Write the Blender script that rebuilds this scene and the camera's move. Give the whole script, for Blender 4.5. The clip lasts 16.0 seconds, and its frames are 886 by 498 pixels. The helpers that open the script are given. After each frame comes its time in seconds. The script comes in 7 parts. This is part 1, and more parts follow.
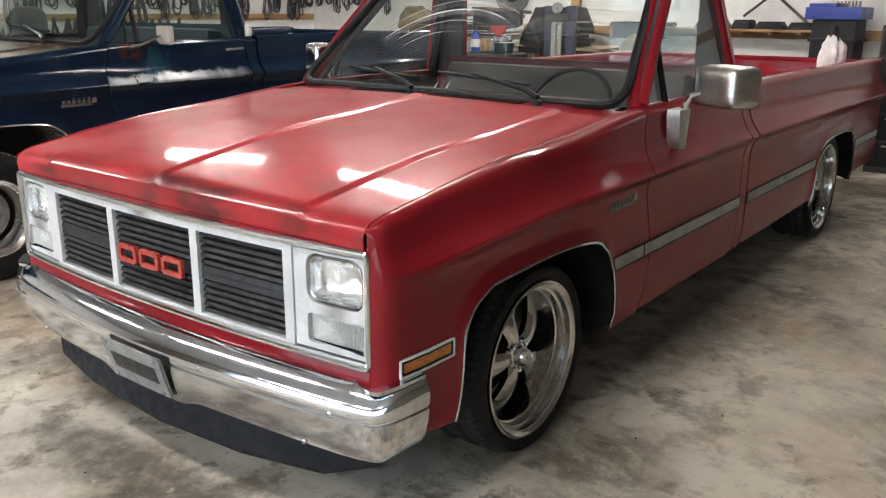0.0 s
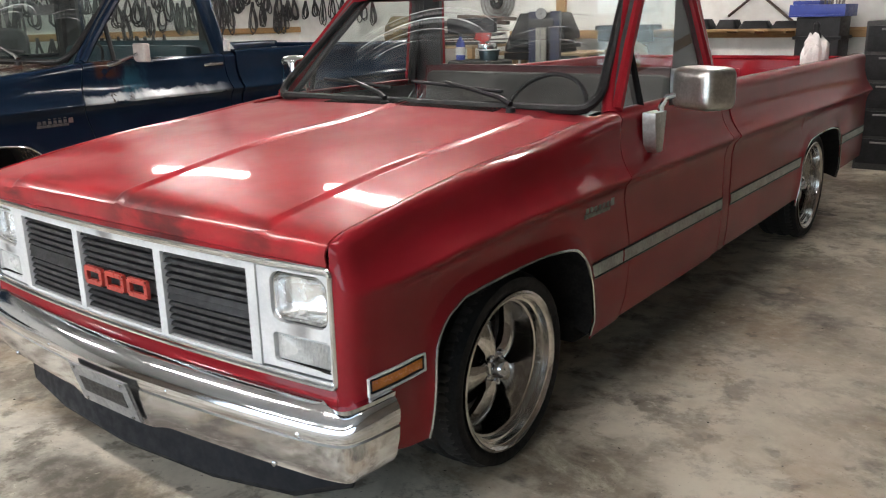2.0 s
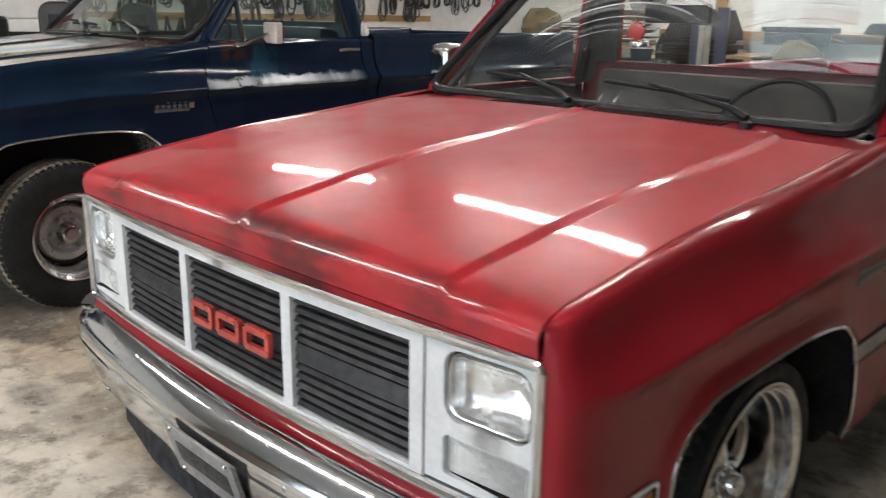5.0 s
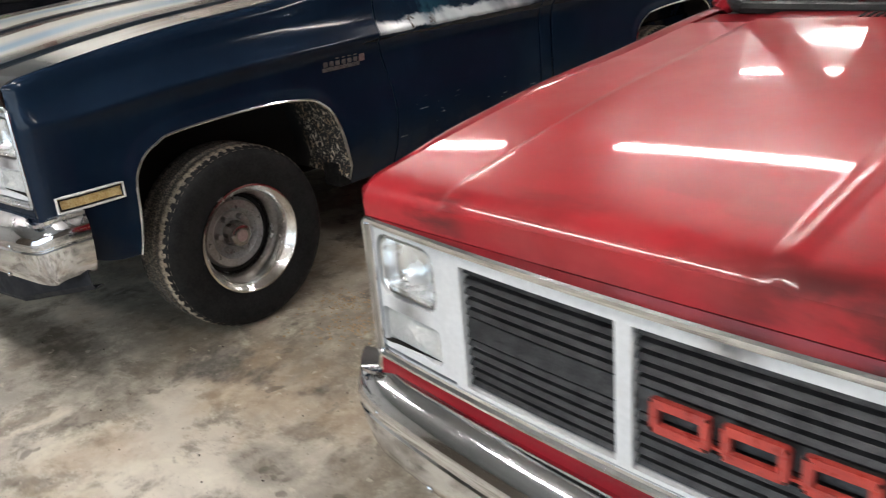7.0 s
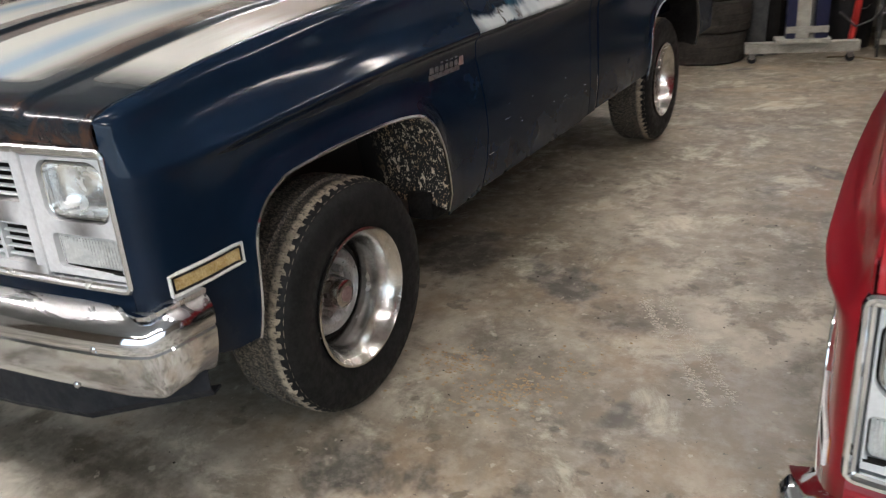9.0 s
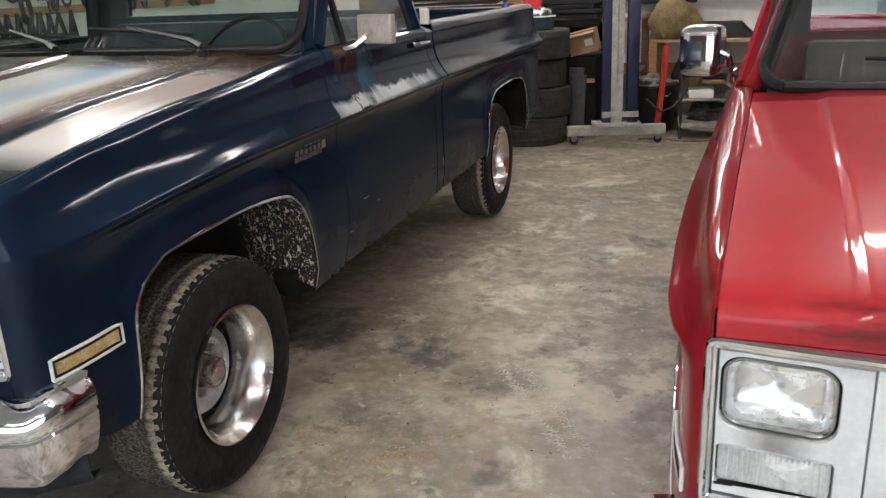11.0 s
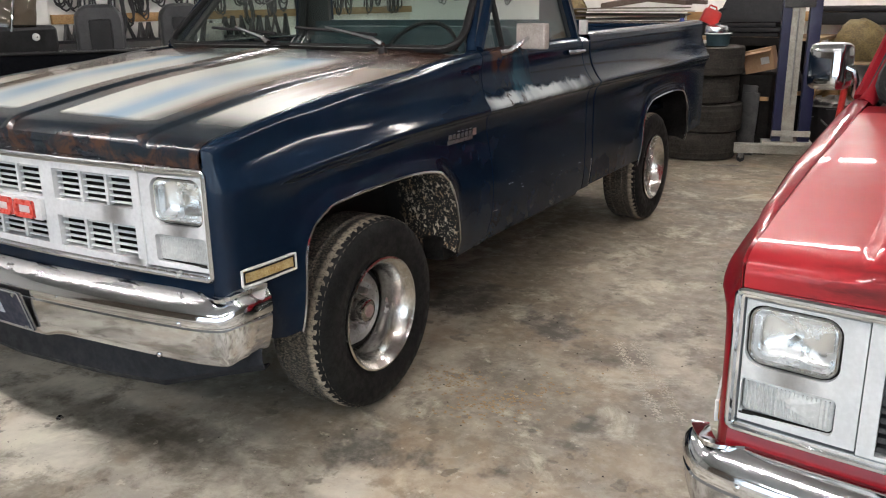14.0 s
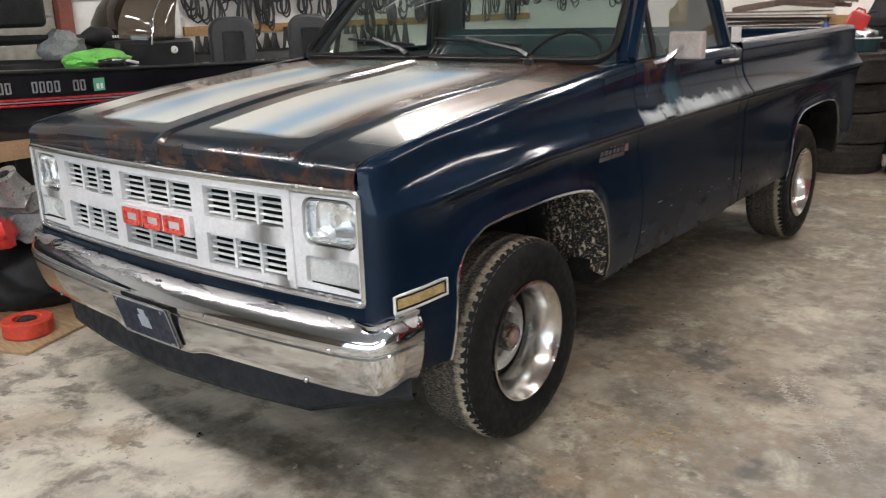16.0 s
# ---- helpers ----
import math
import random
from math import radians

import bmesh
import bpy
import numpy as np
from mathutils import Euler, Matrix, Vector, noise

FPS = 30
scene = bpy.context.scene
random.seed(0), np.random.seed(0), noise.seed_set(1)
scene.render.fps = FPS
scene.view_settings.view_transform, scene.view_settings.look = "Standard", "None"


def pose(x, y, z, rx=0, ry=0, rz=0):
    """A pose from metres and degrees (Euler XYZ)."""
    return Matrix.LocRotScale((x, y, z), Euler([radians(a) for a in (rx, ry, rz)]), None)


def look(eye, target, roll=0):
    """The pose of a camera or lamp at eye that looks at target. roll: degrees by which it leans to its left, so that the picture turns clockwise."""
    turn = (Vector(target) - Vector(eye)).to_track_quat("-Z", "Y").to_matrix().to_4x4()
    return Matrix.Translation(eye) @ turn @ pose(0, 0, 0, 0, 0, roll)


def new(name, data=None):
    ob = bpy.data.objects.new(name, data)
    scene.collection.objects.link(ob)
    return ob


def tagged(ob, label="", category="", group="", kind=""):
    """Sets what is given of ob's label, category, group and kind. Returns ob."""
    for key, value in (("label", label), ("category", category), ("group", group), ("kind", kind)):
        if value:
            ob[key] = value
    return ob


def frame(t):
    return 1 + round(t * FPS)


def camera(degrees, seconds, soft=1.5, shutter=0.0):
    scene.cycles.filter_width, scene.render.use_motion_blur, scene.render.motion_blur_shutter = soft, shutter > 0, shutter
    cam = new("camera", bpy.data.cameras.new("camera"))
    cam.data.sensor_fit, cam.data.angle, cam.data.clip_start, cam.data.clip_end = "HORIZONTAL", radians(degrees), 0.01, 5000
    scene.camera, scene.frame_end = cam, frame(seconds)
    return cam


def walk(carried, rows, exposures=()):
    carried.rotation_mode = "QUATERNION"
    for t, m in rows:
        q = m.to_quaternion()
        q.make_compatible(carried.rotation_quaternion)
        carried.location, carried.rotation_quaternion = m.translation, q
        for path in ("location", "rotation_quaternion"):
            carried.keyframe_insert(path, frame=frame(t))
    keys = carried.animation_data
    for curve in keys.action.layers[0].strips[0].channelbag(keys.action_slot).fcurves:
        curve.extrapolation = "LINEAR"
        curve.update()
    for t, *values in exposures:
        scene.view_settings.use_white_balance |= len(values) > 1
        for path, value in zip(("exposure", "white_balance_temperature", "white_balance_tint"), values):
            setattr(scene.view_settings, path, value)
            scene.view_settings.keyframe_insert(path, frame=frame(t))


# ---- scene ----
LENS = 55.65
cam = camera(LENS, 16.0, soft=1.1, shutter=0.45)
# seconds, eye in metres, turn in degrees (Euler XYZ)
PATH = [
    (0.0, 2.227, -1.468, 1.407, 74.08, -0.34, 37.75),
    (0.5, 2.232, -1.478, 1.408, 75.10, 0.30, 36.88),
    (1.0, 2.240, -1.467, 1.404, 75.36, 0.81, 37.11),
    (1.5, 2.239, -1.436, 1.405, 74.80, 1.50, 37.69),
    (2.0, 2.264, -1.377, 1.404, 74.65, 1.31, 37.23),
    (2.5, 2.288, -1.328, 1.386, 74.70, 0.15, 37.75),
    (3.0, 2.269, -1.285, 1.369, 74.14, -0.16, 38.19),
    (3.2, 2.222, -1.277, 1.363, 73.77, -0.19, 38.05),
    (5.3, 1.465, -0.985, 1.356, 73.70, -1.63, 46.66),
    (5.5, 1.349, -1.013, 1.347, 72.40, -1.82, 47.38),
    (6.0, 1.043, -1.099, 1.384, 70.58, 2.80, 45.83),
    (6.5, 0.755, -1.074, 1.362, 69.56, 2.49, 44.15),
    (7.0, 0.439, -1.006, 1.373, 68.77, 4.84, 45.52),
    (7.5, 0.095, -1.094, 1.367, 69.15, 4.94, 35.88),
    (8.0, -0.160, -1.109, 1.378, 67.59, 2.88, 29.93),
    (8.5, -0.466, -1.077, 1.371, 66.84, 5.43, 34.97),
    (9.0, -0.770, -1.213, 1.381, 67.51, 4.21, 32.43),
    (9.5, -0.964, -1.319, 1.406, 68.59, 2.69, 23.49),
    (10.0, -0.999, -1.367, 1.417, 69.42, 1.50, 20.98),
    (10.2, -0.980, -1.363, 1.417, 69.74, 2.06, 20.19),
    (12.3, -0.535, -1.567, 1.411, 75.97, 1.36, 27.08),
    (12.5, -0.530, -1.641, 1.400, 74.51, 1.13, 28.46),
    (13.0, -0.518, -1.701, 1.391, 72.76, -0.13, 30.07),
    (13.5, -0.463, -1.716, 1.410, 73.27, 0.31, 32.40),
    (14.0, -0.448, -1.708, 1.409, 73.44, 0.90, 34.15),
    (14.5, -0.433, -1.701, 1.417, 73.99, 1.22, 35.49),
    (15.0, -0.448, -1.706, 1.419, 74.34, 0.99, 38.77),
    (15.5, -0.506, -1.735, 1.440, 74.90, 0.38, 40.61),
    (16.0, -0.676, -1.675, 1.424, 73.99, 1.73, 41.06),
]
walk(cam, [(t, pose(x, y, z, rx, ry, rz)) for t, x, y, z, rx, ry, rz in PATH],
     exposures=[(0.0, 0.42), (3.0, 0.38), (5.5, 0.22), (8.0, 0.12), (10.0, 0.16), (12.5, 0.26), (16.0, 0.24)])

# ---- light ----
world = bpy.data.worlds.new("world")
scene.world = world
world.use_nodes = True
wn = world.node_tree.nodes
sky = wn.new("ShaderNodeTexSky")
sky.sky_type, sky.sun_disc = "NISHITA", False
sky.sun_elevation, sky.sun_rotation = radians(48), radians(150)
world.node_tree.links.new(sky.outputs[0], wn["Background"].inputs[0])
wn["Background"].inputs[1].default_value = 0.11
sun = new("sun", bpy.data.lights.new("sun", "SUN"))
sun.data.energy, sun.data.angle, sun.data.color = 2.5, radians(0.6), (1.0, 0.95, 0.88)
sun.matrix_world = look((-6, 10, 16), (0, 0, 0))


def area(name, eye, target, sx, sy, watts, colour):
    """A lamp that stands in for the sky's light in an opening."""
    ob = new(name, bpy.data.lights.new(name, "AREA"))
    ob.data.shape, ob.data.size, ob.data.size_y = "RECTANGLE", sx, sy
    ob.data.energy, ob.data.color = watts, colour
    ob.matrix_world = look(eye, target)
    return ob


area("doorway_daylight", (0.2, -5.6, 1.5), (0.2, 0, 1.2), 8.2, 2.5, 150, (0.76, 0.89, 1.0))


# ---- materials ----
class Nodes:
    """A short hand for one node material."""

    def __init__(self, name, rough=0.5, metal=0.0, spec=0.5):
        self.m = bpy.data.materials.new(name)
        self.m.use_nodes = True
        self.t = self.m.node_tree
        self.b = self.t.nodes["Principled BSDF"]
        self.set(Roughness=rough, Metallic=metal)
        self.b.inputs["Specular IOR Level"].default_value = spec
        self.co = None

    def set(self, **kw):
        for k, v in kw.items():
            self.put(v, self.b.inputs[k.replace("_", " ")])

    def put(self, v, socket):
        if isinstance(v, bpy.types.NodeSocket):
            self.t.links.new(v, socket)
        elif isinstance(v, tuple) and len(v) == 3 and socket.type == "RGBA":
            socket.default_value = (*v, 1)
        else:
            socket.default_value = v

    def node(self, kind, out=0, props=None, **ins):
        n = self.t.nodes.new(kind)
        for k, v in (props or {}).items():
            if k == "operation":
                n.operation = v
            elif k == "blend_type":
                n.blend_type = v
            elif k == "data_type":
                n.data_type = v
            elif k == "feature":
                n.feature = v
            elif k == "noise_dimensions":
                n.noise_dimensions = v
            elif k == "interpolation_type":
                n.interpolation_type = v
        for k, v in ins.items():
            self.put(v, n.inputs[int(k[1:])] if k[0] == "i" and k[1:].isdigit() else n.inputs[k.replace("_", " ")])
        return n.outputs[out]

    def place(self):
        if self.co is None:
            self.co = self.t.nodes.new("ShaderNodeTexCoord").outputs["Object"]
        return self.co

    def scaled(self, sx, sy, sz):
        return self.node("ShaderNodeMapping", Vector=self.place(), Scale=(sx, sy, sz))

    def xyz(self):
        n = self.t.nodes.new("ShaderNodeSeparateXYZ")
        self.t.links.new(self.place(), n.inputs[0])
        return n.outputs

    def noise(self, scale, detail=4.0, rough=0.55, vec=None, warp=0.0):
        return self.node("ShaderNodeTexNoise", Vector=vec if vec is not None else self.place(), Scale=scale, Detail=detail, Roughness=rough, Distortion=warp)

    def rand(self):
        return self.t.nodes.new("ShaderNodeObjectInfo").outputs["Random"]

    def ramp(self, v, a, b, lo=0.0, hi=1.0):
        return self.node("ShaderNodeMapRange", props={"interpolation_type": "SMOOTHSTEP"}, i0=v, i1=a, i2=b, i3=lo, i4=hi)

    def math(self, op, a, b=0.0):
        return self.node("ShaderNodeMath", props={"operation": op}, i0=a, i1=b)

    def mix(self, f, a, b):
        n = self.t.nodes.new("ShaderNodeMix")
        n.data_type = "RGBA"
        self.put(f, n.inputs[0])
        self.put(a, n.inputs[6])
        self.put(b, n.inputs[7])
        return n.outputs[2]

    def bump(self, h, strength=0.2, dist=0.002):
        self.set(Normal=self.node("ShaderNodeBump", Strength=strength, Distance=dist, Height=h))


def plain(name, a, b=None, rough=0.5, metal=0.0, scale=6.0, bump=0.0, bscale=120.0, coat=0.0, rvar=0.12, spec=0.5):
    """A surface with two-scale variation of colour and gloss."""
    n = Nodes(name, rough, metal, spec)
    b = b or tuple(c * 0.75 for c in a)
    f = n.math("MULTIPLY", n.math("ADD", n.noise(scale), n.noise(scale * 9, 3)), 0.5)
    f = n.ramp(f, 0.36, 0.64)
    n.set(Base_Color=n.mix(f, a, b), Roughness=n.ramp(n.noise(scale * 3), 0.3, 0.7, max(rough - rvar, 0.03), min(rough + rvar, 1)))
    if coat:
        n.set(Coat_Weight=coat, Coat_Roughness=0.12)
    if bump:
        n.bump(n.noise(bscale, 5), bump)
    return n.m


def glowing(name, colour, power):
    n = Nodes(name)
    n.set(Base_Color=colour, Emission_Color=colour, Emission_Strength=power)
    return n.m


def glass(name, tint, rough=0.0, haze=0.0, wiped=False):
    """A thin pane: clear, tinted, with a mirror's gloss on its face and a faint film of dust."""
    n = Nodes(name)
    out = n.t.nodes["Material Output"]
    clear = n.node("ShaderNodeBsdfTransparent", Color=tint)
    gloss = n.node("ShaderNodeBsdfGlossy", Color=(1.0, 1.0, 1.0), Roughness=0.02 + rough)
    dust = n.node("ShaderNodeBsdfDiffuse", Color=(0.7, 0.72, 0.7))
    facing = n.t.nodes.new("ShaderNodeLayerWeight").outputs["Facing"]
    fres = n.math("ADD", 0.045, n.math("MULTIPLY", n.math("POWER", facing, 4.5), 0.955))
    a = n.node("ShaderNodeMixShader", i0=fres, i1=clear, i2=gloss)
    film = n.math("MULTIPLY", n.ramp(n.noise(5.0, 6, 0.65), 0.4, 0.75), haze)
    if wiped:
        # pale streaks along the arcs that the blades have swept
        x, y, z = n.xyz()
        up = n.math("MULTIPLY", n.math("SUBTRACT", z, 1.24), 1.49)
        for x0 in (-0.09, 0.53):
            dx = n.math("SUBTRACT", x, x0)
            r = n.math("SQRT", n.math("ADD", n.math("MULTIPLY", dx, dx), n.math("MULTIPLY", up, up)))
            gap = n.node("ShaderNodeTexNoise", Vector=n.place(), Scale=2.5, Detail=2.0)
            for r0, wide, k in ((0.53, 0.005, 0.55), (0.50, 0.010, 0.22), (0.47, 0.007, 0.9), (0.45, 0.016, 0.25), (0.40, 0.005, 0.5), (0.36, 0.010, 0.15), (0.33, 0.005, 0.4), (0.25, 0.004, 0.2)):
                line = n.ramp(n.math("ABSOLUTE", n.math("SUBTRACT", r, r0)), wide, wide * 0.2, 0.0, k)
                film = n.math("ADD", film, n.math("MULTIPLY", line, n.ramp(gap, 0.4, 0.6)))
    n.t.links.new(n.node("ShaderNodeMixShader", i0=film, i1=a, i2=dust), out.inputs[0])
    return n.m


def red_paint(name, hood):
    n = Nodes(name, 0.3)
    x, y, z = n.xyz()
    big = n.noise(2.2, 2, 0.5)
    # sides get the hood's red darkened, standing in for their shade
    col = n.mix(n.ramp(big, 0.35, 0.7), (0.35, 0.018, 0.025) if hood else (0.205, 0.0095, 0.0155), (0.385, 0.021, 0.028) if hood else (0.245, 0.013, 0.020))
    if hood:
        # worn, blackened lip along the front edge and a few thin patches
        side = n.math("MAXIMUM", n.math("MULTIPLY", n.ramp(x, -0.12, 0.06), n.ramp(x, 0.46, 0.30)), n.math("MULTIPLY", n.math("MULTIPLY", n.ramp(x, 0.52, 0.60), n.ramp(x, 0.72, 0.64)), 0.6))
        side = n.math("MAXIMUM", side, n.math("MULTIPLY", n.ramp(x, -0.78, -0.68), n.ramp(x, -0.54, -0.63)))
        lip = n.math("MULTIPLY", n.ramp(y, 0.035, -0.004), n.ramp(n.noise(5, 6, 0.62, vec=n.scaled(0.6, 1, 1.6), warp=0.3), 0.40, 0.60))
        lip = n.math("MULTIPLY", lip, n.math("ADD", 0.22, n.math("MULTIPLY", side, 0.78)))
        dusk = n.math("MULTIPLY", n.math("MULTIPLY", n.ramp(y, 0.34, 0.02), n.ramp(n.noise(3.4, 4, 0.6, vec=n.scaled(1, 2.2, 1), warp=0.3), 0.40, 0.62)), n.ramp(x, -0.62, -0.40))
        col = n.mix(n.math("MULTIPLY", dusk, 0.5), col, (0.14, 0.022, 0.022))
        fade = n.math("MULTIPLY", n.ramp(n.noise(4.5, 6, 0.65, warp=0.3), 0.44, 0.64), 0.35)
        col = n.mix(fade, col, (0.34, 0.050, 0.052))
        spot = n.math("MULTIPLY", n.ramp(n.noise(3.1, 5, 0.6, warp=0.5), 0.66, 0.74), n.ramp(x, 0.2, 0.7))
        col = n.mix(n.math("MULTIPLY", lip, 0.75), col, (0.02, 0.014, 0.014))
        col = n.mix(n.math("MULTIPLY", spot, 0.7), col, (0.10, 0.03, 0.03))
    n.set(Base_Color=col, Roughness=n.ramp(n.noise(5, 5, 0.6), 0.3, 0.7, 0.30, 0.38) if hood else 0.3)
    n.set(IOR=1.20 if hood else 1.08, Coat_Weight=0.55 if hood else 0.65, Coat_Roughness=0.045 if hood else 0.07, Coat_IOR=1.4 if hood else 1.45)
    return n.m


def blue_paint(name):
    n = Nodes(name, 0.2)
    x, y, z = n.xyz()
    col = n.mix(n.ramp(n.noise(2.6, 5), 0.35, 0.7), (0.0046, 0.0112, 0.0245), (0.0070, 0.0168, 0.035))
    grime = n.math("MULTIPLY", n.ramp(z, 0.72, 0.42), n.ramp(n.noise(5, 6, 0.65), 0.3, 0.7))
    col = n.mix(n.math("MULTIPLY", grime, 0.55), col, (0.022, 0.021, 0.018))
    n.set(Base_Color=col, Roughness=n.math("ADD", n.ramp(n.noise(6, 5), 0.3, 0.7, 0.10, 0.22), n.math("MULTIPLY", grime, 0.4)))
    n.set(IOR=1.06, Coat_Weight=0.42, Coat_Roughness=0.11, Coat_IOR=1.45)
    return n.m


def blue_door_paint(name):
    """Navy with a sun-bleached band above the crease, teal and rust stains under the mirror, scratches low down."""
    n = Nodes(name, 0.2)
    x, y, z = n.xyz()
    col = n.mix(n.ramp(n.noise(2.6, 5), 0.35, 0.7), (0.0046, 0.0112, 0.0245), (0.0070, 0.0168, 0.035))
    wav = n.noise(9, 6, 0.6, warp=0.5)
    edge = n.math("ADD", z, n.math("MULTIPLY", wav, 0.09))
    teal = n.math("MULTIPLY", n.ramp(n.noise(5, 5, 0.6, vec=n.scaled(1, 1.6, 0.7)), 0.47, 0.62), n.math("MULTIPLY", n.ramp(y, 1.95, 1.55), n.ramp(z, 0.96, 1.02)))
    col = n.mix(n.math("MULTIPLY", teal, 0.7), col, (0.03, 0.11, 0.15))
    band = n.math("MULTIPLY", n.ramp(edge, 1.018, 1.028), n.ramp(edge, 1.085, 1.062))
    band = n.math("MULTIPLY", band, n.math("MULTIPLY", n.ramp(y, 2.46, 2.2), n.ramp(z, 0.978, 0.983)))
    patch = n.ramp(n.noise(3.2, 3, 0.55, vec=n.scaled(0.1, 1, 0.1)), 0.40, 0.54, 0.25, 1.0)
    col = n.mix(n.math("MULTIPLY", n.math("MULTIPLY", band, 0.9), patch), col, (0.50, 0.54, 0.55))
    rust = n.math("MULTIPLY", n.ramp(n.noise(14, 6, 0.65, warp=0.4), 0.54, 0.62), n.math("MULTIPLY", band, n.math("MULTIPLY", n.ramp(y, 1.5, 1.57), n.ramp(y, 1.74, 1.67))))
    col = n.mix(rust, col, (0.05, 0.035, 0.025))
    burn = n.math("MULTIPLY", n.math("MULTIPLY", n.ramp(y, 1.49, 1.53), n.ramp(y, 1.70, 1.60)), n.math("MULTIPLY", n.ramp(z, 1.10, 1.14), n.ramp(wav, 0.42, 0.5)))
    col = n.mix(burn, col, (0.045, 0.02, 0.014))
    scr = n.math("MULTIPLY", n.ramp(n.noise(3, 2, 0.5, vec=n.scaled(1, 3.0, 60)), 0.70, 0.73), n.math("MULTIPLY", n.ramp(z, 0.70, 0.66), n.ramp(z, 0.52, 0.56)))
    col = n.mix(scr, col, (0.5, 0.5, 0.48))
    grime = n.math("MULTIPLY", n.ramp(z, 0.72, 0.42), n.ramp(n.noise(5, 6, 0.65), 0.3, 0.7))
    col = n.mix(n.math("MULTIPLY", grime, 0.55), col, (0.022, 0.021, 0.018))
    n.set(Base_Color=col, Roughness=n.math("ADD", n.math("ADD", 0.13, n.math("MULTIPLY", band, 0.25)), n.math("MULTIPLY", grime, 0.4)))
    n.set(IOR=1.06, Coat_Weight=0.42, Coat_Roughness=0.11, Coat_IOR=1.45)
    return n.m


def blue_hood_paint(name):
    """Pale primer laid bare in a panel each side of the rib, hazed with blue; rust beside rib and ridges; navy left along the rib, ridges and lip."""
    n = Nodes(name, 0.3)
    x, y, z = n.xyz()
    ax = n.math("ABSOLUTE", x)
    w = n.math("MULTIPLY", n.math("SUBTRACT", n.noise(3, 3, 0.5, vec=n.scaled(1, 0.25, 1)), 0.5), 0.09)
    f = n.math("MULTIPLY", n.math("SUBTRACT", n.noise(22, 4, 0.6, vec=n.scaled(1, 0.10, 1)), 0.5), 0.06)
    ragged = n.math("MULTIPLY", n.math("SUBTRACT", n.noise(18, 5, 0.65), 0.5), 0.03)
    soft = n.math("ADD", ax, n.math("ADD", w, f))
    navy = n.mix(n.ramp(n.noise(5, 4), 0.35, 0.65), (0.0065, 0.013, 0.021), (0.011, 0.018, 0.026))
    brown = n.mix(n.ramp(n.noise(9, 5, 0.65, vec=n.scaled(1, 0.22, 1)), 0.34, 0.66), (0.060, 0.028, 0.018), (0.17, 0.115, 0.085))
    cream = n.mix(n.ramp(n.noise(1.6, 2, 0.5, vec=n.scaled(2.0, 0.5, 1)), 0.36, 0.66), (0.68, 0.68, 0.61), (0.56, 0.61, 0.60))
    haze = n.math("MULTIPLY", n.ramp(n.math("ABSOLUTE", n.math("SUBTRACT", soft, 0.36)), 0.15, 0.01), n.ramp(n.noise(1.3, 2, 0.5, vec=n.scaled(1, 0.8, 1)), 0.24, 0.52))
    pale = n.mix(n.math("MULTIPLY", haze, 0.85), cream, (0.22, 0.38, 0.54))
    back = n.ramp(n.math("ADD", y, n.math("MULTIPLY", w, 1.5)), 1.18, 0.96)
    edge = n.math("ADD", y, ragged)
    rib_rust = n.math("MULTIPLY", n.math("MULTIPLY", n.ramp(ax, 0.030, 0.045), n.ramp(n.math("ADD", ax, ragged), 0.118, 0.108)), n.ramp(n.math("ADD", y, n.math("MULTIPLY", f, 3.0)), 0.20, 0.42))
    ridge_rust = n.math("MULTIPLY", n.math("MULTIPLY", n.ramp(soft, 0.42, 0.52), n.ramp(ax, 0.628, 0.605)), n.ramp(y, 0.13, 0.30))
    inner = n.math("MULTIPLY", n.math("MULTIPLY", n.ramp(n.math("ADD", ax, n.math("MULTIPLY", ragged, 0.6)), 0.108, 0.122), n.ramp(soft, 0.585, 0.44)), n.math("MULTIPLY", n.ramp(edge, 0.076, 0.118), back))
    outer_col = n.mix(n.ramp(n.math("ADD", y, n.math("MULTIPLY", f, 4.0)), 0.35, 0.75), (0.66, 0.65, 0.60), (0.30, 0.235, 0.19))
    outer = n.math("MULTIPLY", n.math("MULTIPLY", n.ramp(ax, 0.664, 0.690), n.ramp(edge, 0.10, 0.30)), back)
    col = n.mix(rib_rust, navy, brown)
    col = n.mix(ridge_rust, col, brown)
    col = n.mix(inner, col, pale)
    col = n.mix(outer, col, outer_col)
    col = n.mix(n.math("MULTIPLY", n.ramp(back, 1.0, 0.0), n.ramp(ax, 0.2, 0.5)), col, (0.055, 0.028, 0.02))
    lip = n.math("MULTIPLY", n.ramp(y, 0.06, 0.0), n.ramp(n.noise(9, 6, 0.68, warp=0.4), 0.44, 0.64))
    col = n.mix(n.math("MULTIPLY", lip, 0.85), col, (0.072, 0.032, 0.017))
    bare = n.math("MAXIMUM", inner, outer)
    n.set(Base_Color=col, Roughness=0.25)
    n.set(IOR=n.ramp(bare, 0, 1, 1.2, 1.4), Coat_Weight=0.4, Coat_Roughness=n.ramp(bare, 0, 1, 0.05, 0.10))
    return n.m


def chrome(name, dull=0.0):
    n = Nodes(name, 0.08, 1.0)
    pit = n.ramp(n.noise(30, 6, 0.7), 0.52, 0.72)
    f = n.math("MULTIPLY", pit, n.ramp(n.noise(4, 4), 0.35, 0.7))
    n.set(Base_Color=n.mix(n.math("MULTIPLY", f, 0.35 + dull), (0.66, 0.675, 0.70), (0.28, 0.26, 0.24)), Roughness=n.math("ADD", 0.09 + dull * 0.25, n.math("MULTIPLY", f, 0.25)))
    n.bump(n.noise(6, 3), 0.03, 0.004)
    return n.m


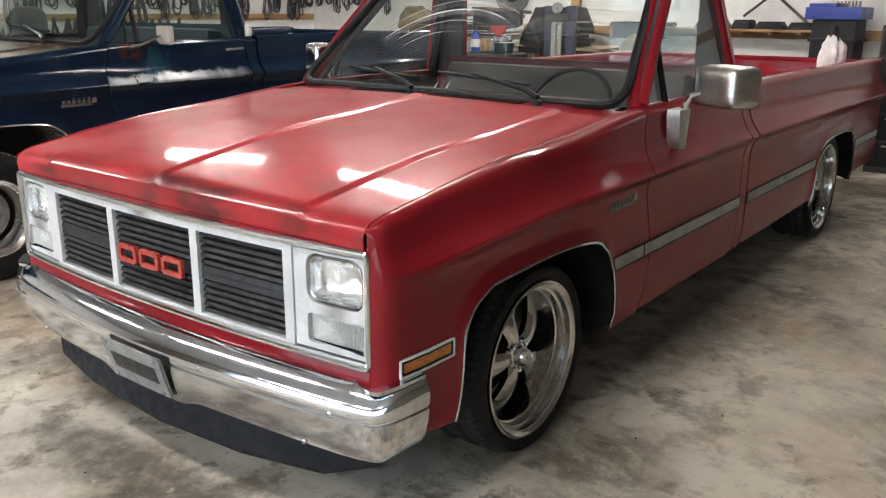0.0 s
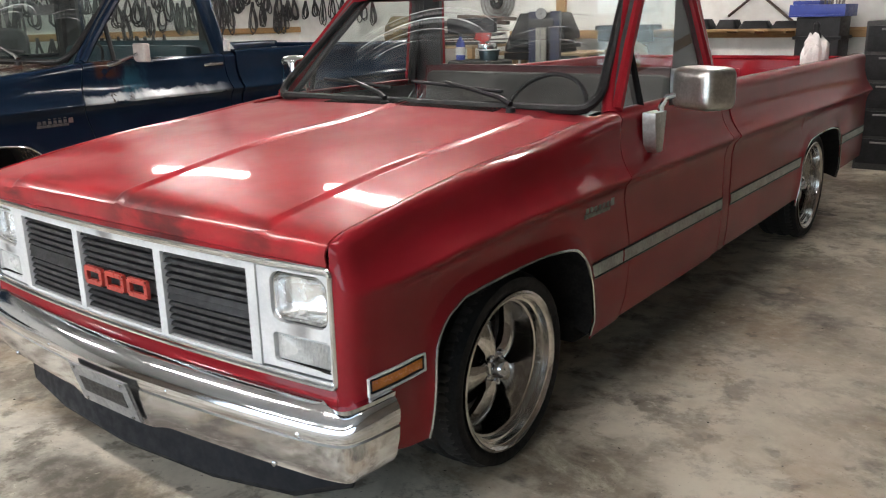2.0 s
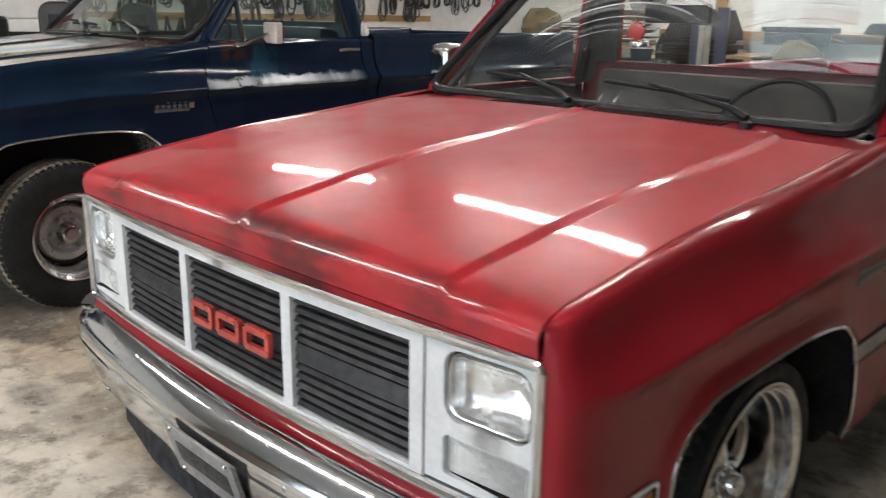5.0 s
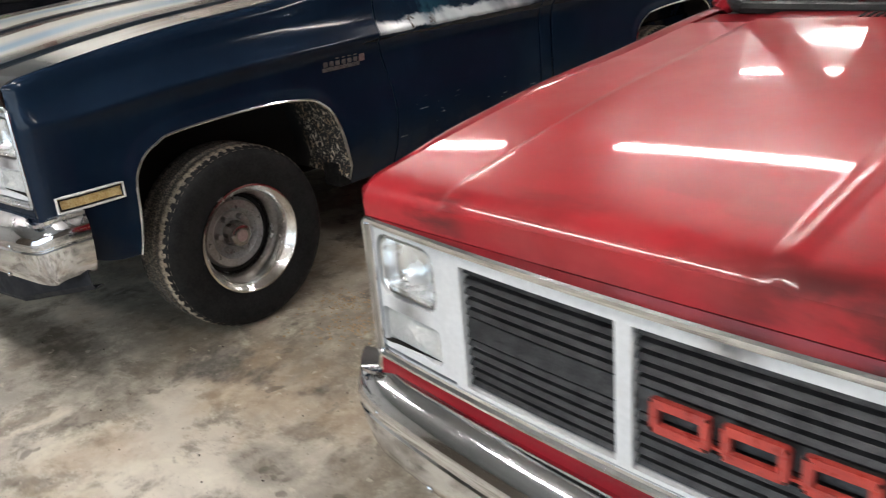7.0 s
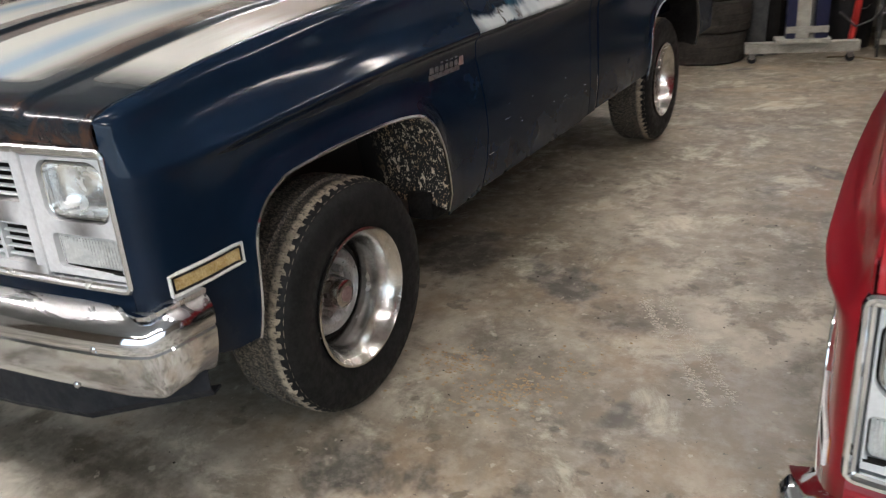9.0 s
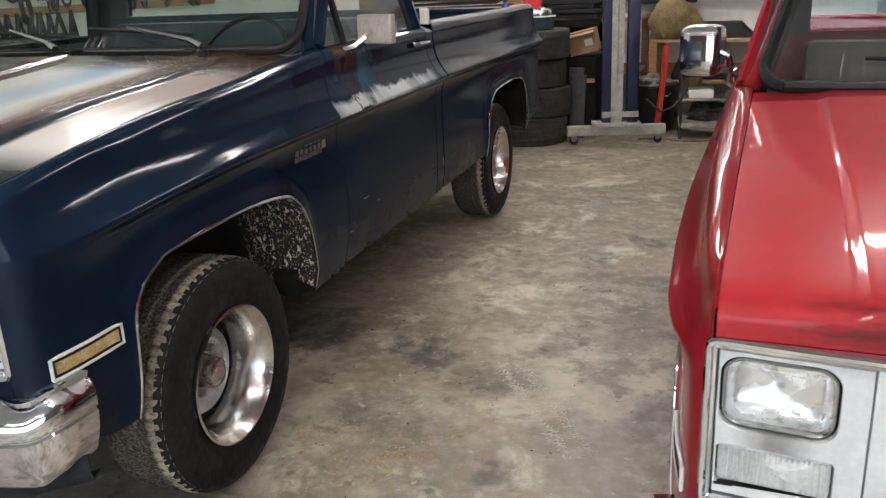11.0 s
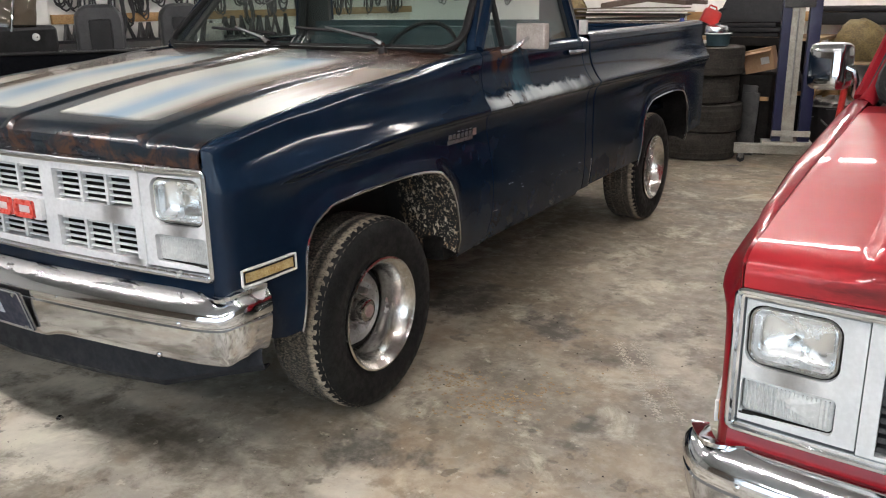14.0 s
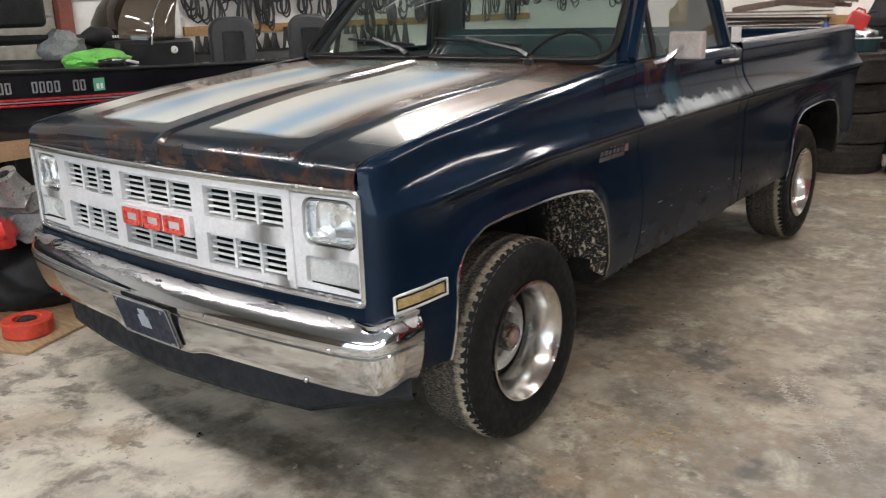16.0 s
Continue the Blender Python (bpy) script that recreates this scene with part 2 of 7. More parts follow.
def scuffed_bumper(name):
    """Old chrome with dull scrapes along its top ledge."""
    n = Nodes(name, 0.1, 1.0)
    x, y, z = n.xyz()
    scr = n.math("MULTIPLY", n.ramp(z, 0.588, 0.612), n.ramp(n.noise(4, 7, 0.7, vec=n.scaled(1.2, 4, 4), warp=0.7), 0.36, 0.64))
    pit = n.math("MULTIPLY", n.ramp(n.noise(30, 6, 0.7), 0.5, 0.7), 0.18)
    f = n.math("MAXIMUM", scr, pit)
    n.set(Base_Color=n.mix(f, (0.60, 0.615, 0.645), (0.50, 0.50, 0.50)), Roughness=n.math("ADD", 0.07, n.math("MULTIPLY", f, 0.45)))
    return n.m


def tread_rubber(name, dirty):
    """Black tread; on the muddy tyres dried clay clings to the outer shoulder and thinly to the ribs."""
    n = Nodes(name, 0.75)
    x, y, z = n.xyz()
    grain = n.noise(1.0, 5, 0.7, vec=n.scaled(90, 170, 170))
    patch = n.ramp(n.noise(7, 4, 0.6), 0.34, 0.60)
    if dirty:
        edge = n.math("MULTIPLY", n.ramp(x, 0.050, 0.072), n.ramp(x, 0.106, 0.094))
        thin = n.math("MULTIPLY", n.ramp(grain, 0.42, 0.66), 0.42)
        mud = n.math("MAXIMUM", n.math("MULTIPLY", n.math("MULTIPLY", edge, n.ramp(grain, 0.30, 0.54)), n.math("ADD", 0.60, n.math("MULTIPLY", patch, 0.4))), thin)
    else:
        mud = n.math("MULTIPLY", n.ramp(grain, 0.68, 0.9), 0.25)
    n.set(Base_Color=n.mix(mud, (0.020, 0.019, 0.018), (0.42, 0.35, 0.26)))
    n.bump(n.noise(90, 4), 0.3, 0.003)
    return n.m


def splashed(name):
    """Black undercoat spattered with flecks of dried mud towards its rear."""
    n = Nodes(name, 0.85)
    x, y, z = n.xyz()
    big = n.ramp(n.noise(64, 3, 0.6, vec=n.scaled(1, 1, 0.7)), 0.575, 0.60)
    small = n.ramp(n.noise(170, 3, 0.55), 0.60, 0.635)
    f = n.math("MULTIPLY", n.math("MAXIMUM", big, small), n.math("MULTIPLY", n.ramp(y, 1.0, 1.06), n.ramp(n.math("ABSOLUTE", x), 0.68, 0.76)))
    n.set(Base_Color=n.mix(f, (0.010, 0.0095, 0.009), n.mix(n.ramp(n.noise(12, 3), 0.4, 0.6), (0.66, 0.57, 0.45), (0.40, 0.28, 0.17))))
    n.bump(f, 0.4, 0.004)
    return n.m


def concrete(name):
    n = Nodes(name, 0.55)
    p = n.place()
    broad = n.noise(0.55, 6, 0.62, warp=0.7)
    mid = n.noise(0.95, 9, 0.66, warp=0.3)
    fine = n.noise(14, 6, 0.7)
    col = n.mix(n.ramp(broad, 0.34, 0.66), (0.71, 0.65, 0.53), (0.48, 0.425, 0.33))
    col = n.mix(n.math("MULTIPLY", n.ramp(mid, 0.41, 0.60), 0.9), col, (0.155, 0.125, 0.085))
    x, y, z = n.xyz()
    # paler by the doorway, browner up the aisle; part of it paints dimmer light
    worn = n.math("ADD", y, n.math("MULTIPLY", n.math("SUBTRACT", n.noise(1.1, 5, 0.6), 0.5), 2.2))
    col = n.mix(n.ramp(worn, 0.9, -0.6, 0.0, 0.30), col, (0.66, 0.65, 0.61))
    col = n.mix(n.math("MULTIPLY", n.ramp(worn, 0.3, 3.0, 0.0, 0.74), n.ramp(x, 1.0, -0.3)), col, (0.17, 0.135, 0.085))
    tracked = n.math("MULTIPLY", n.ramp(n.noise(1.5, 8, 0.68, warp=0.5), 0.43, 0.60), n.math("MULTIPLY", n.ramp(y, 1.3, 3.0), n.ramp(x, 0.9, 0.2)))
    col = n.mix(n.math("MULTIPLY", tracked, 0.62), col, (0.085, 0.065, 0.040))
    blot = n.noise(4.2, 8, 0.70, warp=0.25)
    col = n.mix(n.math("MULTIPLY", n.ramp(blot, 0.47, 0.60), 0.80), col, (0.16, 0.135, 0.10))
    col = n.mix(n.math("MULTIPLY", n.ramp(n.noise(2.9, 8, 0.74, warp=0.4), 0.52, 0.65), 0.5), col, (0.72, 0.69, 0.55))
    brown = n.noise(1.3, 6, 0.65, warp=0.3)
    col = n.mix(n.math("MULTIPLY", n.ramp(brown, 0.50, 0.64), 0.5), col, (0.34, 0.24, 0.14))
    oil = n.ramp(n.noise(1.15, 6, 0.6, warp=0.3), 0.60, 0.66)
    col = n.mix(n.math("MULTIPLY", oil, 0.85), col, (0.05, 0.045, 0.04))
    dx, dy = n.math("SUBTRACT", x, -2.55), n.math("MULTIPLY", n.math("SUBTRACT", y, 1.55), 0.7)
    pool = n.math("ADD", n.math("SQRT", n.math("ADD", n.math("MULTIPLY", dx, dx), n.math("MULTIPLY", dy, dy))), n.math("MULTIPLY", n.math("SUBTRACT", n.noise(6, 5, 0.6), 0.5), 0.3))
    col = n.mix(n.ramp(pool, 0.20, 0.13, 0.0, 0.8), col, (0.04, 0.035, 0.03))
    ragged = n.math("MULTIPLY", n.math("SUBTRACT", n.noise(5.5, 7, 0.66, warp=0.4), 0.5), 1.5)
    # floor stains, plus four long patches painting shade at bumpers and red flanks
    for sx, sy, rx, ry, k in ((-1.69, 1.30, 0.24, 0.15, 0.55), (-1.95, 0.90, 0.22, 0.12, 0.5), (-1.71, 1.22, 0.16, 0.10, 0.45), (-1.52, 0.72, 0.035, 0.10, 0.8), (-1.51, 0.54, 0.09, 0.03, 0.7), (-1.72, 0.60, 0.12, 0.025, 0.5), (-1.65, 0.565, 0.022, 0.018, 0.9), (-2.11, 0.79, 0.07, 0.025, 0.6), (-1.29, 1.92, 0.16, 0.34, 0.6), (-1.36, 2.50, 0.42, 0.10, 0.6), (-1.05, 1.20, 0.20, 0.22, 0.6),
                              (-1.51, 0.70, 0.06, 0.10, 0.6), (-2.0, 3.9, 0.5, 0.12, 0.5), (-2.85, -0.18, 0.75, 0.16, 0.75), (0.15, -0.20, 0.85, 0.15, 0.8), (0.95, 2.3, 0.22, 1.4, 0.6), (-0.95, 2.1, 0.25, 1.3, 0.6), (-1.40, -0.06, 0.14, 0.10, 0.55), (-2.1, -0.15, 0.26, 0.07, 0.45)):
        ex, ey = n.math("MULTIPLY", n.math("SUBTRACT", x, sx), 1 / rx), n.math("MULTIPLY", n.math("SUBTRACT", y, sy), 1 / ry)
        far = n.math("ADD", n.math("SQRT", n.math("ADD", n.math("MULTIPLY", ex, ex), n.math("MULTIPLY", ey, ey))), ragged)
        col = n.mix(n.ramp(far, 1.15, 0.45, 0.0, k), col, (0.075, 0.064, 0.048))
    col = n.mix(n.ramp(n.noise(8.5, 3, 0.55, warp=0.2), 0.64, 0.68, 0.0, 0.6), col, (0.075, 0.062, 0.045))
    col = n.mix(n.ramp(n.noise(19, 4, 0.6, warp=0.2), 0.64, 0.69, 0.0, 0.5), col, (0.60, 0.55, 0.45))
    col = n.mix(n.math("MULTIPLY", n.ramp(x, 1.05, 1.5, 0.0, 0.5), n.ramp(n.noise(2.2, 6, 0.6), 0.3, 0.6)), col, (0.55, 0.49, 0.38))
    spk = n.ramp(n.noise(55, 3, 0.6), 0.66, 0.71)
    col = n.mix(n.math("MULTIPLY", spk, 0.75), col, (0.07, 0.06, 0.05))
    col = n.mix(n.math("MULTIPLY", n.ramp(fine, 0.42, 0.66), 0.22), col, (0.66, 0.61, 0.52))
    n.set(Base_Color=col, Roughness=n.ramp(mid, 0.35, 0.7, 0.62, 0.40))
    n.bump(n.math("ADD", fine, n.math("MULTIPLY", n.noise(90, 3), 0.5)), 0.12, 0.004)
    return n.m


M = {}
M["red"], M["red_hood"] = red_paint("faded_shaded_red_paint", False), red_paint("faded_red_hood_paint", True)
M["blue"], M["blue_hood"], M["blue_door"] = blue_paint("navy_paint"), blue_hood_paint("bleached_hood_paint"), blue_door_paint("worn_navy_door_paint")
M["chrome"], M["dull_chrome"], M["scuffed"] = chrome("chrome"), chrome("dull_chrome", 0.5), scuffed_bumper("scuffed_chrome")
M["alu"] = plain("polished_aluminium", (0.72, 0.71, 0.69), (0.5, 0.49, 0.47), 0.16, 1.0, 9, 0, rvar=0.08)
M["old_ring"] = plain("dulled_trim_ring", (0.72, 0.70, 0.67), (0.55, 0.53, 0.50), 0.22, 1.0, 8, rvar=0.06)
M["cap_chrome"] = plain("tarnished_hub_chrome", (0.60, 0.59, 0.57), (0.34, 0.33, 0.32), 0.16, 1.0, 25, 0.1)
M["rim_grey"] = plain("silver_wheel_paint", (0.42, 0.42, 0.42), (0.28, 0.27, 0.26), 0.38, 0.6, 12)
M["grille_silver"] = plain("silver_grille_paint", (0.60, 0.615, 0.62), (0.52, 0.535, 0.54), 0.5, 0.0, 10, 0.05)
M["grille_worn"] = plain("chalky_silver_plastic", (0.63, 0.635, 0.645), (0.54, 0.54, 0.55), 0.5, 0.0, 9, 0.03)
M["slat_black"] = plain("dusty_black_plastic", (0.009, 0.009, 0.010), (0.042, 0.042, 0.043), 0.42, 0, 30, 0.05, spec=0.3)
M["black"] = plain("black_plastic", (0.008, 0.008, 0.009), (0.016, 0.016, 0.017), 0.5, 0, 14, 0.08, spec=0.25)
M["void"] = plain("dark_undercoat", (0.010, 0.0095, 0.009), (0.018, 0.016, 0.015), 0.85, 0, 12, 0.2, spec=0.1)
M["gasket"] = plain("rubber_gasket", (0.007, 0.007, 0.0075), (0.014, 0.014, 0.014), 0.55, 0, 20, spec=0.25)
M["side_rubber"] = plain("tyre_sidewall", (0.009, 0.009, 0.0095), (0.017, 0.017, 0.017), 0.55, 0, 12, 0.1, spec=0.14)
M["tread"], M["tread_muddy"] = tread_rubber("tyre_tread", False), tread_rubber("muddy_tyre_tread", True)
M["amber"] = plain("amber_lens", (0.62, 0.21, 0.02), (0.46, 0.13, 0.012), 0.2, 0, 40, coat=0.6)
M["amber_faded"] = plain("faded_amber_lens", (0.66, 0.52, 0.26), (0.40, 0.26, 0.09), 0.3, 0, 30, coat=0.4)
M["old_enamel"] = plain("faded_red_enamel", (0.30, 0.21, 0.20), (0.22, 0.14, 0.13), 0.4, 0.2, 20)
M["emblem"] = plain("red_enamel", (0.42, 0.05, 0.035), (0.30, 0.04, 0.035), 0.35, 0, 20)
M["badge_grey"] = plain("dull_badge_metal", (0.20, 0.19, 0.18), (0.10, 0.095, 0.09), 0.35, 0.5, 40)
M["emblem_bright"] = plain("bright_red_enamel", (0.62, 0.07, 0.05), (0.52, 0.06, 0.045), 0.3, 0, 20)
M["dam"] = plain("matt_grey_plastic", (0.012, 0.0135, 0.017), (0.019, 0.021, 0.026), 0.62, 0, 8, 0.1, spec=0.2)
M["plate_metal"] = plain("scratched_plate_aluminium", (0.36, 0.36, 0.36), (0.24, 0.24, 0.24), 0.45, 0.4, 14)
M["plate_blue"] = plain("dark_blue_plate_enamel", (0.010, 0.014, 0.032), (0.016, 0.022, 0.045), 0.6, 0, 14)
M["pale_print"] = plain("pale_plate_print", (0.42, 0.46, 0.52), (0.3, 0.33, 0.4), 0.4, 0, 60)
M["trim_silver"] = plain("weathered_silver_moulding", (0.40, 0.40, 0.38), (0.26, 0.25, 0.24), 0.4, 0.5, 10)
M["brushed"] = plain("dull_brushed_mirror_shell", (0.70, 0.69, 0.66), (0.52, 0.51, 0.48), 0.34, 1.0, 10, rvar=0.06)
M["primer"] = plain("weathered_mirror_shell", (0.52, 0.47, 0.43), (0.40, 0.34, 0.30), 0.45, 0.2, 12)
M["seat_grey"] = plain("grey_seat_cloth", (0.085, 0.080, 0.074), (0.055, 0.052, 0.048), 0.9, 0, 14, 0.2)
M["dusty_rubber"] = plain("dusty_old_rubber", (0.020, 0.0185, 0.0165), (0.052, 0.046, 0.039), 0.8, 0, 9, 0.2, spec=0.2)
# the cab's red paint again, darkened for the shade inside
M["shaded_red_lining"] = plain("shaded_red_cab_paint", (0.05, 0.006, 0.008), (0.075, 0.010, 0.012), 0.6, 0, 9, 0.1)
M["dash_black"] = plain("black_dashboard", (0.022, 0.022, 0.022), (0.036, 0.035, 0.034), 0.6, 0, 12, 0.1)
M["dash_blue"] = plain("faded_blue_dashboard", (0.016, 0.046, 0.054), (0.010, 0.028, 0.036), 0.6, 0, 10, 0.1)
M["pane"] = glass("clear_glass", (0.86, 0.90, 0.88), 0.0, 0.006)
M["dusty_pane"] = glass("dusty_glass", (0.94, 0.97, 0.96), 0.0, 0.055, True)
M["green_pane"] = glass("green_tinted_glass", (0.66, 0.80, 0.74), 0.0, 0.03, True)
M["rear_pane"] = glass("rear_glass", (0.95, 0.97, 0.97), 0.0, 0.02)
M["lens"] = glass("headlight_glass", (0.96, 0.97, 0.97), 0.04, 0.06)
M["reflector"] = plain("headlight_reflector", (0.92, 0.93, 0.94), (0.82, 0.83, 0.84), 0.24, 0.92, 9, 0.6, 26, rvar=0.10)
M["lamp_white"] = plain("ribbed_white_lens", (0.58, 0.59, 0.58), (0.46, 0.47, 0.46), 0.22, 0, 12, coat=0.5)
M["splashed"] = splashed("mud_splashed_undercoat")
M["concrete"] = concrete("stained_shaded_concrete")
M["wall"] = plain("white_wall_paint", (0.84, 0.84, 0.80), (0.74, 0.73, 0.69), 0.7, 0, 1.2, 0.1)
M["dim_wall"] = plain("brown_board_wall", (0.16, 0.13, 0.10), (0.10, 0.085, 0.07), 0.7, 0, 1.5, 0.1)
M["ceiling"] = plain("white_metal_ceiling", (0.34, 0.34, 0.33), (0.27, 0.27, 0.26), 0.6, 0, 1.0, 0.05)
M["girder"] = plain("brown_steel_brace", (0.10, 0.07, 0.055), (0.14, 0.10, 0.08), 0.6, 0.2, 6)
M["post_red"] = plain("rust_red_post", (0.26, 0.075, 0.05), (0.18, 0.06, 0.045), 0.6, 0, 6)


def wood(name, a, b):
    n = Nodes(name, 0.65)
    g = n.noise(9, 6, 0.6, vec=n.scaled(1, 6, 14), warp=0.5)
    n.set(Base_Color=n.mix(n.ramp(g, 0.32, 0.68), a, b))
    n.bump(g, 0.15, 0.002)
    return n.m


M["timber"] = wood("yellow_timber", (0.45, 0.28, 0.12), (0.30, 0.17, 0.07))
M["plywood"] = wood("dirty_plywood", (0.42, 0.30, 0.17), (0.27, 0.18, 0.10))
M["card"] = plain("brown_cardboard", (0.36, 0.22, 0.12), (0.28, 0.17, 0.09), 0.85, 0, 8)
M["lift_blue"] = plain("blue_lift_paint", (0.0035, 0.0055, 0.032), (0.006, 0.009, 0.045), 0.42, 0, 7)
M["dirty_white"] = plain("chipped_white_paint", (0.38, 0.37, 0.32), (0.24, 0.225, 0.19), 0.55, 0.0, 14, 0.1)
M["steel"] = plain("worn_steel", (0.34, 0.33, 0.32), (0.20, 0.19, 0.18), 0.42, 0.8, 14)
M["dark_steel"] = plain("dark_steel", (0.06, 0.058, 0.055), (0.03, 0.03, 0.03), 0.5, 0.4, 14)
M["plastic_red"] = plain("red_plastic", (0.55, 0.03, 0.025), (0.42, 0.025, 0.02), 0.4, 0, 9)
M["reel_red"] = plain("orange_red_plastic", (0.68, 0.07, 0.035), (0.5, 0.05, 0.03), 0.4, 0, 9)
M["plastic_blue"] = plain("blue_plastic", (0.025, 0.06, 0.36), (0.02, 0.045, 0.28), 0.4, 0, 9)
M["plastic_white"] = plain("white_plastic", (0.72, 0.72, 0.70), (0.6, 0.6, 0.58), 0.5, 0, 9)
M["lime"] = plain("lime_green_fabric", (0.16, 0.52, 0.09), (0.10, 0.36, 0.06), 0.6, 0, 10, 0.1)
M["tarp"] = plain("gold_brown_canvas", (0.20, 0.145, 0.055), (0.10, 0.072, 0.03), 0.75, 0, 9, 0.3, 40)
M["grey_cloth"] = plain("grey_cloth", (0.24, 0.245, 0.25), (0.15, 0.155, 0.16), 0.85, 0, 9, 0.2, 40)
M["bag"] = plain("thin_white_bag", (0.74, 0.72, 0.69), (0.62, 0.60, 0.57), 0.4, 0, 9, 0.3, 30)
M["hull"] = plain("black_gelcoat", (0.010, 0.010, 0.012), (0.016, 0.016, 0.018), 0.14, 0, 4, coat=0.6, rvar=0.06)
M["stripe_red"] = plain("red_hull_stripe", (0.42, 0.02, 0.03), (0.34, 0.02, 0.03), 0.3, 0, 6)
M["vinyl_grey"] = plain("grey_boat_vinyl", (0.035, 0.036, 0.038), (0.022, 0.022, 0.024), 0.5, 0, 10, 0.1)
M["smoke"] = glass("smoked_acrylic", (0.16, 0.13, 0.10), 0.02, 0.01)
M["cable"] = plain("black_cable", (0.016, 0.016, 0.017), (0.03, 0.03, 0.03), 0.5, 0, 20)
M["tan_rope"] = plain("tan_cable", (0.26, 0.20, 0.12), (0.17, 0.13, 0.08), 0.7, 0, 20)
M["sheet"] = plain("bare_sheet_metal", (0.30, 0.27, 0.23), (0.13, 0.10, 0.08), 0.45, 0.5, 6)
M["dust"] = plain("pale_floor_dust", (0.62, 0.56, 0.46), (0.48, 0.43, 0.35), 0.9, 0, 30)
M["green_tag"] = plain("green_tag_print", (0.10, 0.36, 0.22), (0.08, 0.30, 0.18), 0.5, 0, 20)
M["gravel"] = plain("drive_gravel", (0.36, 0.34, 0.30), (0.24, 0.22, 0.19), 0.9, 0, 5, 0.5, 60)
M["leaf"] = plain("far_foliage", (0.045, 0.085, 0.02), (0.07, 0.11, 0.03), 0.85, 0, 1.0, 0.4, 12)
M["tube_glow"] = glowing("lit_tube", (1.0, 0.94, 0.92), 80.0)


# ---- mesh helpers ----
def finish(name, bm, material, parent=None, label="", angle=38):
    me = bpy.data.meshes.new(name)
    bmesh.ops.recalc_face_normals(bm, faces=bm.faces)
    bm.edges.index_update()
    border = {e.index for e in bm.edges if len(e.link_faces) == 1}
    bm.to_mesh(me)
    bm.free()
    me.shade_smooth()
    me.set_sharp_from_angle(angle=radians(angle))
    rim = [e.index for e in me.edges if e.index in border]
    if rim:
        flags = me.attributes.get("sharp_edge") or me.attributes.new("sharp_edge", "BOOLEAN", "EDGE")
        for i in rim:
            flags.data[i].value = True
    for m in material if isinstance(material, (list, tuple)) else [material]:
        me.materials.append(m)
    ob = new(name, me)
    ob.parent = parent
    if label:
        ob["label"] = label
    return ob


def part(name, bm, material, parent, label="", angle=38):
    """Links a bmesh as one mesh under a thing or a part."""
    return finish(name, bm, material, parent, label, angle)


def empty(name, m, label, category, group=""):
    ob = new(name)
    ob.empty_display_size = 0.1
    ob.matrix_world = m
    return tagged(ob, label, category, group)


def thing(name, bm, material, label, category, group="", angle=38):
    return tagged(finish(name, bm, material, None, "", angle), label, category, group)


def thick(ob, t, offset=0.0):
    mod = ob.modifiers.new("thickness", "SOLIDIFY")
    mod.thickness, mod.offset = t, offset
    return ob


def box(x0, x1, y0, y1, z0, z1, bevel=0.0, bm=None, seg=2):
    bm = bm or bmesh.new()
    r = bmesh.ops.create_cube(bm, size=1.0)
    for v in r["verts"]:
        v.co = Vector((x0 + (v.co.x + 0.5) * (x1 - x0), y0 + (v.co.y + 0.5) * (y1 - y0), z0 + (v.co.z + 0.5) * (z1 - z0)))
    if bevel:
        es = list({e for v in r["verts"] for e in v.link_edges})
        bmesh.ops.bevel(bm, geom=es, offset=bevel, segments=seg, profile=0.7, affect="EDGES")
    return bm


def grid(rows, closed=False, bm=None):
    """A sheet through rows of points; closed joins each row's end to its start."""
    bm = bm or bmesh.new()
    vs = [[bm.verts.new(p) for p in row] for row in rows]
    n = len(rows[0])
    for a, b in zip(vs, vs[1:]):
        for j in range(n if closed else n - 1):
            k = (j + 1) % n
            try:
                bm.faces.new((a[j], a[k], b[k], b[j]))
            except ValueError:
                pass
    return bm


def cap(bm, ring):
    vs = [bm.verts.new(p) for p in ring]
    bm.faces.new(vs)


def tube(pts, r, n=8, bm=None, ends=True, flat=1.0):
    """A rod of radius r (a number, or one for each point) through points."""
    pts = [Vector(p) for p in pts]
    up, rows = None, []
    for i, p in enumerate(pts):
        d = (pts[min(i + 1, len(pts) - 1)] - pts[max(i - 1, 0)]).normalized()
        if up is None:
            up = Vector((0, 0, 1)) if abs(d.z) < 0.9 else Vector((0, 1, 0))
        a = d.cross(up)
        a = a.normalized() if a.length > 1e-5 else Vector((1, 0, 0))
        b = a.cross(d).normalized()
        up = b
        q = r[i] if isinstance(r, (list, tuple)) else r
        rows.append([p + a * (math.cos(6.28318 * k / n) * q) + b * (math.sin(6.28318 * k / n) * q * flat) for k in range(n)])
    bm = grid(rows, True, bm)
    if ends:
        cap(bm, rows[0])
        cap(bm, rows[-1])
    return bm


def lathe(profile, n=40, axis="x", at=(0, 0, 0), bm=None):
    """A body of revolution: profile of (along the axis, radius)."""
    rows = []
    for a, r in profile:
        row = []
        for k in range(n):
            c, s = math.cos(6.28318531 * k / n) * r, math.sin(6.28318531 * k / n) * r
            p = {"x": (a, c, s), "y": (c, a, s), "z": (c, s, a)}[axis]
            row.append((p[0] + at[0], p[1] + at[1], p[2] + at[2]))
        rows.append(row)
    return grid(rows, True, bm)


def moved(bm, m):
    bmesh.ops.transform(bm, matrix=m, verts=bm.verts)
    return bm


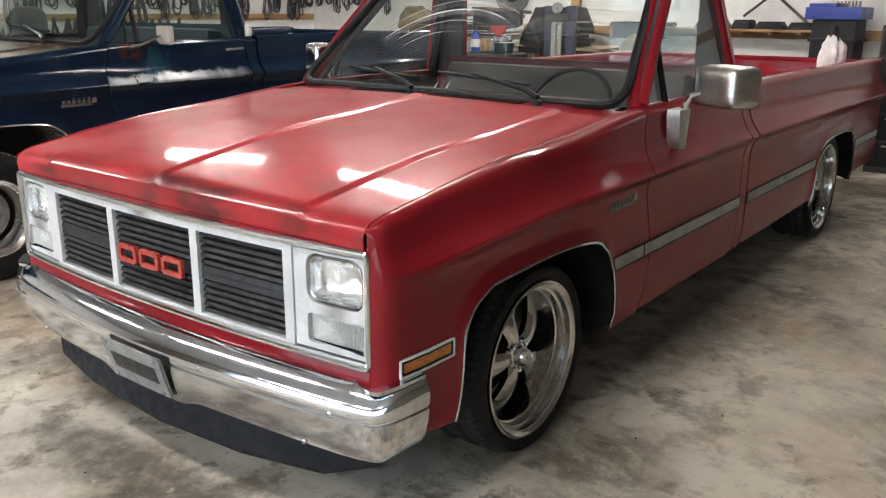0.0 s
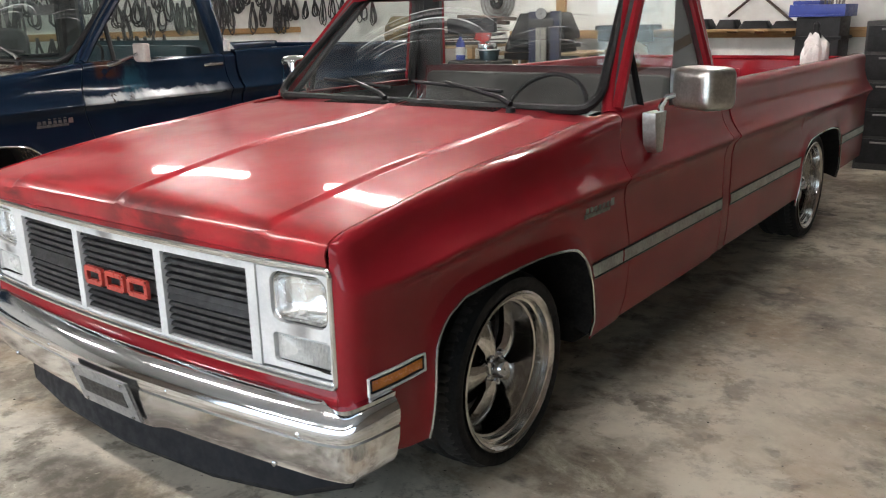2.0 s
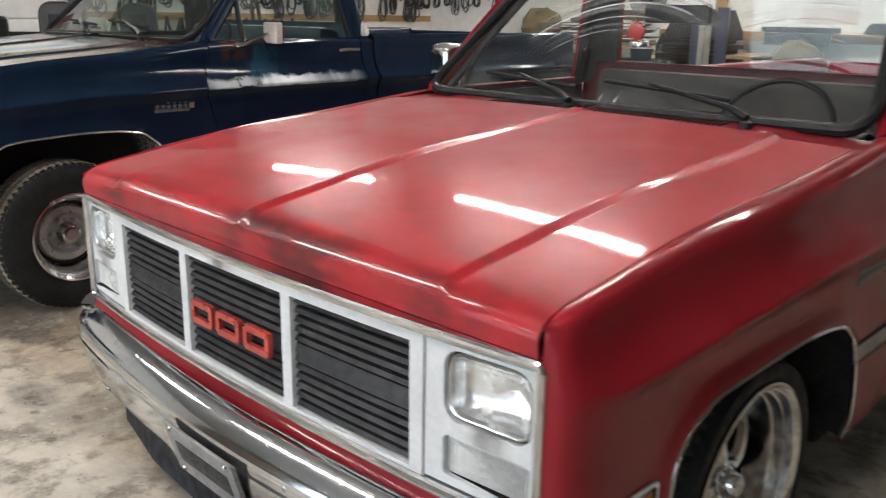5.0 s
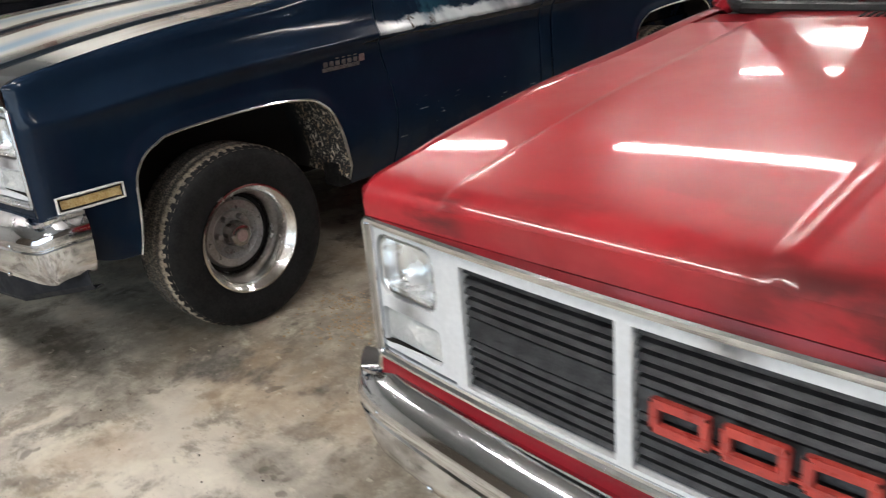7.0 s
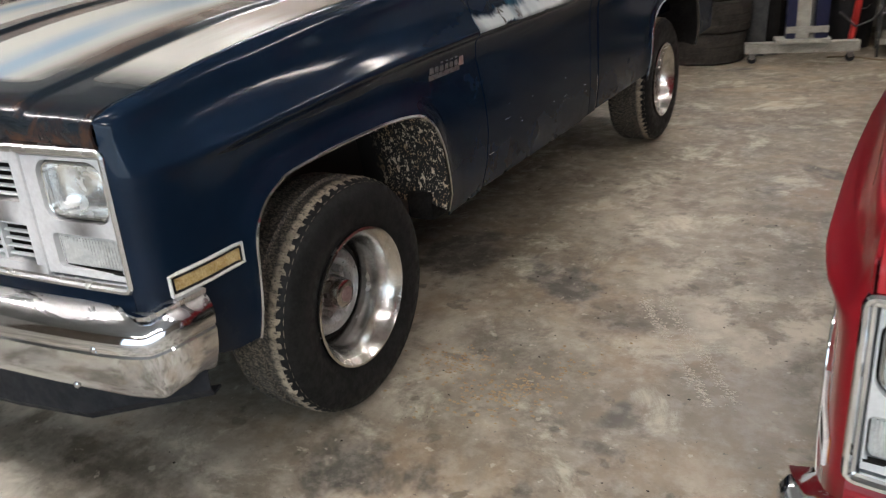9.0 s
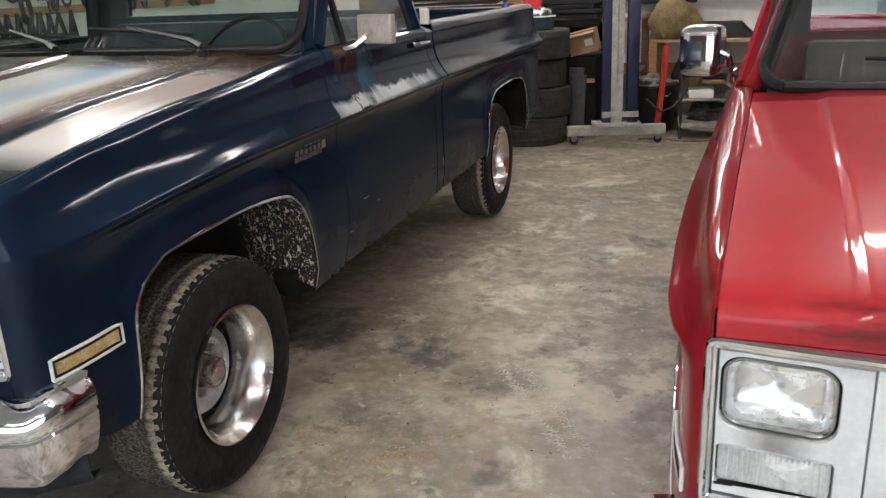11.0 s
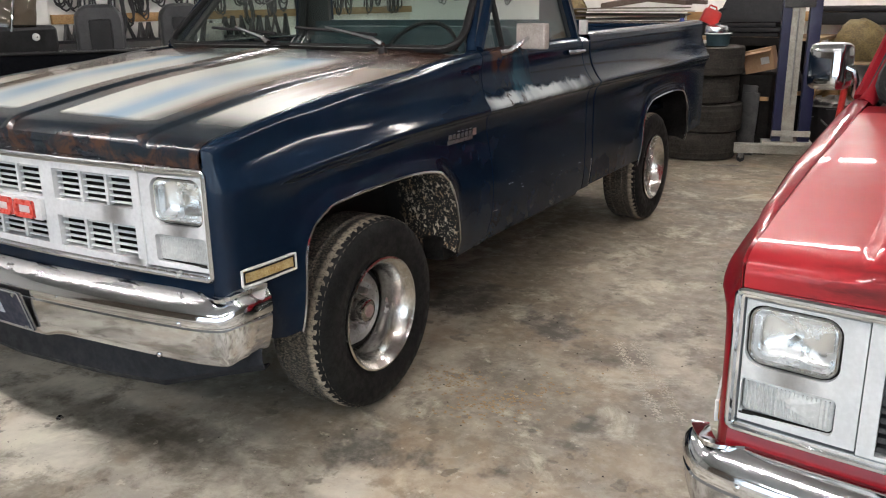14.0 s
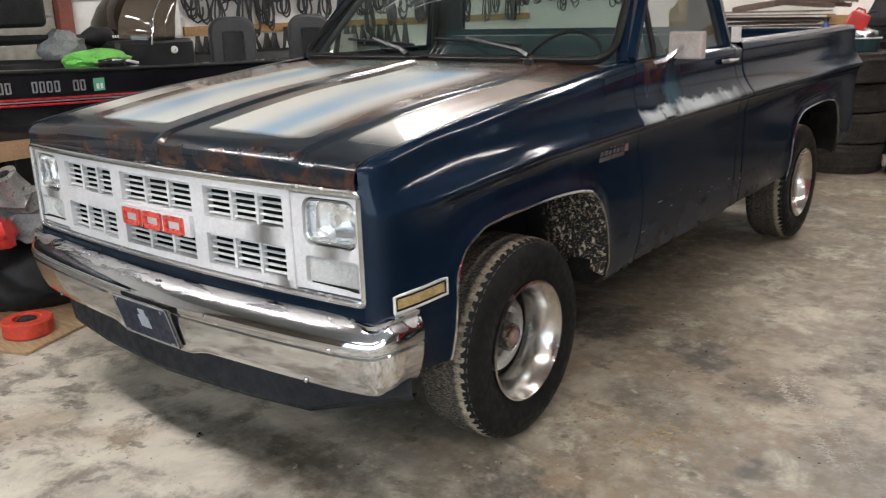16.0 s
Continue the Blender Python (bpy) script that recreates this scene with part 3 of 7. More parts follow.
def lump(sx, sy, sz, rough=0.2, freq=2.0, seed=0, sub=3, flat=True):
    """A soft, creased heap that rests on z = 0."""
    bm = bmesh.new()
    bmesh.ops.create_icosphere(bm, subdivisions=sub, radius=1.0)
    for v in bm.verts:
        p = v.co.copy()
        d = 1 + rough * (noise.noise(p * freq + Vector((seed * 7.3, seed * 1.7, 0))) + 0.5 * noise.noise(p * freq * 2.7 + Vector((0, seed * 3.1, 5))))
        v.co = Vector((p.x * sx * d, p.y * sy * d, p.z * sz * d))
        if flat:
            v.co.z = max(v.co.z, -sz * 0.55) + sz * 0.55
    return bm


def lerp(x, pts):
    """Straight-line interpolation through (x, value) pairs."""
    if x <= pts[0][0]:
        return pts[0][1]
    for (a, p), (b, q) in zip(pts, pts[1:]):
        if x <= b:
            return p + (q - p) * (x - a) / (b - a)
    return pts[-1][1]


def curve(x, pts):
    """Smooth interpolation through (x, value) pairs."""
    if x <= pts[0][0] or x >= pts[-1][0]:
        return lerp(x, pts)
    n = len(pts)
    g = [(pts[min(i + 1, n - 1)][1] - pts[max(i - 1, 0)][1]) / (pts[min(i + 1, n - 1)][0] - pts[max(i - 1, 0)][0]) for i in range(n)]
    for i in range(n - 1):
        (a, p), (b, q) = pts[i], pts[i + 1]
        if x <= b:
            h, t = b - a, (x - a) / (b - a)
            return p * (1 + 2 * t) * (1 - t) ** 2 + g[i] * h * t * (1 - t) ** 2 + q * t * t * (3 - 2 * t) + g[i + 1] * h * t * t * (t - 1)


def smooth(x, a, b):
    t = min(max((x - a) / (b - a), 0.0), 1.0)
    return t * t * (3 - 2 * t)


# ---- pickup trucks: x across, y back from the grille, z up ----
SEAM = [(-0.02, 1.024), (0.0, 1.036), (0.02, 1.0455), (0.05, 1.053), (0.1, 1.0615), (0.34, 1.098), (0.6, 1.130), (0.95, 1.158), (1.2, 1.184), (1.35, 1.199), (1.48, 1.208), (2.5, 1.216)]
CREASE = [(-0.05, 0.920), (0.1, 0.925), (0.25, 0.938), (0.45, 0.957), (0.8, 0.979), (1.4, 0.990), (2.55, 0.998), (3.5, 0.996), (5.3, 0.990)]
TAPER = [(0.0, 0.050), (0.05, 0.043), (0.15, 0.034), (0.3, 0.026), (0.6, 0.010), (1.0, 0.0)]
LOWER = [(0.0, 1.0), (0.008, 0.9945), (0.03, 0.975), (0.055, 0.9635), (0.09, 0.960), (0.2, 0.960), (0.33, 0.961), (0.42, 0.960), (0.48, 0.956), (0.56, 0.944)]
LOWER_FRONT = [(0.0, 0.968), (0.05, 0.966), (0.12, 0.963), (0.2, 0.961), (0.42, 0.960), (0.48, 0.956), (0.56, 0.944)]
ARCH = [(0.262, 0.43), (0.272, 0.48), (0.279, 0.53), (0.286, 0.60), (0.290, 0.655), (0.306, 0.71), (0.343, 0.757), (0.39, 0.784), (0.445, 0.803), (0.645, 0.817),
        (0.86, 0.818), (1.01, 0.800), (1.065, 0.772), (1.108, 0.733), (1.14, 0.67), (1.157, 0.61), (1.178, 0.50), (1.165, 0.445)]
DOOR_LEAN = [(0.43, 0.01), (0.52, 0.04), (0.65, 0.06), (0.75, 0.045), (0.98, -0.03), (1.08, 0.0), (1.2, 0.03)]


def rounder(pts, n=4):
    """A smooth line through points in a plane."""
    out = []
    for i in range(len(pts) - 1):
        p = [Vector(pts[min(max(i + k, 0), len(pts) - 1)]) for k in (-1, 0, 1, 2)]
        for k in range(n):
            t = k / n
            q = p[1] * 2 + (p[2] - p[0]) * t + (p[0] * 2 - p[1] * 5 + p[2] * 4 - p[3]) * t * t + (p[1] * 3 - p[0] - p[2] * 3 + p[3]) * t ** 3
            out.append(tuple(q * 0.5))
    return out + [tuple(pts[-1])]


ARCH_FINE = rounder(ARCH[:-1], 3) + ARCH[-1:]


def arch_line(mid, wide=1.0):
    return [((y - 0.72) * wide + mid, z) for y, z in ARCH_FINE]


def side_x(y, z, top):
    """Half width of the body's side at a height, with a rounded crease."""
    return sum(raw_side(y, z + d, top) for d in (-0.006, -0.003, 0.0, 0.003, 0.006)) / 5


def arch_lip(y, z, lines):
    """How far the rolled lip round a wheel opening stands out."""
    best = 1.0
    for line in lines:
        for (a, c), (b, d) in zip(line[:-1], line[1:]):
            k = min(max(((y - a) * (b - a) + (z - c) * (d - c)) / ((b - a) ** 2 + (d - c) ** 2 + 1e-9), 0), 1)
            best = min(best, math.hypot(y - a - k * (b - a), z - c - k * (d - c)))
    return 0.011 * (1 - smooth(best, 0.0, 0.055))


def raw_side(y, z, top):
    """Above the crease the panel is hollowed, below it is cut under; towards the front both fade into one flat face."""
    zc = curve(y, CREASE) - 0.004
    proud = smooth(y, -0.12, 0.36)
    xc = 0.968 + 0.032 * proud
    if z >= zc:
        t = min(max(1 - (top - 0.02 - z) / max(top - 0.02 - zc, 1e-4), 0.0), 1.0)
        hollow = 0.75 + 0.25 * smooth(y, 0.1, 1.5)
        x = xc + (0.928 - xc) * ((1 - hollow) * t + hollow * (1 - (1 - min(t / 0.9, 1.0)) ** 2.6))
    else:
        flat = lerp(zc - z, LOWER_FRONT)
        x = flat + (lerp(zc - z, LOWER) - flat) * proud
    x -= curve(y, TAPER) * (0.45 + 0.55 * proud)
    k = smooth(y, -0.03, 0.16)
    return x * k + (0.903 + 0.02 * smooth(z, 1.02, 0.9)) * (1 - k)


def side_column(s, y, top, low, dx=0.0, crown=True, lines=()):
    """One column of a side panel, from the seam at its top edge down to low."""
    pts = []
    if crown:
        for x, dz in ((0.862, 0.0), (0.884, 0.004), (0.902, 0.002), (0.916, -0.006)):
            pts.append((x - min(curve(y, TAPER), 0.02) * (x - 0.862) / 0.06, top + dz))
    zc = curve(y, CREASE)
    zs = [top - 0.02 + (zc - top + 0.02) * k / 7 for k in range(8)]
    zs[-1:] = [zc + 0.010, zc + 0.003, zc - 0.002, zc - 0.007, zc - 0.014, zc - 0.023, zc - 0.034]
    zs += [zc - 0.046] + [zc - 0.046 + (low - zc + 0.046) * (1 - (1 - k / 13) ** 1.25) for k in range(1, 14)]
    pts += [(side_x(y, z, top) + (arch_lip(y, z, lines) if lines and z < zc - 0.05 else 0.0), z) for z in zs]
    lean = max(0.0, 1 - abs(y - 1.409) / 0.22)
    return [(s * max(x - dx, min(x, 0.866)), y + lean * lerp(z, DOOR_LEAN), z) for x, z in pts]


def low_edge(y, base, arches):
    for line in arches:
        if line[0][0] < y < line[-2][0]:
            return lerp(y, line[:-1])
    return base(y)


def stations(y0, y1, arches, step=0.05):
    ys = {round(y0 + (y1 - y0) * k / max(int((y1 - y0) / step), 1), 4) for k in range(int((y1 - y0) / step) + 1)} | {y0, y1}
    for line in arches:
        for (a, _), (b, _) in zip(line[:-1], line[1:-1]):
            ys |= {round(a + (b - a) * f, 4) for f in (0, 0.5, 1)}
        ys |= {round(line[0][0] - 0.001, 4), round(line[-2][0] + 0.001, 4)}
    return sorted(y for y in ys if y0 - 1e-6 <= y <= y1 + 1e-6)


def hood_z(x, y):
    ax = abs(x)
    ridge = 0.636 + 0.03 * max(y, 0) / 1.2
    step = 0.009 * smooth(ax, ridge + 0.012, ridge - 0.010)
    rib = 0.008 * smooth(ax, 0.026 + 0.012 * max(y, 0), 0.005)
    return curve(y, SEAM) + 0.016 * (1 - (x / 0.86) ** 2) * (0.6 + 0.4 * smooth(y, 0.0, 0.5)) + (step + rib) * smooth(y, -0.03, 0.012)


def bezel_y(x):
    return -0.045 * (1 - (x / 0.87) ** 2)


def rounded(x0, x1, z0, z1, r, n=5):
    """A rounded outline in the front plane, clockwise from the top left."""
    pts = []
    for cx, cz, a in ((x1 - r, z1 - r, 90), (x1 - r, z0 + r, 0), (x0 + r, z0 + r, -90), (x0 + r, z1 - r, -180)):
        for k in range(n + 1):
            t = radians(a - 90 * k / n)
            pts.append((cx + r * math.cos(t), cz + r * math.sin(t)))
    return pts


def plate_with_holes(xs, zs, solid, y0, y1, bm=None):
    """A front panel on a lattice: cells where solid(i, j) are filled from y0 (front) to y1 (back), bowed with the grille."""
    bm = bm or bmesh.new()
    for i in range(len(xs) - 1):
        for j in range(len(zs) - 1):
            if not solid(i, j):
                continue
            n = max(int((xs[i + 1] - xs[i]) / 0.08), 1)
            for k in range(n):
                a, b = xs[i] + (xs[i + 1] - xs[i]) * k / n, xs[i] + (xs[i + 1] - xs[i]) * (k + 1) / n
                v = [bm.verts.new((x, bezel_y(x) + y, z)) for y in (y0, y1) for z in (zs[j], zs[j + 1]) for x in (a, b)]
                for f in ((0, 1, 3, 2), (4, 6, 7, 5), (0, 4, 5, 1), (2, 3, 7, 6), (0, 2, 6, 4), (1, 5, 7, 3)):
                    bm.faces.new([v[q] for q in f])
    bmesh.ops.remove_doubles(bm, verts=bm.verts, dist=0.0004)
    # drop the walls that two filled cells share
    bm.verts.index_update()
    seen = {}
    for f in bm.faces:
        seen.setdefault(tuple(sorted(v.index for v in f.verts)), []).append(f)
    bmesh.ops.delete(bm, geom=[f for fs in seen.values() if len(fs) > 1 for f in fs], context="FACES_ONLY")
    return bm


def slat(x0, x1, z, y, h, d, tilt=0.35):
    """A grille bar, bowed with the grille, its face tipped up."""
    rows = []
    n = max(int((x1 - x0) / 0.08), 1)
    for k in range(n + 1):
        x = x0 + (x1 - x0) * k / n
        yy = bezel_y(x) + y
        rows.append([(x, yy, z - h / 2), (x, yy + d * tilt, z + h / 2), (x, yy + d, z + h / 2 + 0.002), (x, yy + d, z - h / 2)])
    bm = grid(rows, True)
    cap(bm, rows[0])
    cap(bm, rows[-1])
    return bm


def front_lens(x0, x1, z0, z1, r, y, bulge):
    """A domed rounded-rectangle glass."""
    rows = []
    cx, cz = (x0 + x1) / 2, (z0 + z1) / 2
    for f, b in ((1.0, 0.0), (0.985, 0.35), (0.93, 0.62), (0.8, 0.8), (0.5, 0.95), (0.12, 1.0)):
        rows.append([(cx + (x - cx) * f, bezel_y(x) + y - bulge * b, cz + (z - cz) * f) for x, z in rounded(x0, x1, z0, z1, r)])
    bm = grid(rows, True)
    cap(bm, rows[-1])
    return bm


def ring_sweep(outline, prof, yfun):
    """A frame: prof of (inward, forward) swept round an outline."""
    cx = sum(p[0] for p in outline) / len(outline)
    n = len(outline)
    rows = []
    for i, (x, z) in enumerate(outline):
        (ax, az), (bx, bz) = outline[i - 1], outline[(i + 1) % n]
        tx, tz = bx - ax, bz - az
        L = math.hypot(tx, tz) or 1
        nx, nz = tz / L, -tx / L
        rows.append([(x - nx * q * -1, yfun(x) - f, z - nz * q * -1) for q, f in prof])
    rows.append(rows[0])
    bm = grid(rows, True)
    bmesh.ops.remove_doubles(bm, verts=bm.verts, dist=1e-5)
    return bm


def bumper_path(red):
    half = [(0.0, -0.142), (0.16, -0.139), (0.31, -0.130), (0.5, -0.115), (0.66, -0.099), (0.79, -0.082), (0.87, -0.066), (0.92, -0.045), (0.95, -0.015), (0.965, 0.03), (0.972, 0.10)]
    far = half[:-2] + [(0.962, 0.008)] if red else half
    return [(-x, y) for x, y in far[:0:-1]] + half


def sweep_plan(path, prof):
    """Sweeps a section of (outward, z) along a line in plan, outward being to its right when seen from above."""
    rows = []
    for i, (x, y) in enumerate(path):
        a, b = path[max(i - 1, 0)], path[min(i + 1, len(path) - 1)]
        tx, ty = b[0] - a[0], b[1] - a[1]
        L = math.hypot(tx, ty)
        nx, ny = ty / L, -tx / L
        rows.append([(x + nx * o, y + ny * o, z) for o, z in (prof(x) if callable(prof) else prof)])
    return rows


def tyre_bm(r, rim, w, lip=0.0):
    """Outer face towards +x; the tread between, with a bulged sidewall."""
    h = r - rim
    prof = [(w / 2 - 0.012, rim - 0.004), (w / 2 - 0.002, rim + h * 0.12), (w / 2 + 0.006, rim + h * 0.45), (w / 2 + 0.001, rim + h * 0.75), (w / 2 - 0.014, r - 0.012), (w / 2 - 0.03, r - 0.003)]
    return lathe(prof, 56)


def tread_bm(r, w, n=64, blocks=True):
    """A grooved tread with blocks at its shoulders."""
    xs = [w / 2 - 0.012, w / 2 - 0.03, w / 2 - 0.055, w / 2 - 0.06, 0.022, 0.017, -0.017, -0.022, -w / 2 + 0.06, -w / 2 + 0.055, -w / 2 + 0.03, -w / 2 + 0.012]
    deep = [0.014, 0.003, 0, 0.009, 0.009, 0, 0, 0.009, 0.009, 0, 0.003, 0.014]
    rows = []
    for x, d in zip(xs, deep):
        row = []
        for k in range(n * 2):
            a = 6.28318531 * k / (n * 2)
            cut = 0.006 if blocks and k % 4 == 0 and abs(x) > w / 2 - 0.058 else 0.003 if blocks and k % 8 == 2 and abs(x) < 0.05 else 0.0
            q = r - d - cut
            row.append((x, q * math.cos(a), q * math.sin(a)))
        rows.append(row)
    return grid(rows, True)


def inner_wall_bm(r, rim, w):
    return lathe([(-w / 2 + 0.03, r - 0.003), (-w / 2 + 0.005, r - 0.02), (-w / 2 - 0.004, rim + (r - rim) * 0.5), (-w / 2 + 0.01, rim)], 40)


def wheel(parent, x, y, z, side, kind, muddy, grow=1.0):
    """side: +1 where the outer face looks to +x."""
    if kind == "five_spoke":
        r, rim, w = 0.320 * grow, 0.258 * grow, 0.245
    else:
        r, rim, w = 0.346, 0.203, 0.225
    inner = [(w / 2 - 0.006, rim - 0.019), (w / 2 - 0.026, rim - 0.022), (w / 2 - 0.028, rim - 0.030), (w / 2 - 0.05, rim - 0.033), (w / 2 - 0.053, rim - 0.040), (0.0, rim - 0.045)]
    if kind == "rally":
        inner = [(w / 2 - 0.012, rim - 0.022), (w / 2 - 0.030, rim - 0.030), (w / 2 - 0.052, rim - 0.038), (w / 2 - 0.075, rim - 0.044), (0.0, rim - 0.047)]
    dish = [(-w / 2 + 0.02, rim - 0.012), (-0.02, rim - 0.03), (w / 2 - 0.05, rim - 0.022), (w / 2 - 0.02, rim - 0.014), (w / 2 - 0.006, rim + 0.002), (w / 2 + 0.004, rim + 0.003), (w / 2 + 0.006, rim - 0.004), (w / 2 - 0.004, rim - 0.012)]
    hub = part("wheel", lathe(dish + inner + [(-0.03, rim - 0.049)], 56), M["alu" if kind == "five_spoke" else "old_ring"], parent, "polished deep-dish wheel" if kind == "five_spoke" else "steel wheel with polished trim ring")
    hub.location = (x, y, z)
    hub.rotation_euler = (random.uniform(0, 6), 0, 0 if side > 0 else math.pi)
    part("tyre", tyre_bm(r, rim, w), M["side_rubber"], hub)
    part("tread", tread_bm(r, w, 130, True), M["tread_muddy" if muddy else "tread"], hub, "dried mud on the tread" if muddy else "")
    part("inner_sidewall", inner_wall_bm(r, rim, w), M["side_rubber"], hub)
    part("brake_drum", lathe([(-0.09, 0.02), (-0.05, 0.14), (-0.045, 0.15), (-0.05, 0.16), (-0.11, 0.165)], 32), M["void"], hub)
    if kind == "five_spoke":
        for k in range(5):
            rows = []
            for f, half, fx in ((0.045, 0.030, 0.056), (0.075, 0.030, 0.060), (0.11, 0.038, 0.054), (0.145, 0.049, 0.043), (0.18, 0.056, 0.026), (0.205, 0.054, 0.010), (0.224, 0.048, -0.008)):
                rows.append([(fx - 0.030, -half * 0.8, f), (fx - 0.006, -half, f), (fx + 0.006, -half * 0.55, f), (fx + 0.009, 0, f), (fx + 0.006, half * 0.55, f), (fx - 0.006, half, f), (fx - 0.030, half * 0.8, f)])
            bm = grid(rows, True)
            cap(bm, rows[-1])
            part("spoke", moved(bm, Matrix.Rotation(k * 1.2566 + 0.3, 4, "X")), M["alu"], hub)
        part("centre_cap", lathe([(0.03, 0.055), (0.058, 0.050), (0.064, 0.034), (0.085, 0.031), (0.096, 0.024), (0.098, 0.010), (0.094, 0.002)], 28), M["chrome"], hub)
        for k in range(5):
            a = k * 1.2566 + 0.93
            part("lug_nut", lathe([(0.03, 0.012), (0.066, 0.011), (0.071, 0.006), (0.071, 0.001)], 8, at=(0, 0.052 * math.cos(a), 0.052 * math.sin(a))), M["chrome"], hub)
    else:
        part("wheel_centre", lathe([(-0.03, rim - 0.05), (-0.018, rim - 0.062), (0.004, rim - 0.075), (0.008, 0.10), (-0.012, 0.082), (-0.012, 0.055), (0.0, 0.05)], 44), M["rim_grey"], hub, "silver-painted steel centre")
        part("rim_seam", lathe([(-0.020, rim - 0.046), (-0.010, rim - 0.053), (-0.012, rim - 0.064), (-0.022, rim - 0.066)], 44), M["void"], hub, "dark seam inside the trim ring")
        part("hub_cap", lathe([(-0.01, 0.052), (0.03, 0.047), (0.050, 0.042), (0.054, 0.036), (0.054, 0.024)], 28), M["cap_chrome"], hub, "tarnished chrome centre cap")
        part("cap_emblem", lathe([(0.054, 0.024), (0.058, 0.022), (0.059, 0.001)], 20), M["old_enamel"], hub)
        for k in range(6):
            a = k * 1.0472
            part("lug_nut", lathe([(-0.012, 0.013), (0.016, 0.012), (0.020, 0.006), (0.020, 0.001)], 8, at=(0, 0.068 * math.cos(a), 0.068 * math.sin(a))), M["steel"], hub)
    return hub


def pickup(name, m, label, tone, bed, rear, red):
    """tone: dict of paints; bed: where the bed ends; rear: the rear axle."""
    truck = empty(name, m, label, "pickup truck", "parked pickup trucks")
    body, hoodp, doorp = tone["body"], tone["hood"], tone["door"]
    front, back = arch_line(0.72), arch_line(rear + 0.075, 1.08)
    rocker = lambda y: lerp(y, [(0.0, 0.585), (0.04, 0.56), (0.10, 0.46), (0.19, 0.432), (1.18, 0.425), (2.5, 0.455), (3.2, 0.46), (bed, 0.50)])
    for s in (1, -1):
        # front fender, with its return round the front corner; on the red truck's far side it sits tucked in
        tuck = (lambda y: 0.030 * smooth(y, 0.30, -0.02)) if red and s < 0 else (lambda y: 0.0)
        cols = [side_column(s, y, top, low, dx + tuck(y)) for y, top, low, dx in ((-0.010, 1.026, 0.58, 0.064), (-0.010, 1.028, 0.58, 0.044), (-0.004, 1.032, 0.58, 0.027), (0.006, 1.036, 0.58, 0.013), (0.022, 1.045, 0.575, 0.004))]
        cols += [side_column(s, y, curve(y, SEAM), low_edge(y, rocker, [front]), tuck(y), lines=[front]) for y in stations(0.044, 1.405, [front])]
        thick(part("fender", grid(cols), body, truck, "", 62), 0.005, 0)
        # arch moulding and the wheel well behind it
        pts = [(s * (side_x(y, z, 1.1) + 0.013 - tuck(y)), y, z) for y, z in front]
        part("arch_moulding", tube(pts, 0.0055, 6), M["chrome"], truck, "bright wheel-arch moulding")
        well = []
        for d in (0.0, 0.06, 0.34):
            well.append([(s * (side_x(y, z, 1.1) + 0.006 - d - tuck(y)), y, z + (0.0 if d == 0 else 0.02)) for y, z in front])
        bm = grid(well)
        cap(bm, well[-1])
        part("wheel_well", bm, tone["well"], truck, tone["well_label"])
        # door
        cols = [side_column(s, y, curve(y, SEAM), 0.44 if y < 2.4 else 0.45, crown=True) for y in stations(1.412, 2.452, [], 0.04)]
        door = part("door", grid(cols), doorp if s > 0 else body, truck, tone["door_label"] if s > 0 else "", 62)
        thick(door, 0.005, 0)
        # door window frame: post, top rail, rear post, glass
        def edge(y, z):
            return (s * (0.895 - (z - 1.2) * 0.25), y, z + 0.012)
        rail = [edge(1.46, 1.20), edge(1.66, 1.42), edge(1.86, 1.62), edge(1.92, 1.655), edge(2.33, 1.66), edge(2.37, 1.63), edge(2.44, 1.20)]
        part("window_frame", tube(rail, 0.022, 8), body, door)
        # black tube added to darken the frame's inner side
        part("frame_lining", tube([(p[0] - s * 0.020, p[1], p[2] - 0.004) for p in rail], 0.024, 6), M["dash_black"], door)
        seal = [(p[0] - s * 0.004, p[1] + (0.02 if p[1] < 1.9 else -0.02), p[2] - (0.02 if p[2] > 1.5 else 0)) for p in rail]
        part("window_seal", tube(seal + [edge(2.42, 1.205), edge(1.5, 1.205)], 0.019, 6), M["gasket"], door)
        part("vent_post", tube([edge(1.665, 1.195), edge(1.665, 1.43)], 0.014, 6), M["gasket"], door)
        rows = [[(s * (0.893 - (z - 1.2) * 0.25 - 0.004), y, z) for y in (1.47 + max(z - 1.2, 0) * 0.93, 1.9, 2.43 - max(z - 1.2, 0) * 0.15)] for z in (1.18, 1.4, 1.65)]
        pane = part("side_window", grid(rows), M["pane"], door, "clear side window")
        pane.visible_shadow = False
        # door handle and lock
        hy = 2.36
        hx = side_x(hy, 1.154, 1.2)
        part("door_handle", tube([(s * (hx + 0.006), hy - 0.07, 1.152), (s * (hx + 0.028), hy - 0.055, 1.154), (s * (hx + 0.030), hy + 0.05, 1.156), (s * (hx + 0.008), hy + 0.07, 1.156)], 0.011, 8), M["chrome"], door, "chrome door handle")
        part("door_lock", lathe([(0, 0.014), (0.010, 0.012), (0.012, 0.004)], 12, at=(0, 0, 0)), M["chrome"], door)
        bpy.context.view_layer.update()
        lock = door.children[-1]
        lock.location = (s * (side_x(2.405, 0.925, 1.2) - 0.002), 2.405, 0.925)
        lock.rotation_euler = (0, 0, 0 if s > 0 else math.pi)
        part("door_trim", box(min(s * 0.845, s * 0.86), max(s * 0.845, s * 0.86), 1.46, 2.44, 0.56, 1.19, 0.006), M["dash_black"] if red else M["dash_blue"], door)
        # cab corner behind the door
        cols = [side_column(s, y, curve(y, SEAM), 0.45) for y in (2.460, 2.50, 2.545)]
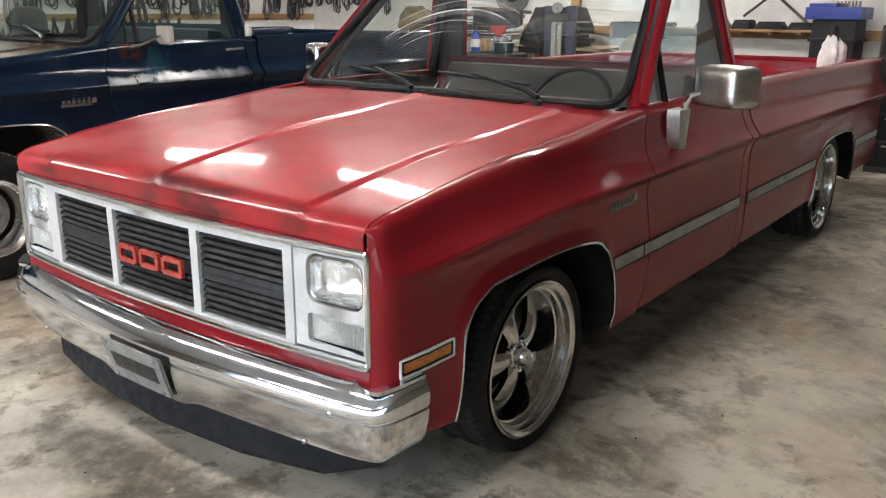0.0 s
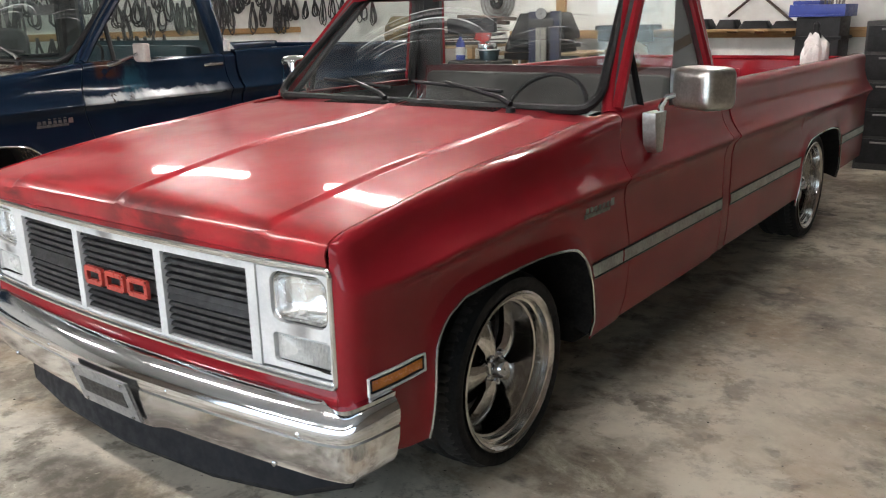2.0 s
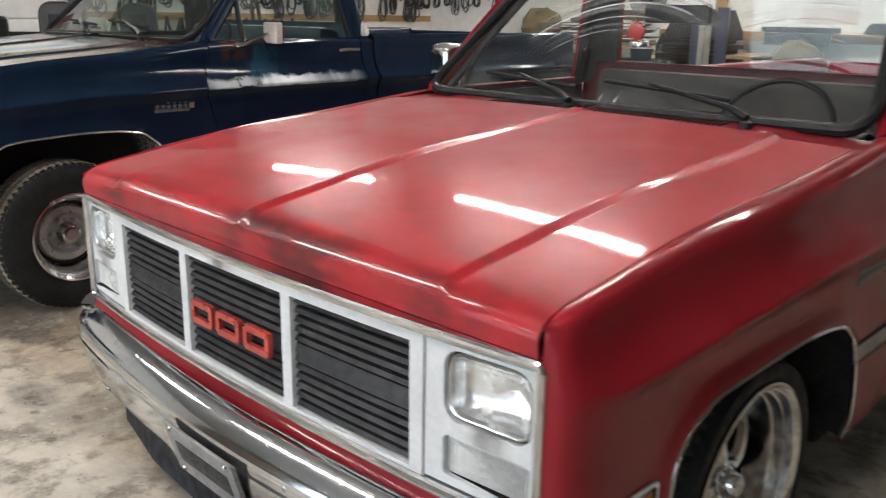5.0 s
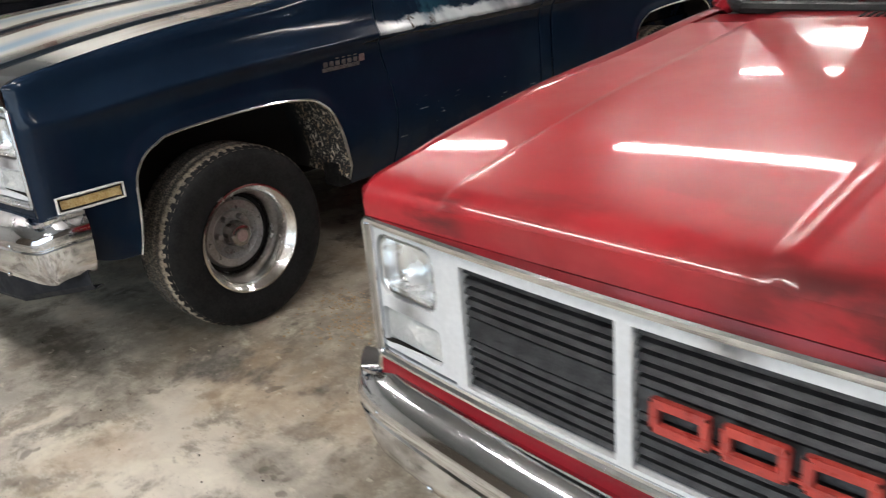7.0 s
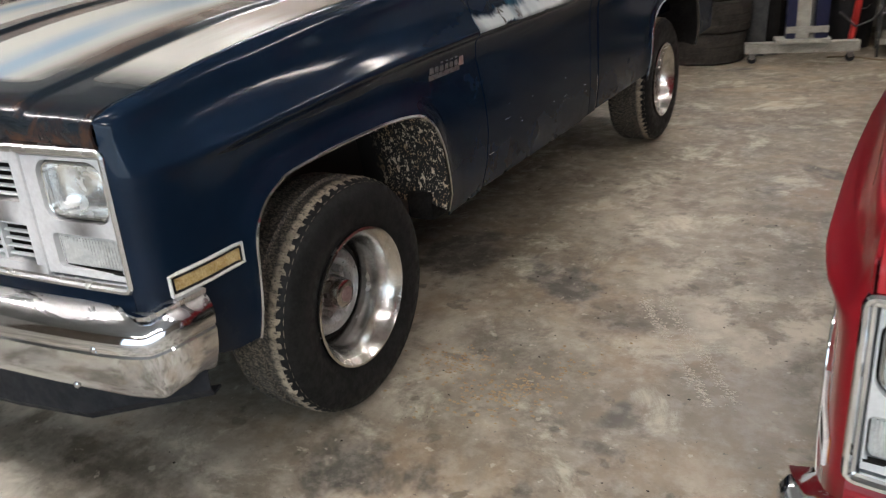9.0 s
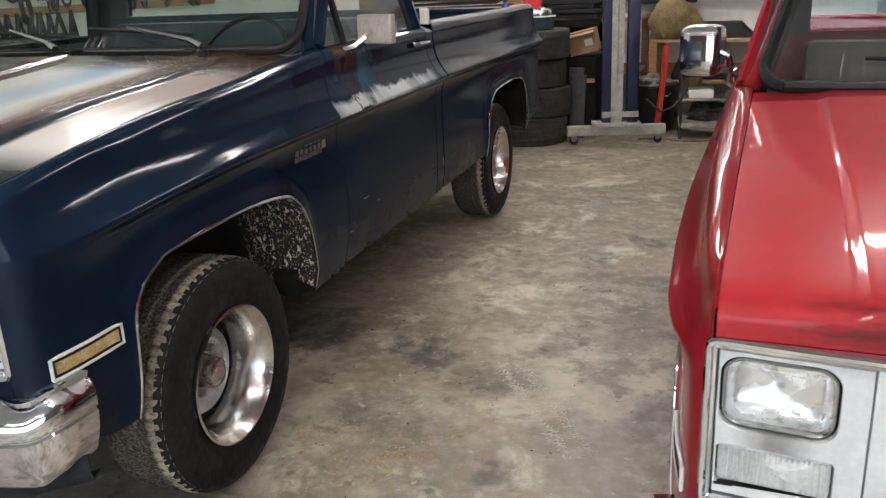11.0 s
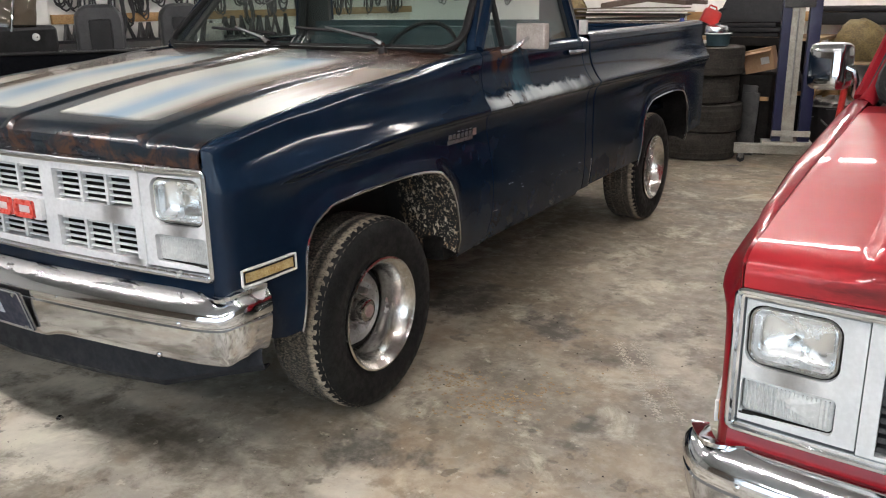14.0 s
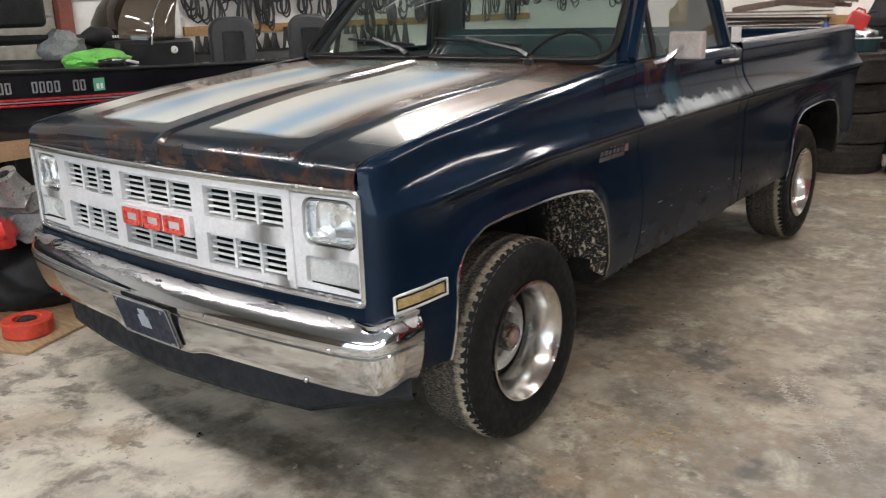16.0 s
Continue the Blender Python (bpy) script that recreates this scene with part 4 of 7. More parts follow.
        thick(part("cab_corner", grid(cols), body, truck), 0.005, 0)
        rows = [[(s * (0.90 - (z - 1.2) * 0.25 - d), y - (z - 1.2) * 0.10, z) for y, d in ((2.42, 0.03), (2.455, 0.004), (2.50, 0.0), (2.54, 0.02), (2.545, 0.10))] for z in (1.195, 1.35, 1.5, 1.66)]
        thick(part("cab_pillar", grid(rows), body, truck), 0.006, 0)
        # black sheet added to darken the pillar as seen from inside the cab
        inner = [[(s * (0.872 - (z - 1.2) * 0.25 - d), y - (z - 1.2) * 0.10, z) for y, d in ((2.40, 0.0), (2.44, -0.004), (2.478, 0.0), (2.482, 0.06))] for z in (1.19, 1.35, 1.5, 1.66)]
        part("pillar_lining", grid(inner), M["dash_black"], truck)
        # windshield pillar
        pil = [(s * 0.874, 1.445, 1.195), (s * 0.854, 1.474, 1.235), (s * 0.792, 1.670, 1.45), (s * 0.728, 1.888, 1.665)]
        part("windshield_pillar", tube(pil, [0.030, 0.026, 0.021, 0.027], 10), body, truck)
        part("pillar_trim", tube([(p[0] - s * 0.030, p[1] + 0.030, p[2]) for p in pil], 0.017, 8), M["dash_black"], truck)
        # bed side
        cols = []
        top = lambda y: 1.214
        ys = stations(2.562, bed, [back], 0.07)
        for y in ys:
            col = side_column(s, y, 1.228, low_edge(y, rocker, [back]), crown=False, lines=[back])
            rim = [(s * 0.845, y, 1.178), (s * 0.845, y, 1.224), (s * 0.856, y, 1.235), (s * 0.90, y, 1.237), (s * 0.918, y, 1.231)]
            cols.append(rim + col)
        e = [(p[0] - s * 0.02, bed + 0.006, p[2]) for p in cols[-1]]
        cols.append(e)
        thick(part("bed_side", grid(cols), body, truck, "", 62), 0.005, 0)
        inner = [[(s * (0.84 - d), y, z) for z, d in ((1.17, 0.0), (1.12, 0.02), (0.80, 0.04), (0.68, 0.06))] for y in (2.58, 3.2, bed - 0.04)]
        thick(part("bed_inner_panel", grid(inner), body, truck), 0.005, 0)
        pts = [(s * (side_x(y, z, 1.228) + 0.013), y, z) for y, z in back]
        part("arch_moulding", tube(pts, 0.0055, 6), M["chrome"], truck, "bright wheel-arch moulding")
        well = []
        for d in (0.0, 0.06, 0.34):
            well.append([(s * (side_x(y, z, 1.228) + 0.006 - d), y, z + (0 if d == 0 else 0.02)) for y, z in back])
        bm = grid(well)
        cap(bm, well[-1])
        part("wheel_well", bm, M["void"], truck)
        # side marker lamp
        def mk(y, z, o=0.0):
            return (s * (side_x(y, z, 1.05) + o - tuck(y)), y, z)
        rows = [[mk(y, z, 0.003) for y in (0.036, 0.07, 0.10, 0.14, 0.18, 0.21, 0.246)] for z in (0.642, 0.662, 0.686)]
        lamp = part("side_marker_lamp", grid(rows), M["amber" if red else "amber_faded"], truck, "amber side marker lens" if red else "yellowed side marker lens")
        thick(lamp, 0.008, 1 if s > 0 else -1)
        lamp.modifiers[0].offset = 0
        loop = [mk(y, z, 0.008) for y, z in [(0.034, 0.641), (0.034, 0.688)] + [(0.034 + 0.0214 * k, 0.688) for k in range(1, 10)] + [(0.248, 0.687), (0.248, 0.639)] + [(0.248 - 0.0214 * k, 0.640) for k in range(1, 10)] + [(0.034, 0.641)]]
        part("marker_frame", tube(loop, 0.0044, 6), M["plastic_white"], lamp)
        inset = [mk(y, z, 0.0085) for y, z in [(0.041, 0.648), (0.041, 0.681)] + [(0.041 + 0.02 * k, 0.681) for k in range(1, 10)] + [(0.241, 0.680), (0.241, 0.646)] + [(0.241 - 0.02 * k, 0.647) for k in range(1, 10)] + [(0.041, 0.648)]]
        part("marker_gasket", tube(inset, 0.003, 5), M["gasket"], lamp)
        # badge: plain bars
        if s > 0:
            badge = part("fender_badge", box(side_x(1.15, 0.895, 1.1) + 0.001, side_x(1.15, 0.895, 1.1) + 0.006, 1.10, 1.285, 0.884, 0.898), M["badge_grey"], truck, "small chrome lettering drawn as bars")
            for k in range(6):
                y = 1.105 + k * 0.03
                part("badge_bar", box(side_x(y, 0.9, 1.1), side_x(y, 0.9, 1.1) + 0.007, y, y + 0.020, 0.901, 0.920, 0.002), M["badge_grey"], badge)
                if not red and k > 1:
                    part("badge_bar", box(side_x(y, 0.92, 1.1), side_x(y, 0.92, 1.1) + 0.007, y, y + 0.018, 0.925, 0.941, 0.002), M["badge_grey"], badge)
            part("badge_square", box(side_x(1.29, 0.9, 1.1), side_x(1.29, 0.9, 1.1) + 0.008, 1.285, 1.312, 0.897, 0.943, 0.002), M["trim_silver"] if red else M["old_enamel"], badge)
        # lower body moulding on the red truck
        if red:
            for a, b in ((1.145, 1.402), (1.414, 2.45), (2.565, back[0][0] + 0.03), (back[-2][0] + 0.02, bed - 0.01)):
                zz = lambda y: 0.684 + 0.004 * (y - 1.4)
                n = max(int((b - a) / 0.1), 1)
                ysm = [a + (b - a) * k / n for k in range(n + 1)]
                rows = [[(s * (side_x(y, zz(y) + dz, 1.1) + o), y, zz(y) + dz) for dz, o in ((-0.026, -0.002), (-0.023, 0.006), (0.0, 0.008), (0.023, 0.006), (0.026, -0.002))] for y in ysm]
                part("body_moulding", grid(rows), M["trim_silver"], truck, "weathered silver side moulding")
                for dz in (-0.026, 0.026):
                    part("moulding_edge", tube([(s * (side_x(y, zz(y) + dz, 1.1) + 0.005), y, zz(y) + dz) for y in ysm], 0.004, 5), M["gasket"], truck)
        # rocker flap under the door and chassis rail
        part("sill", box(min(s * 0.80, s * 0.90), max(s * 0.80, s * 0.90), 1.16, 2.52, 0.40, 0.50, 0.02), M["void"], truck)
        # mirrors
        if red:
            if s > 0:
                arm = part("mirror", moved(box(-0.075, 0.075, -0.105, 0.105, -0.078, 0.078, 0.055, seg=5), pose(1.125, 1.70, 1.282, 0, 0, 62)), M["brushed"], truck, "large chrome door mirror")
                part("mirror_glass", moved(box(-0.07, 0.07, 0.104, 0.108, -0.068, 0.068, 0.0), pose(1.125, 1.70, 1.282, 0, 0, 62)), M["chrome"], arm)
                part("mirror_arm", tube([(0.972, 1.66, 1.14), (0.982, 1.66, 1.215), (0.998, 1.665, 1.246), (1.045, 1.68, 1.260), (1.085, 1.69, 1.264)], 0.012, 8), M["chrome"], arm)
                rows = [[(0.94 + 0.055 * k, 1.60 + w2, z) for k, w2 in ((0, -a), (0.9, -a * 0.9), (1.0, 0), (0.9, a * 0.9), (0, a))] for z, a in ((1.185, 0.055), (1.16, 0.055), (1.10, 0.045), (1.05, 0.036), (1.035, 0.03))]
                rows = [[(p[0] + 0.004, p[1] + 0.030, p[2] + 0.010) for p in r] for r in rows]
                bm = grid(rows)
                cap(bm, rows[0])
                part("mirror_bracket", bm, M["brushed"], arm)
            else:
                arm = part("mirror", moved(box(-0.070, 0.070, -0.060, 0.060, -0.086, 0.086, 0.058, seg=6), pose(-1.040, 1.70, 1.298, 0, 0, -15)), M["chrome"], truck, "large chrome door mirror")
                part("mirror_arm", tube([(-0.93, 1.70, 1.17), (-0.952, 1.69, 1.20), (-0.946, 1.68, 1.25), (-0.955, 1.67, 1.285), (-0.99, 1.67, 1.30)], 0.012, 8), M["chrome"], arm)
        else:
            sx = s * 0.962
            arm = part("mirror", moved(box(-0.078, 0.078, -0.020, 0.020, -0.054, 0.054, 0.016, seg=3), pose(sx + s * 0.01, 1.80, 1.252, 0, 0, -12 * s)), M["primer"], truck, "boxy mirror with weathered primer back")
            part("mirror_arm", tube([(s * 0.915, 1.60, 1.188), (s * 0.945, 1.64, 1.196), (sx, 1.775, 1.245)], [0.015, 0.012, 0.009], 8), M["dull_chrome"], arm)
    # hood
    xs = sorted({round(-0.859 + 1.718 * k / 60, 4) for k in range(61)} | {s * v for s in (1, -1) for v in (0.0, 0.008, 0.02, 0.034, 0.05, 0.59, 0.606, 0.62, 0.632, 0.644, 0.656, 0.668, 0.69)})
    ys = [0.005, 0.011, 0.017, 0.024, 0.032, 0.041, 0.052, 0.063, 0.075, 0.1, 0.13, 0.17, 0.21, 0.26, 0.32, 0.38, 0.46, 0.54, 0.63, 0.72, 0.82, 0.92, 1.02, 1.12, 1.19, 1.235]
    rows = [[(x, 0.004, 0.976) for x in xs], [(x, -0.013 - 0.006 * (1 - (x / 0.86) ** 2), 0.981) for x in xs],
            [(x, -0.016 - 0.006 * (1 - (x / 0.86) ** 2), curve(0, SEAM) - 0.030) for x in xs],
            [(x, -0.014 - 0.006 * (1 - (x / 0.86) ** 2), hood_z(x, 0.0) - 0.018) for x in xs],
            [(x, -0.006 - 0.004 * (1 - (x / 0.86) ** 2), hood_z(x, 0.0) - 0.006) for x in xs]]
    rows += [[(x, y, hood_z(x, y)) for x in xs] for y in ys]
    rows.append([(x, 1.245, hood_z(x, 1.245) - 0.012) for x in xs])
    thick(part("hood", grid(rows), hoodp, truck, tone["hood_label"], 28), 0.006, 0)
    # cowl with its air slots
    def cowl_z(x, y):
        return hood_z(x, 1.235) - 0.004 + (y - 1.235) * 0.10
    rows = [[(x, y + (1.39 - 1.335) * (x / 0.86) ** 2 * (y - 1.25) / 0.085, cowl_z(x, y)) for x in [-0.86 + 0.043 * k for k in range(41)]] for y in (1.250, 1.275, 1.305, 1.335)]
    cowl = thick(part("cowl", grid(rows), body if red else hoodp, truck), 0.004, 0)
    for k in range(46):
        x = -0.40 + k * 0.0195
        part("cowl_slot", moved(box(-0.0045, 0.0045, -0.028, 0.028, -0.001, 0.0035), pose(x, 1.292, cowl_z(x, 1.292) + 0.001, 5.7, 0, 0)), M["void"], cowl)
    # windshield with gasket
    def ws(u, v):
        wide = 0.852 - 0.135 * v
        return Vector((u * wide, 1.335 + 0.055 * u * u + v * 0.50, 1.220 - 0.004 * abs(u) + v * 0.455))
    def half_u(v):
        d = max(0.16 - v, v - 0.88, 0.0) / (0.16 if v < 0.5 else 0.12)
        return 1 - 0.095 * (1 - math.sqrt(max(1 - d * d, 0.0)))
    vs = (0.0, 0.012, 0.04, 0.09, 0.16, 0.35, 0.55, 0.75, 0.88, 0.94, 0.975, 0.993, 1.0)
    rows = [[ws((-1 + 0.1 * i) * half_u(v), v) for i in range(21)] for v in vs]
    pane = part("windshield", grid(rows), M["dusty_pane"] if red else M["green_pane"], truck, "dusty windshield with wiper arcs")
    pane.visible_shadow = False
    loop = rows[0] + [r[-1] for r in rows[1:]] + rows[-1][-2::-1] + [r[0] for r in rows[-2::-1]]
    part("windshield_gasket", tube(loop, 0.019 if red else 0.017, 8), M["gasket"], pane)
    if not red:
        part("windshield_trim", tube([p + Vector((0, -0.012, 0.004)) for p in loop[:22]], 0.004, 5), M["chrome"], pane)
    # wipers
    for x0, x1 in ((-0.12, -0.46), (0.50, 0.10)):
        a, b = Vector((x0 + 0.05, 1.282, 1.236)), ws((x1 + 0.07) / 0.85, 0.15) + Vector((0, -0.018, 0.014))
        wip = part("wiper", tube([a, a.lerp(b, 0.15) + Vector((0, 0, 0.012)), b], [0.013, 0.010, 0.006], 6), M["black"] if red else M["dull_chrome"], truck, "black wiper arm" if red else "bare metal wiper arm")
        c, e = ws((x1 - 0.11) / 0.85, 0.155) + Vector((0, -0.012, 0.008)), ws((x1 + 0.35) / 0.85, 0.10) + Vector((0, -0.012, 0.008))
        part("wiper_blade", tube([c, e], 0.007, 6), M["black"], wip)
        part("wiper_pivot", lathe([(0, 0.02), (0.018, 0.018), (0.024, 0.006)], 12, "z", (a.x, a.y, a.z - 0.03)), M["black"], wip)
    # roof and back of the cab
    rows = [[(x * (1 - 0.04 * (j in (0, 5))), y, 1.695 + 0.03 * (1 - (x / 0.75) ** 2) - (0.03 if j in (0, 5) else 0)) for x in [-0.76 + 0.076 * i for i in range(21)]] for j, y in enumerate((1.815, 1.87, 2.0, 2.2, 2.42, 2.47))]
    thick(part("roof", grid(rows), body, truck), 0.03, -1)
    rows = [[(x, y, 1.655 + 0.03 * (1 - (x / 0.75) ** 2)) for x in [-0.72 + 0.072 * i for i in range(21)]] for y in (1.85, 2.0, 2.2, 2.46)]
    thick(part("headliner", grid(rows), M["dash_black"], truck), 0.004, 0)
    backp = part("cab_back", box(-0.88, 0.88, 2.515, 2.54, 0.5, 1.30, 0.006), body, truck)
    part("back_lining", box(-0.84, 0.84, 2.480, 2.512, 0.75, 1.303, 0.004), M["shaded_red_lining"] if red else tone["dash"], backp)
    for a, b, c, d in ((-0.86, -0.69, 1.304, 1.648), (0.69, 0.86, 1.304, 1.648), (-0.76, 0.76, 1.650, 1.70)):
        bm, lining = box(a, b, 2.495, 2.525, c, d, 0.006), box(a - 0.006, b + 0.006, 2.470, 2.4935, c - 0.006, d, 0.0)
        for v in list(bm.verts) + list(lining.verts):
            if abs(v.co.x) > 0.75:
                v.co.x = math.copysign(0.845 - (v.co.z - 1.2) * 0.25, v.co.x)
        part("cab_back_panel", bm, body, backp)
        part("cab_trim", lining, M["dash_black"], backp)
    pane = part("rear_window", box(-0.69, 0.69, 2.5135, 2.5145, 1.30, 1.65), M["rear_pane"], truck, "clear rear window")
    pane.visible_shadow = False
    part("cab_floor", box(-0.84, 0.84, 1.2, 2.5, 0.50, 0.54), M["void"], truck)
    part("firewall", box(-0.84, 0.84, 1.22, 1.26, 0.45, 1.14), M["void"], truck)
    # cabin
    rows = [[(x, y, z) for x in (-0.82, -0.4, 0.0, 0.4, 0.82)] for y, z in ((1.36, 1.19), (1.46, 1.20), (1.60, 1.185), (1.66, 1.15), (1.655, 1.0), (1.62, 0.86))]
    thick(part("dashboard", grid(rows), tone["dash"], truck), 0.01, 0)
    seat = part("bench_seat", box(-0.70, 0.70, 1.85, 2.36, 0.66, 0.86, 0.05, seg=4), tone["seat"], truck)
    part("seat_back", moved(box(-0.70, 0.70, -0.07, 0.07, 0.0, 0.475, 0.06, seg=4), pose(0, 2.35, 0.80, -8, 0, 0)), tone["seat"], seat)
    wh = part("steering_wheel", moved(lathe([(0.010 * math.cos(a), 0.195 + 0.010 * math.sin(a)) for a in [6.2832 * k / 8 for k in range(9)]], 36, "z"), pose(0.42, 1.74, 1.148, 55, 0, 0)), M["black"], truck)
    part("steering_column", tube([(0.40, 1.73, 1.16), (0.40, 1.5, 1.02)], 0.03, 8), M["black"], wh)
    part("wheel_spoke", tube([(0.21, 1.735, 1.16), (0.40, 1.725, 1.15), (0.59, 1.735, 1.16)], 0.014, 6), M["black"], wh)
    part("rear_view_mirror", box(-0.13, 0.13, 1.80, 1.83, 1.485, 1.55, 0.012), M["black"], truck, "black rear-view mirror")
    # bed floor, front wall, tailgate
    part("bed_floor", box(-0.80, 0.80, 2.57, bed - 0.03, 0.66, 0.70), body, truck)
    fw = part("bed_front_wall", box(-0.90, 0.90, 2.564, 2.59, 0.55, 1.205, 0.008), body, truck)
    tg = part("tailgate", box(-0.80, 0.80, bed - 0.035, bed + 0.005, 0.56, 1.19, 0.012), body, truck)
    part("tailgate_top", tube([(-0.80, bed - 0.015, 1.20), (0.80, bed - 0.015, 1.20)], 0.02, 8), body, tg)
    for k in range(7):
        x = -0.7 + 1.4 * k / 6
        part("tailgate_rib", box(x - 0.04, x + 0.04, bed - 0.045, bed - 0.034, 0.74, 1.12, 0.005), body, tg)
    part("chassis", box(-0.45, 0.45, 0.3, bed - 0.2, 0.36, 0.52, 0.02), M["void"], truck)
    part("engine_bay_floor", box(-0.60, 0.60, 0.05, 1.2, 0.50, 0.56), M["void"], truck)
    # front: backing, chrome bezel, grille
    part("radiator_support", box(-0.87, 0.87, 0.09, 0.11, 0.60, 0.975), M["void"], truck)
    out = rounded(-0.876, 0.876, 0.654, 0.978, 0.022)
    fine = []
    for i, p in enumerate(out):
        q = out[(i + 1) % len(out)]
        n = max(int(math.hypot(q[0] - p[0], q[1] - p[1]) / 0.06), 1)
        fine += [(p[0] + (q[0] - p[0]) * k / n, p[1] + (q[1] - p[1]) * k / n) for k in range(n)]
    part("grille_bezel", ring_sweep(fine, [(0.0, -0.06), (0.0, 0.016), (0.004, 0.021), (0.010, 0.021), (0.014, 0.014), (0.020, 0.013), (0.022, 0.006), (0.022, -0.02)], bezel_y), M["chrome"] if red else M["dull_chrome"], truck, "bright trim round the grille")
    if red:
        gx = [-0.614, -0.581, -0.232, -0.200, 0.200, 0.232, 0.581, 0.614]
        gz = [0.676, 0.684, 0.937, 0.956]
        gr = part("grille", plate_with_holes(gx, gz, lambda i, j: not (i in (1, 3, 5) and j == 1), -0.010, 0.022), M["grille_silver"], truck, "silver-painted grille frame in three panels", 30)
        for a, b in ((gx[1], gx[2]), (gx[3], gx[4]), (gx[5], gx[6])):
            part("grille_backing", box(a, b, 0.022, 0.026, 0.682, 0.937), M["slat_black"], gr)
            for k in range(12):
                z = 0.694 + k * 0.0212
                part("grille_bar", slat(a, b, z, 0.0, 0.009 if k not in (5, 6) else 0.018, 0.016), M["slat_black"], gr)
        ex0, ez, eh, ew, gap, em, ey = -0.160, 0.779, 0.058, 0.098, 0.018, M["emblem"], -0.016
    else:
        gx = [-0.620, -0.586, -0.254, -0.194, 0.194, 0.254, 0.592, 0.622]
        gz = [0.672, 0.695, 0.792, 0.843, 0.938, 0.958]
        gr = part("grille", plate_with_holes(gx, gz, lambda i, j: not (i in (1, 3, 5) and j in (1, 3)), -0.012, 0.022), M["grille_worn"], truck, "chalky silver grille with six openings", 30)
        for a, b in ((gx[1], gx[2]), (gx[3], gx[4]), (gx[5], gx[6])):
            for c, d in ((gz[1], gz[2]), (gz[3], gz[4])):
                part("grille_backing", box(a - 0.01, b + 0.01, 0.060, 0.064, c - 0.01, d + 0.01), M["void"], gr)
                for k in range(5):
                    part("grille_bar", slat(a, b, c + (d - c) * (k + 0.5) / 5, 0.004, 0.0042, 0.0075, 0.1), M["grille_worn"], gr)
                for f in (0.335, 0.665):
                    x = a + (b - a) * f
                    part("grille_upright", box(x - 0.006, x + 0.006, bezel_y(x) - 0.002, bezel_y(x) + 0.016, c, d), M["grille_worn"], gr)
        ex0, ez, eh, ew, gap, em, ey = -0.160, 0.772, 0.056, 0.098, 0.018, M["emblem_bright"], -0.030
        part("emblem_base", box(-0.185, 0.200, -0.073, -0.055, 0.768, 0.836, 0.006), M["grille_worn"], gr)
    emb = part("grille_emblem", box(ex0 + 0.03, ex0 + 0.29, -0.046 + ey * 0.6, -0.040 + ey * 0.6, ez + 0.002, ez + 0.007), em, truck, "red emblem drawn as plain blocks")
    for k in range(3):
        x = ex0 + k * (ew + gap)
        part("emblem_block", ring_sweep(rounded(x, x + ew, ez, ez + eh, 0.006, 2), [(0, -0.004), (0.0, 0.008), (0.015, 0.008), (0.015, -0.004)], lambda q: bezel_y(q) + ey), em, emb)
    # lamps
    for s in (1, -1):
        def rng(a, b):
            return (a, b) if s > 0 else (-b, -a)
        x0, x1 = rng(0.6170, 0.8515)
        hx0, hx1 = rng(0.660, 0.8485)
        zx = [x0] + [hx0, hx1] + [x1]
        zz = [0.680, 0.697, 0.778, 0.808, 0.9455, 0.9525]
        shell = plate_with_holes(zx, zz, lambda i, j: not (i == 1 and j in (1, 3)), -0.006, 0.03)
        for c, d, r in ((0.808, 0.9455, 0.036), (0.697, 0.778, 0.012)):
            # fillets that round the openings' corners
            for cx, cz, qx, qz in ((hx0, c, 1, 1), (hx1, c, -1, 1), (hx0, d, 1, -1), (hx1, d, -1, -1)):
                arc = [(cx + qx * r * (1 - math.cos(radians(18 * k))), cz + qz * r * (1 - math.sin(radians(18 * k)))) for k in range(6)]
                rings = [[(x, bezel_y(x) + y, z) for x, z in [(cx, cz)] + arc] for y in (-0.006, 0.030)]
                cap(shell, rings[0])
                grid([rings[0][1:], rings[1][1:]], False, shell)
        bmesh.ops.remove_doubles(shell, verts=shell.verts, dist=0.0004)
        pod = part("headlight_housing", shell, M["grille_silver"] if red else M["grille_worn"], truck, "silver headlight housing", 30)
        part("headlight_bowl", moved(front_lens(hx0 + 0.010, hx1 - 0.010, 0.818, 0.9355, 0.028, 0.010, -0.050), Matrix.Identity(4)), M["reflector"], pod)
        gl = part("headlight", front_lens(hx0 + 0.010, hx1 - 0.010, 0.818, 0.9355, 0.028, 0.006, 0.012), M["lens"], pod, "rectangular glass headlight")
        gl.visible_shadow = False
        part("headlight_gap", ring_sweep(rounded(hx0 - 0.001, hx1 + 0.001, 0.807, 0.9465, 0.036), [(0, -0.010), (0.006, -0.010), (0.006, -0.030)], bezel_y), M["void"], pod)
        part("headlight_ring", ring_sweep(rounded(hx0 + 0.005, hx1 - 0.005, 0.813, 0.9405, 0.032), [(0, -0.020), (0, -0.002), (0.003, 0.001), (0.006, -0.001), (0.007, -0.012)], bezel_y), M["alu"], pod, "bright rim of the lamp")
        lens = part("turn_signal", front_lens(hx0 + 0.003, hx1 - 0.003, 0.700, 0.775, 0.010, 0.008, 0.008), M["lamp_white"], pod, "ribbed clear turn signal lens")
        for k in range(20):
            xx = hx0 + 0.012 + (hx1 - hx0 - 0.024) * k / 19
            part("lens_rib", tube([(xx, bezel_y(xx) + 0.0005, 0.706), (xx, bezel_y(xx) + 0.0005, 0.769)], 0.0022, 4), M["lamp_white"], lens)
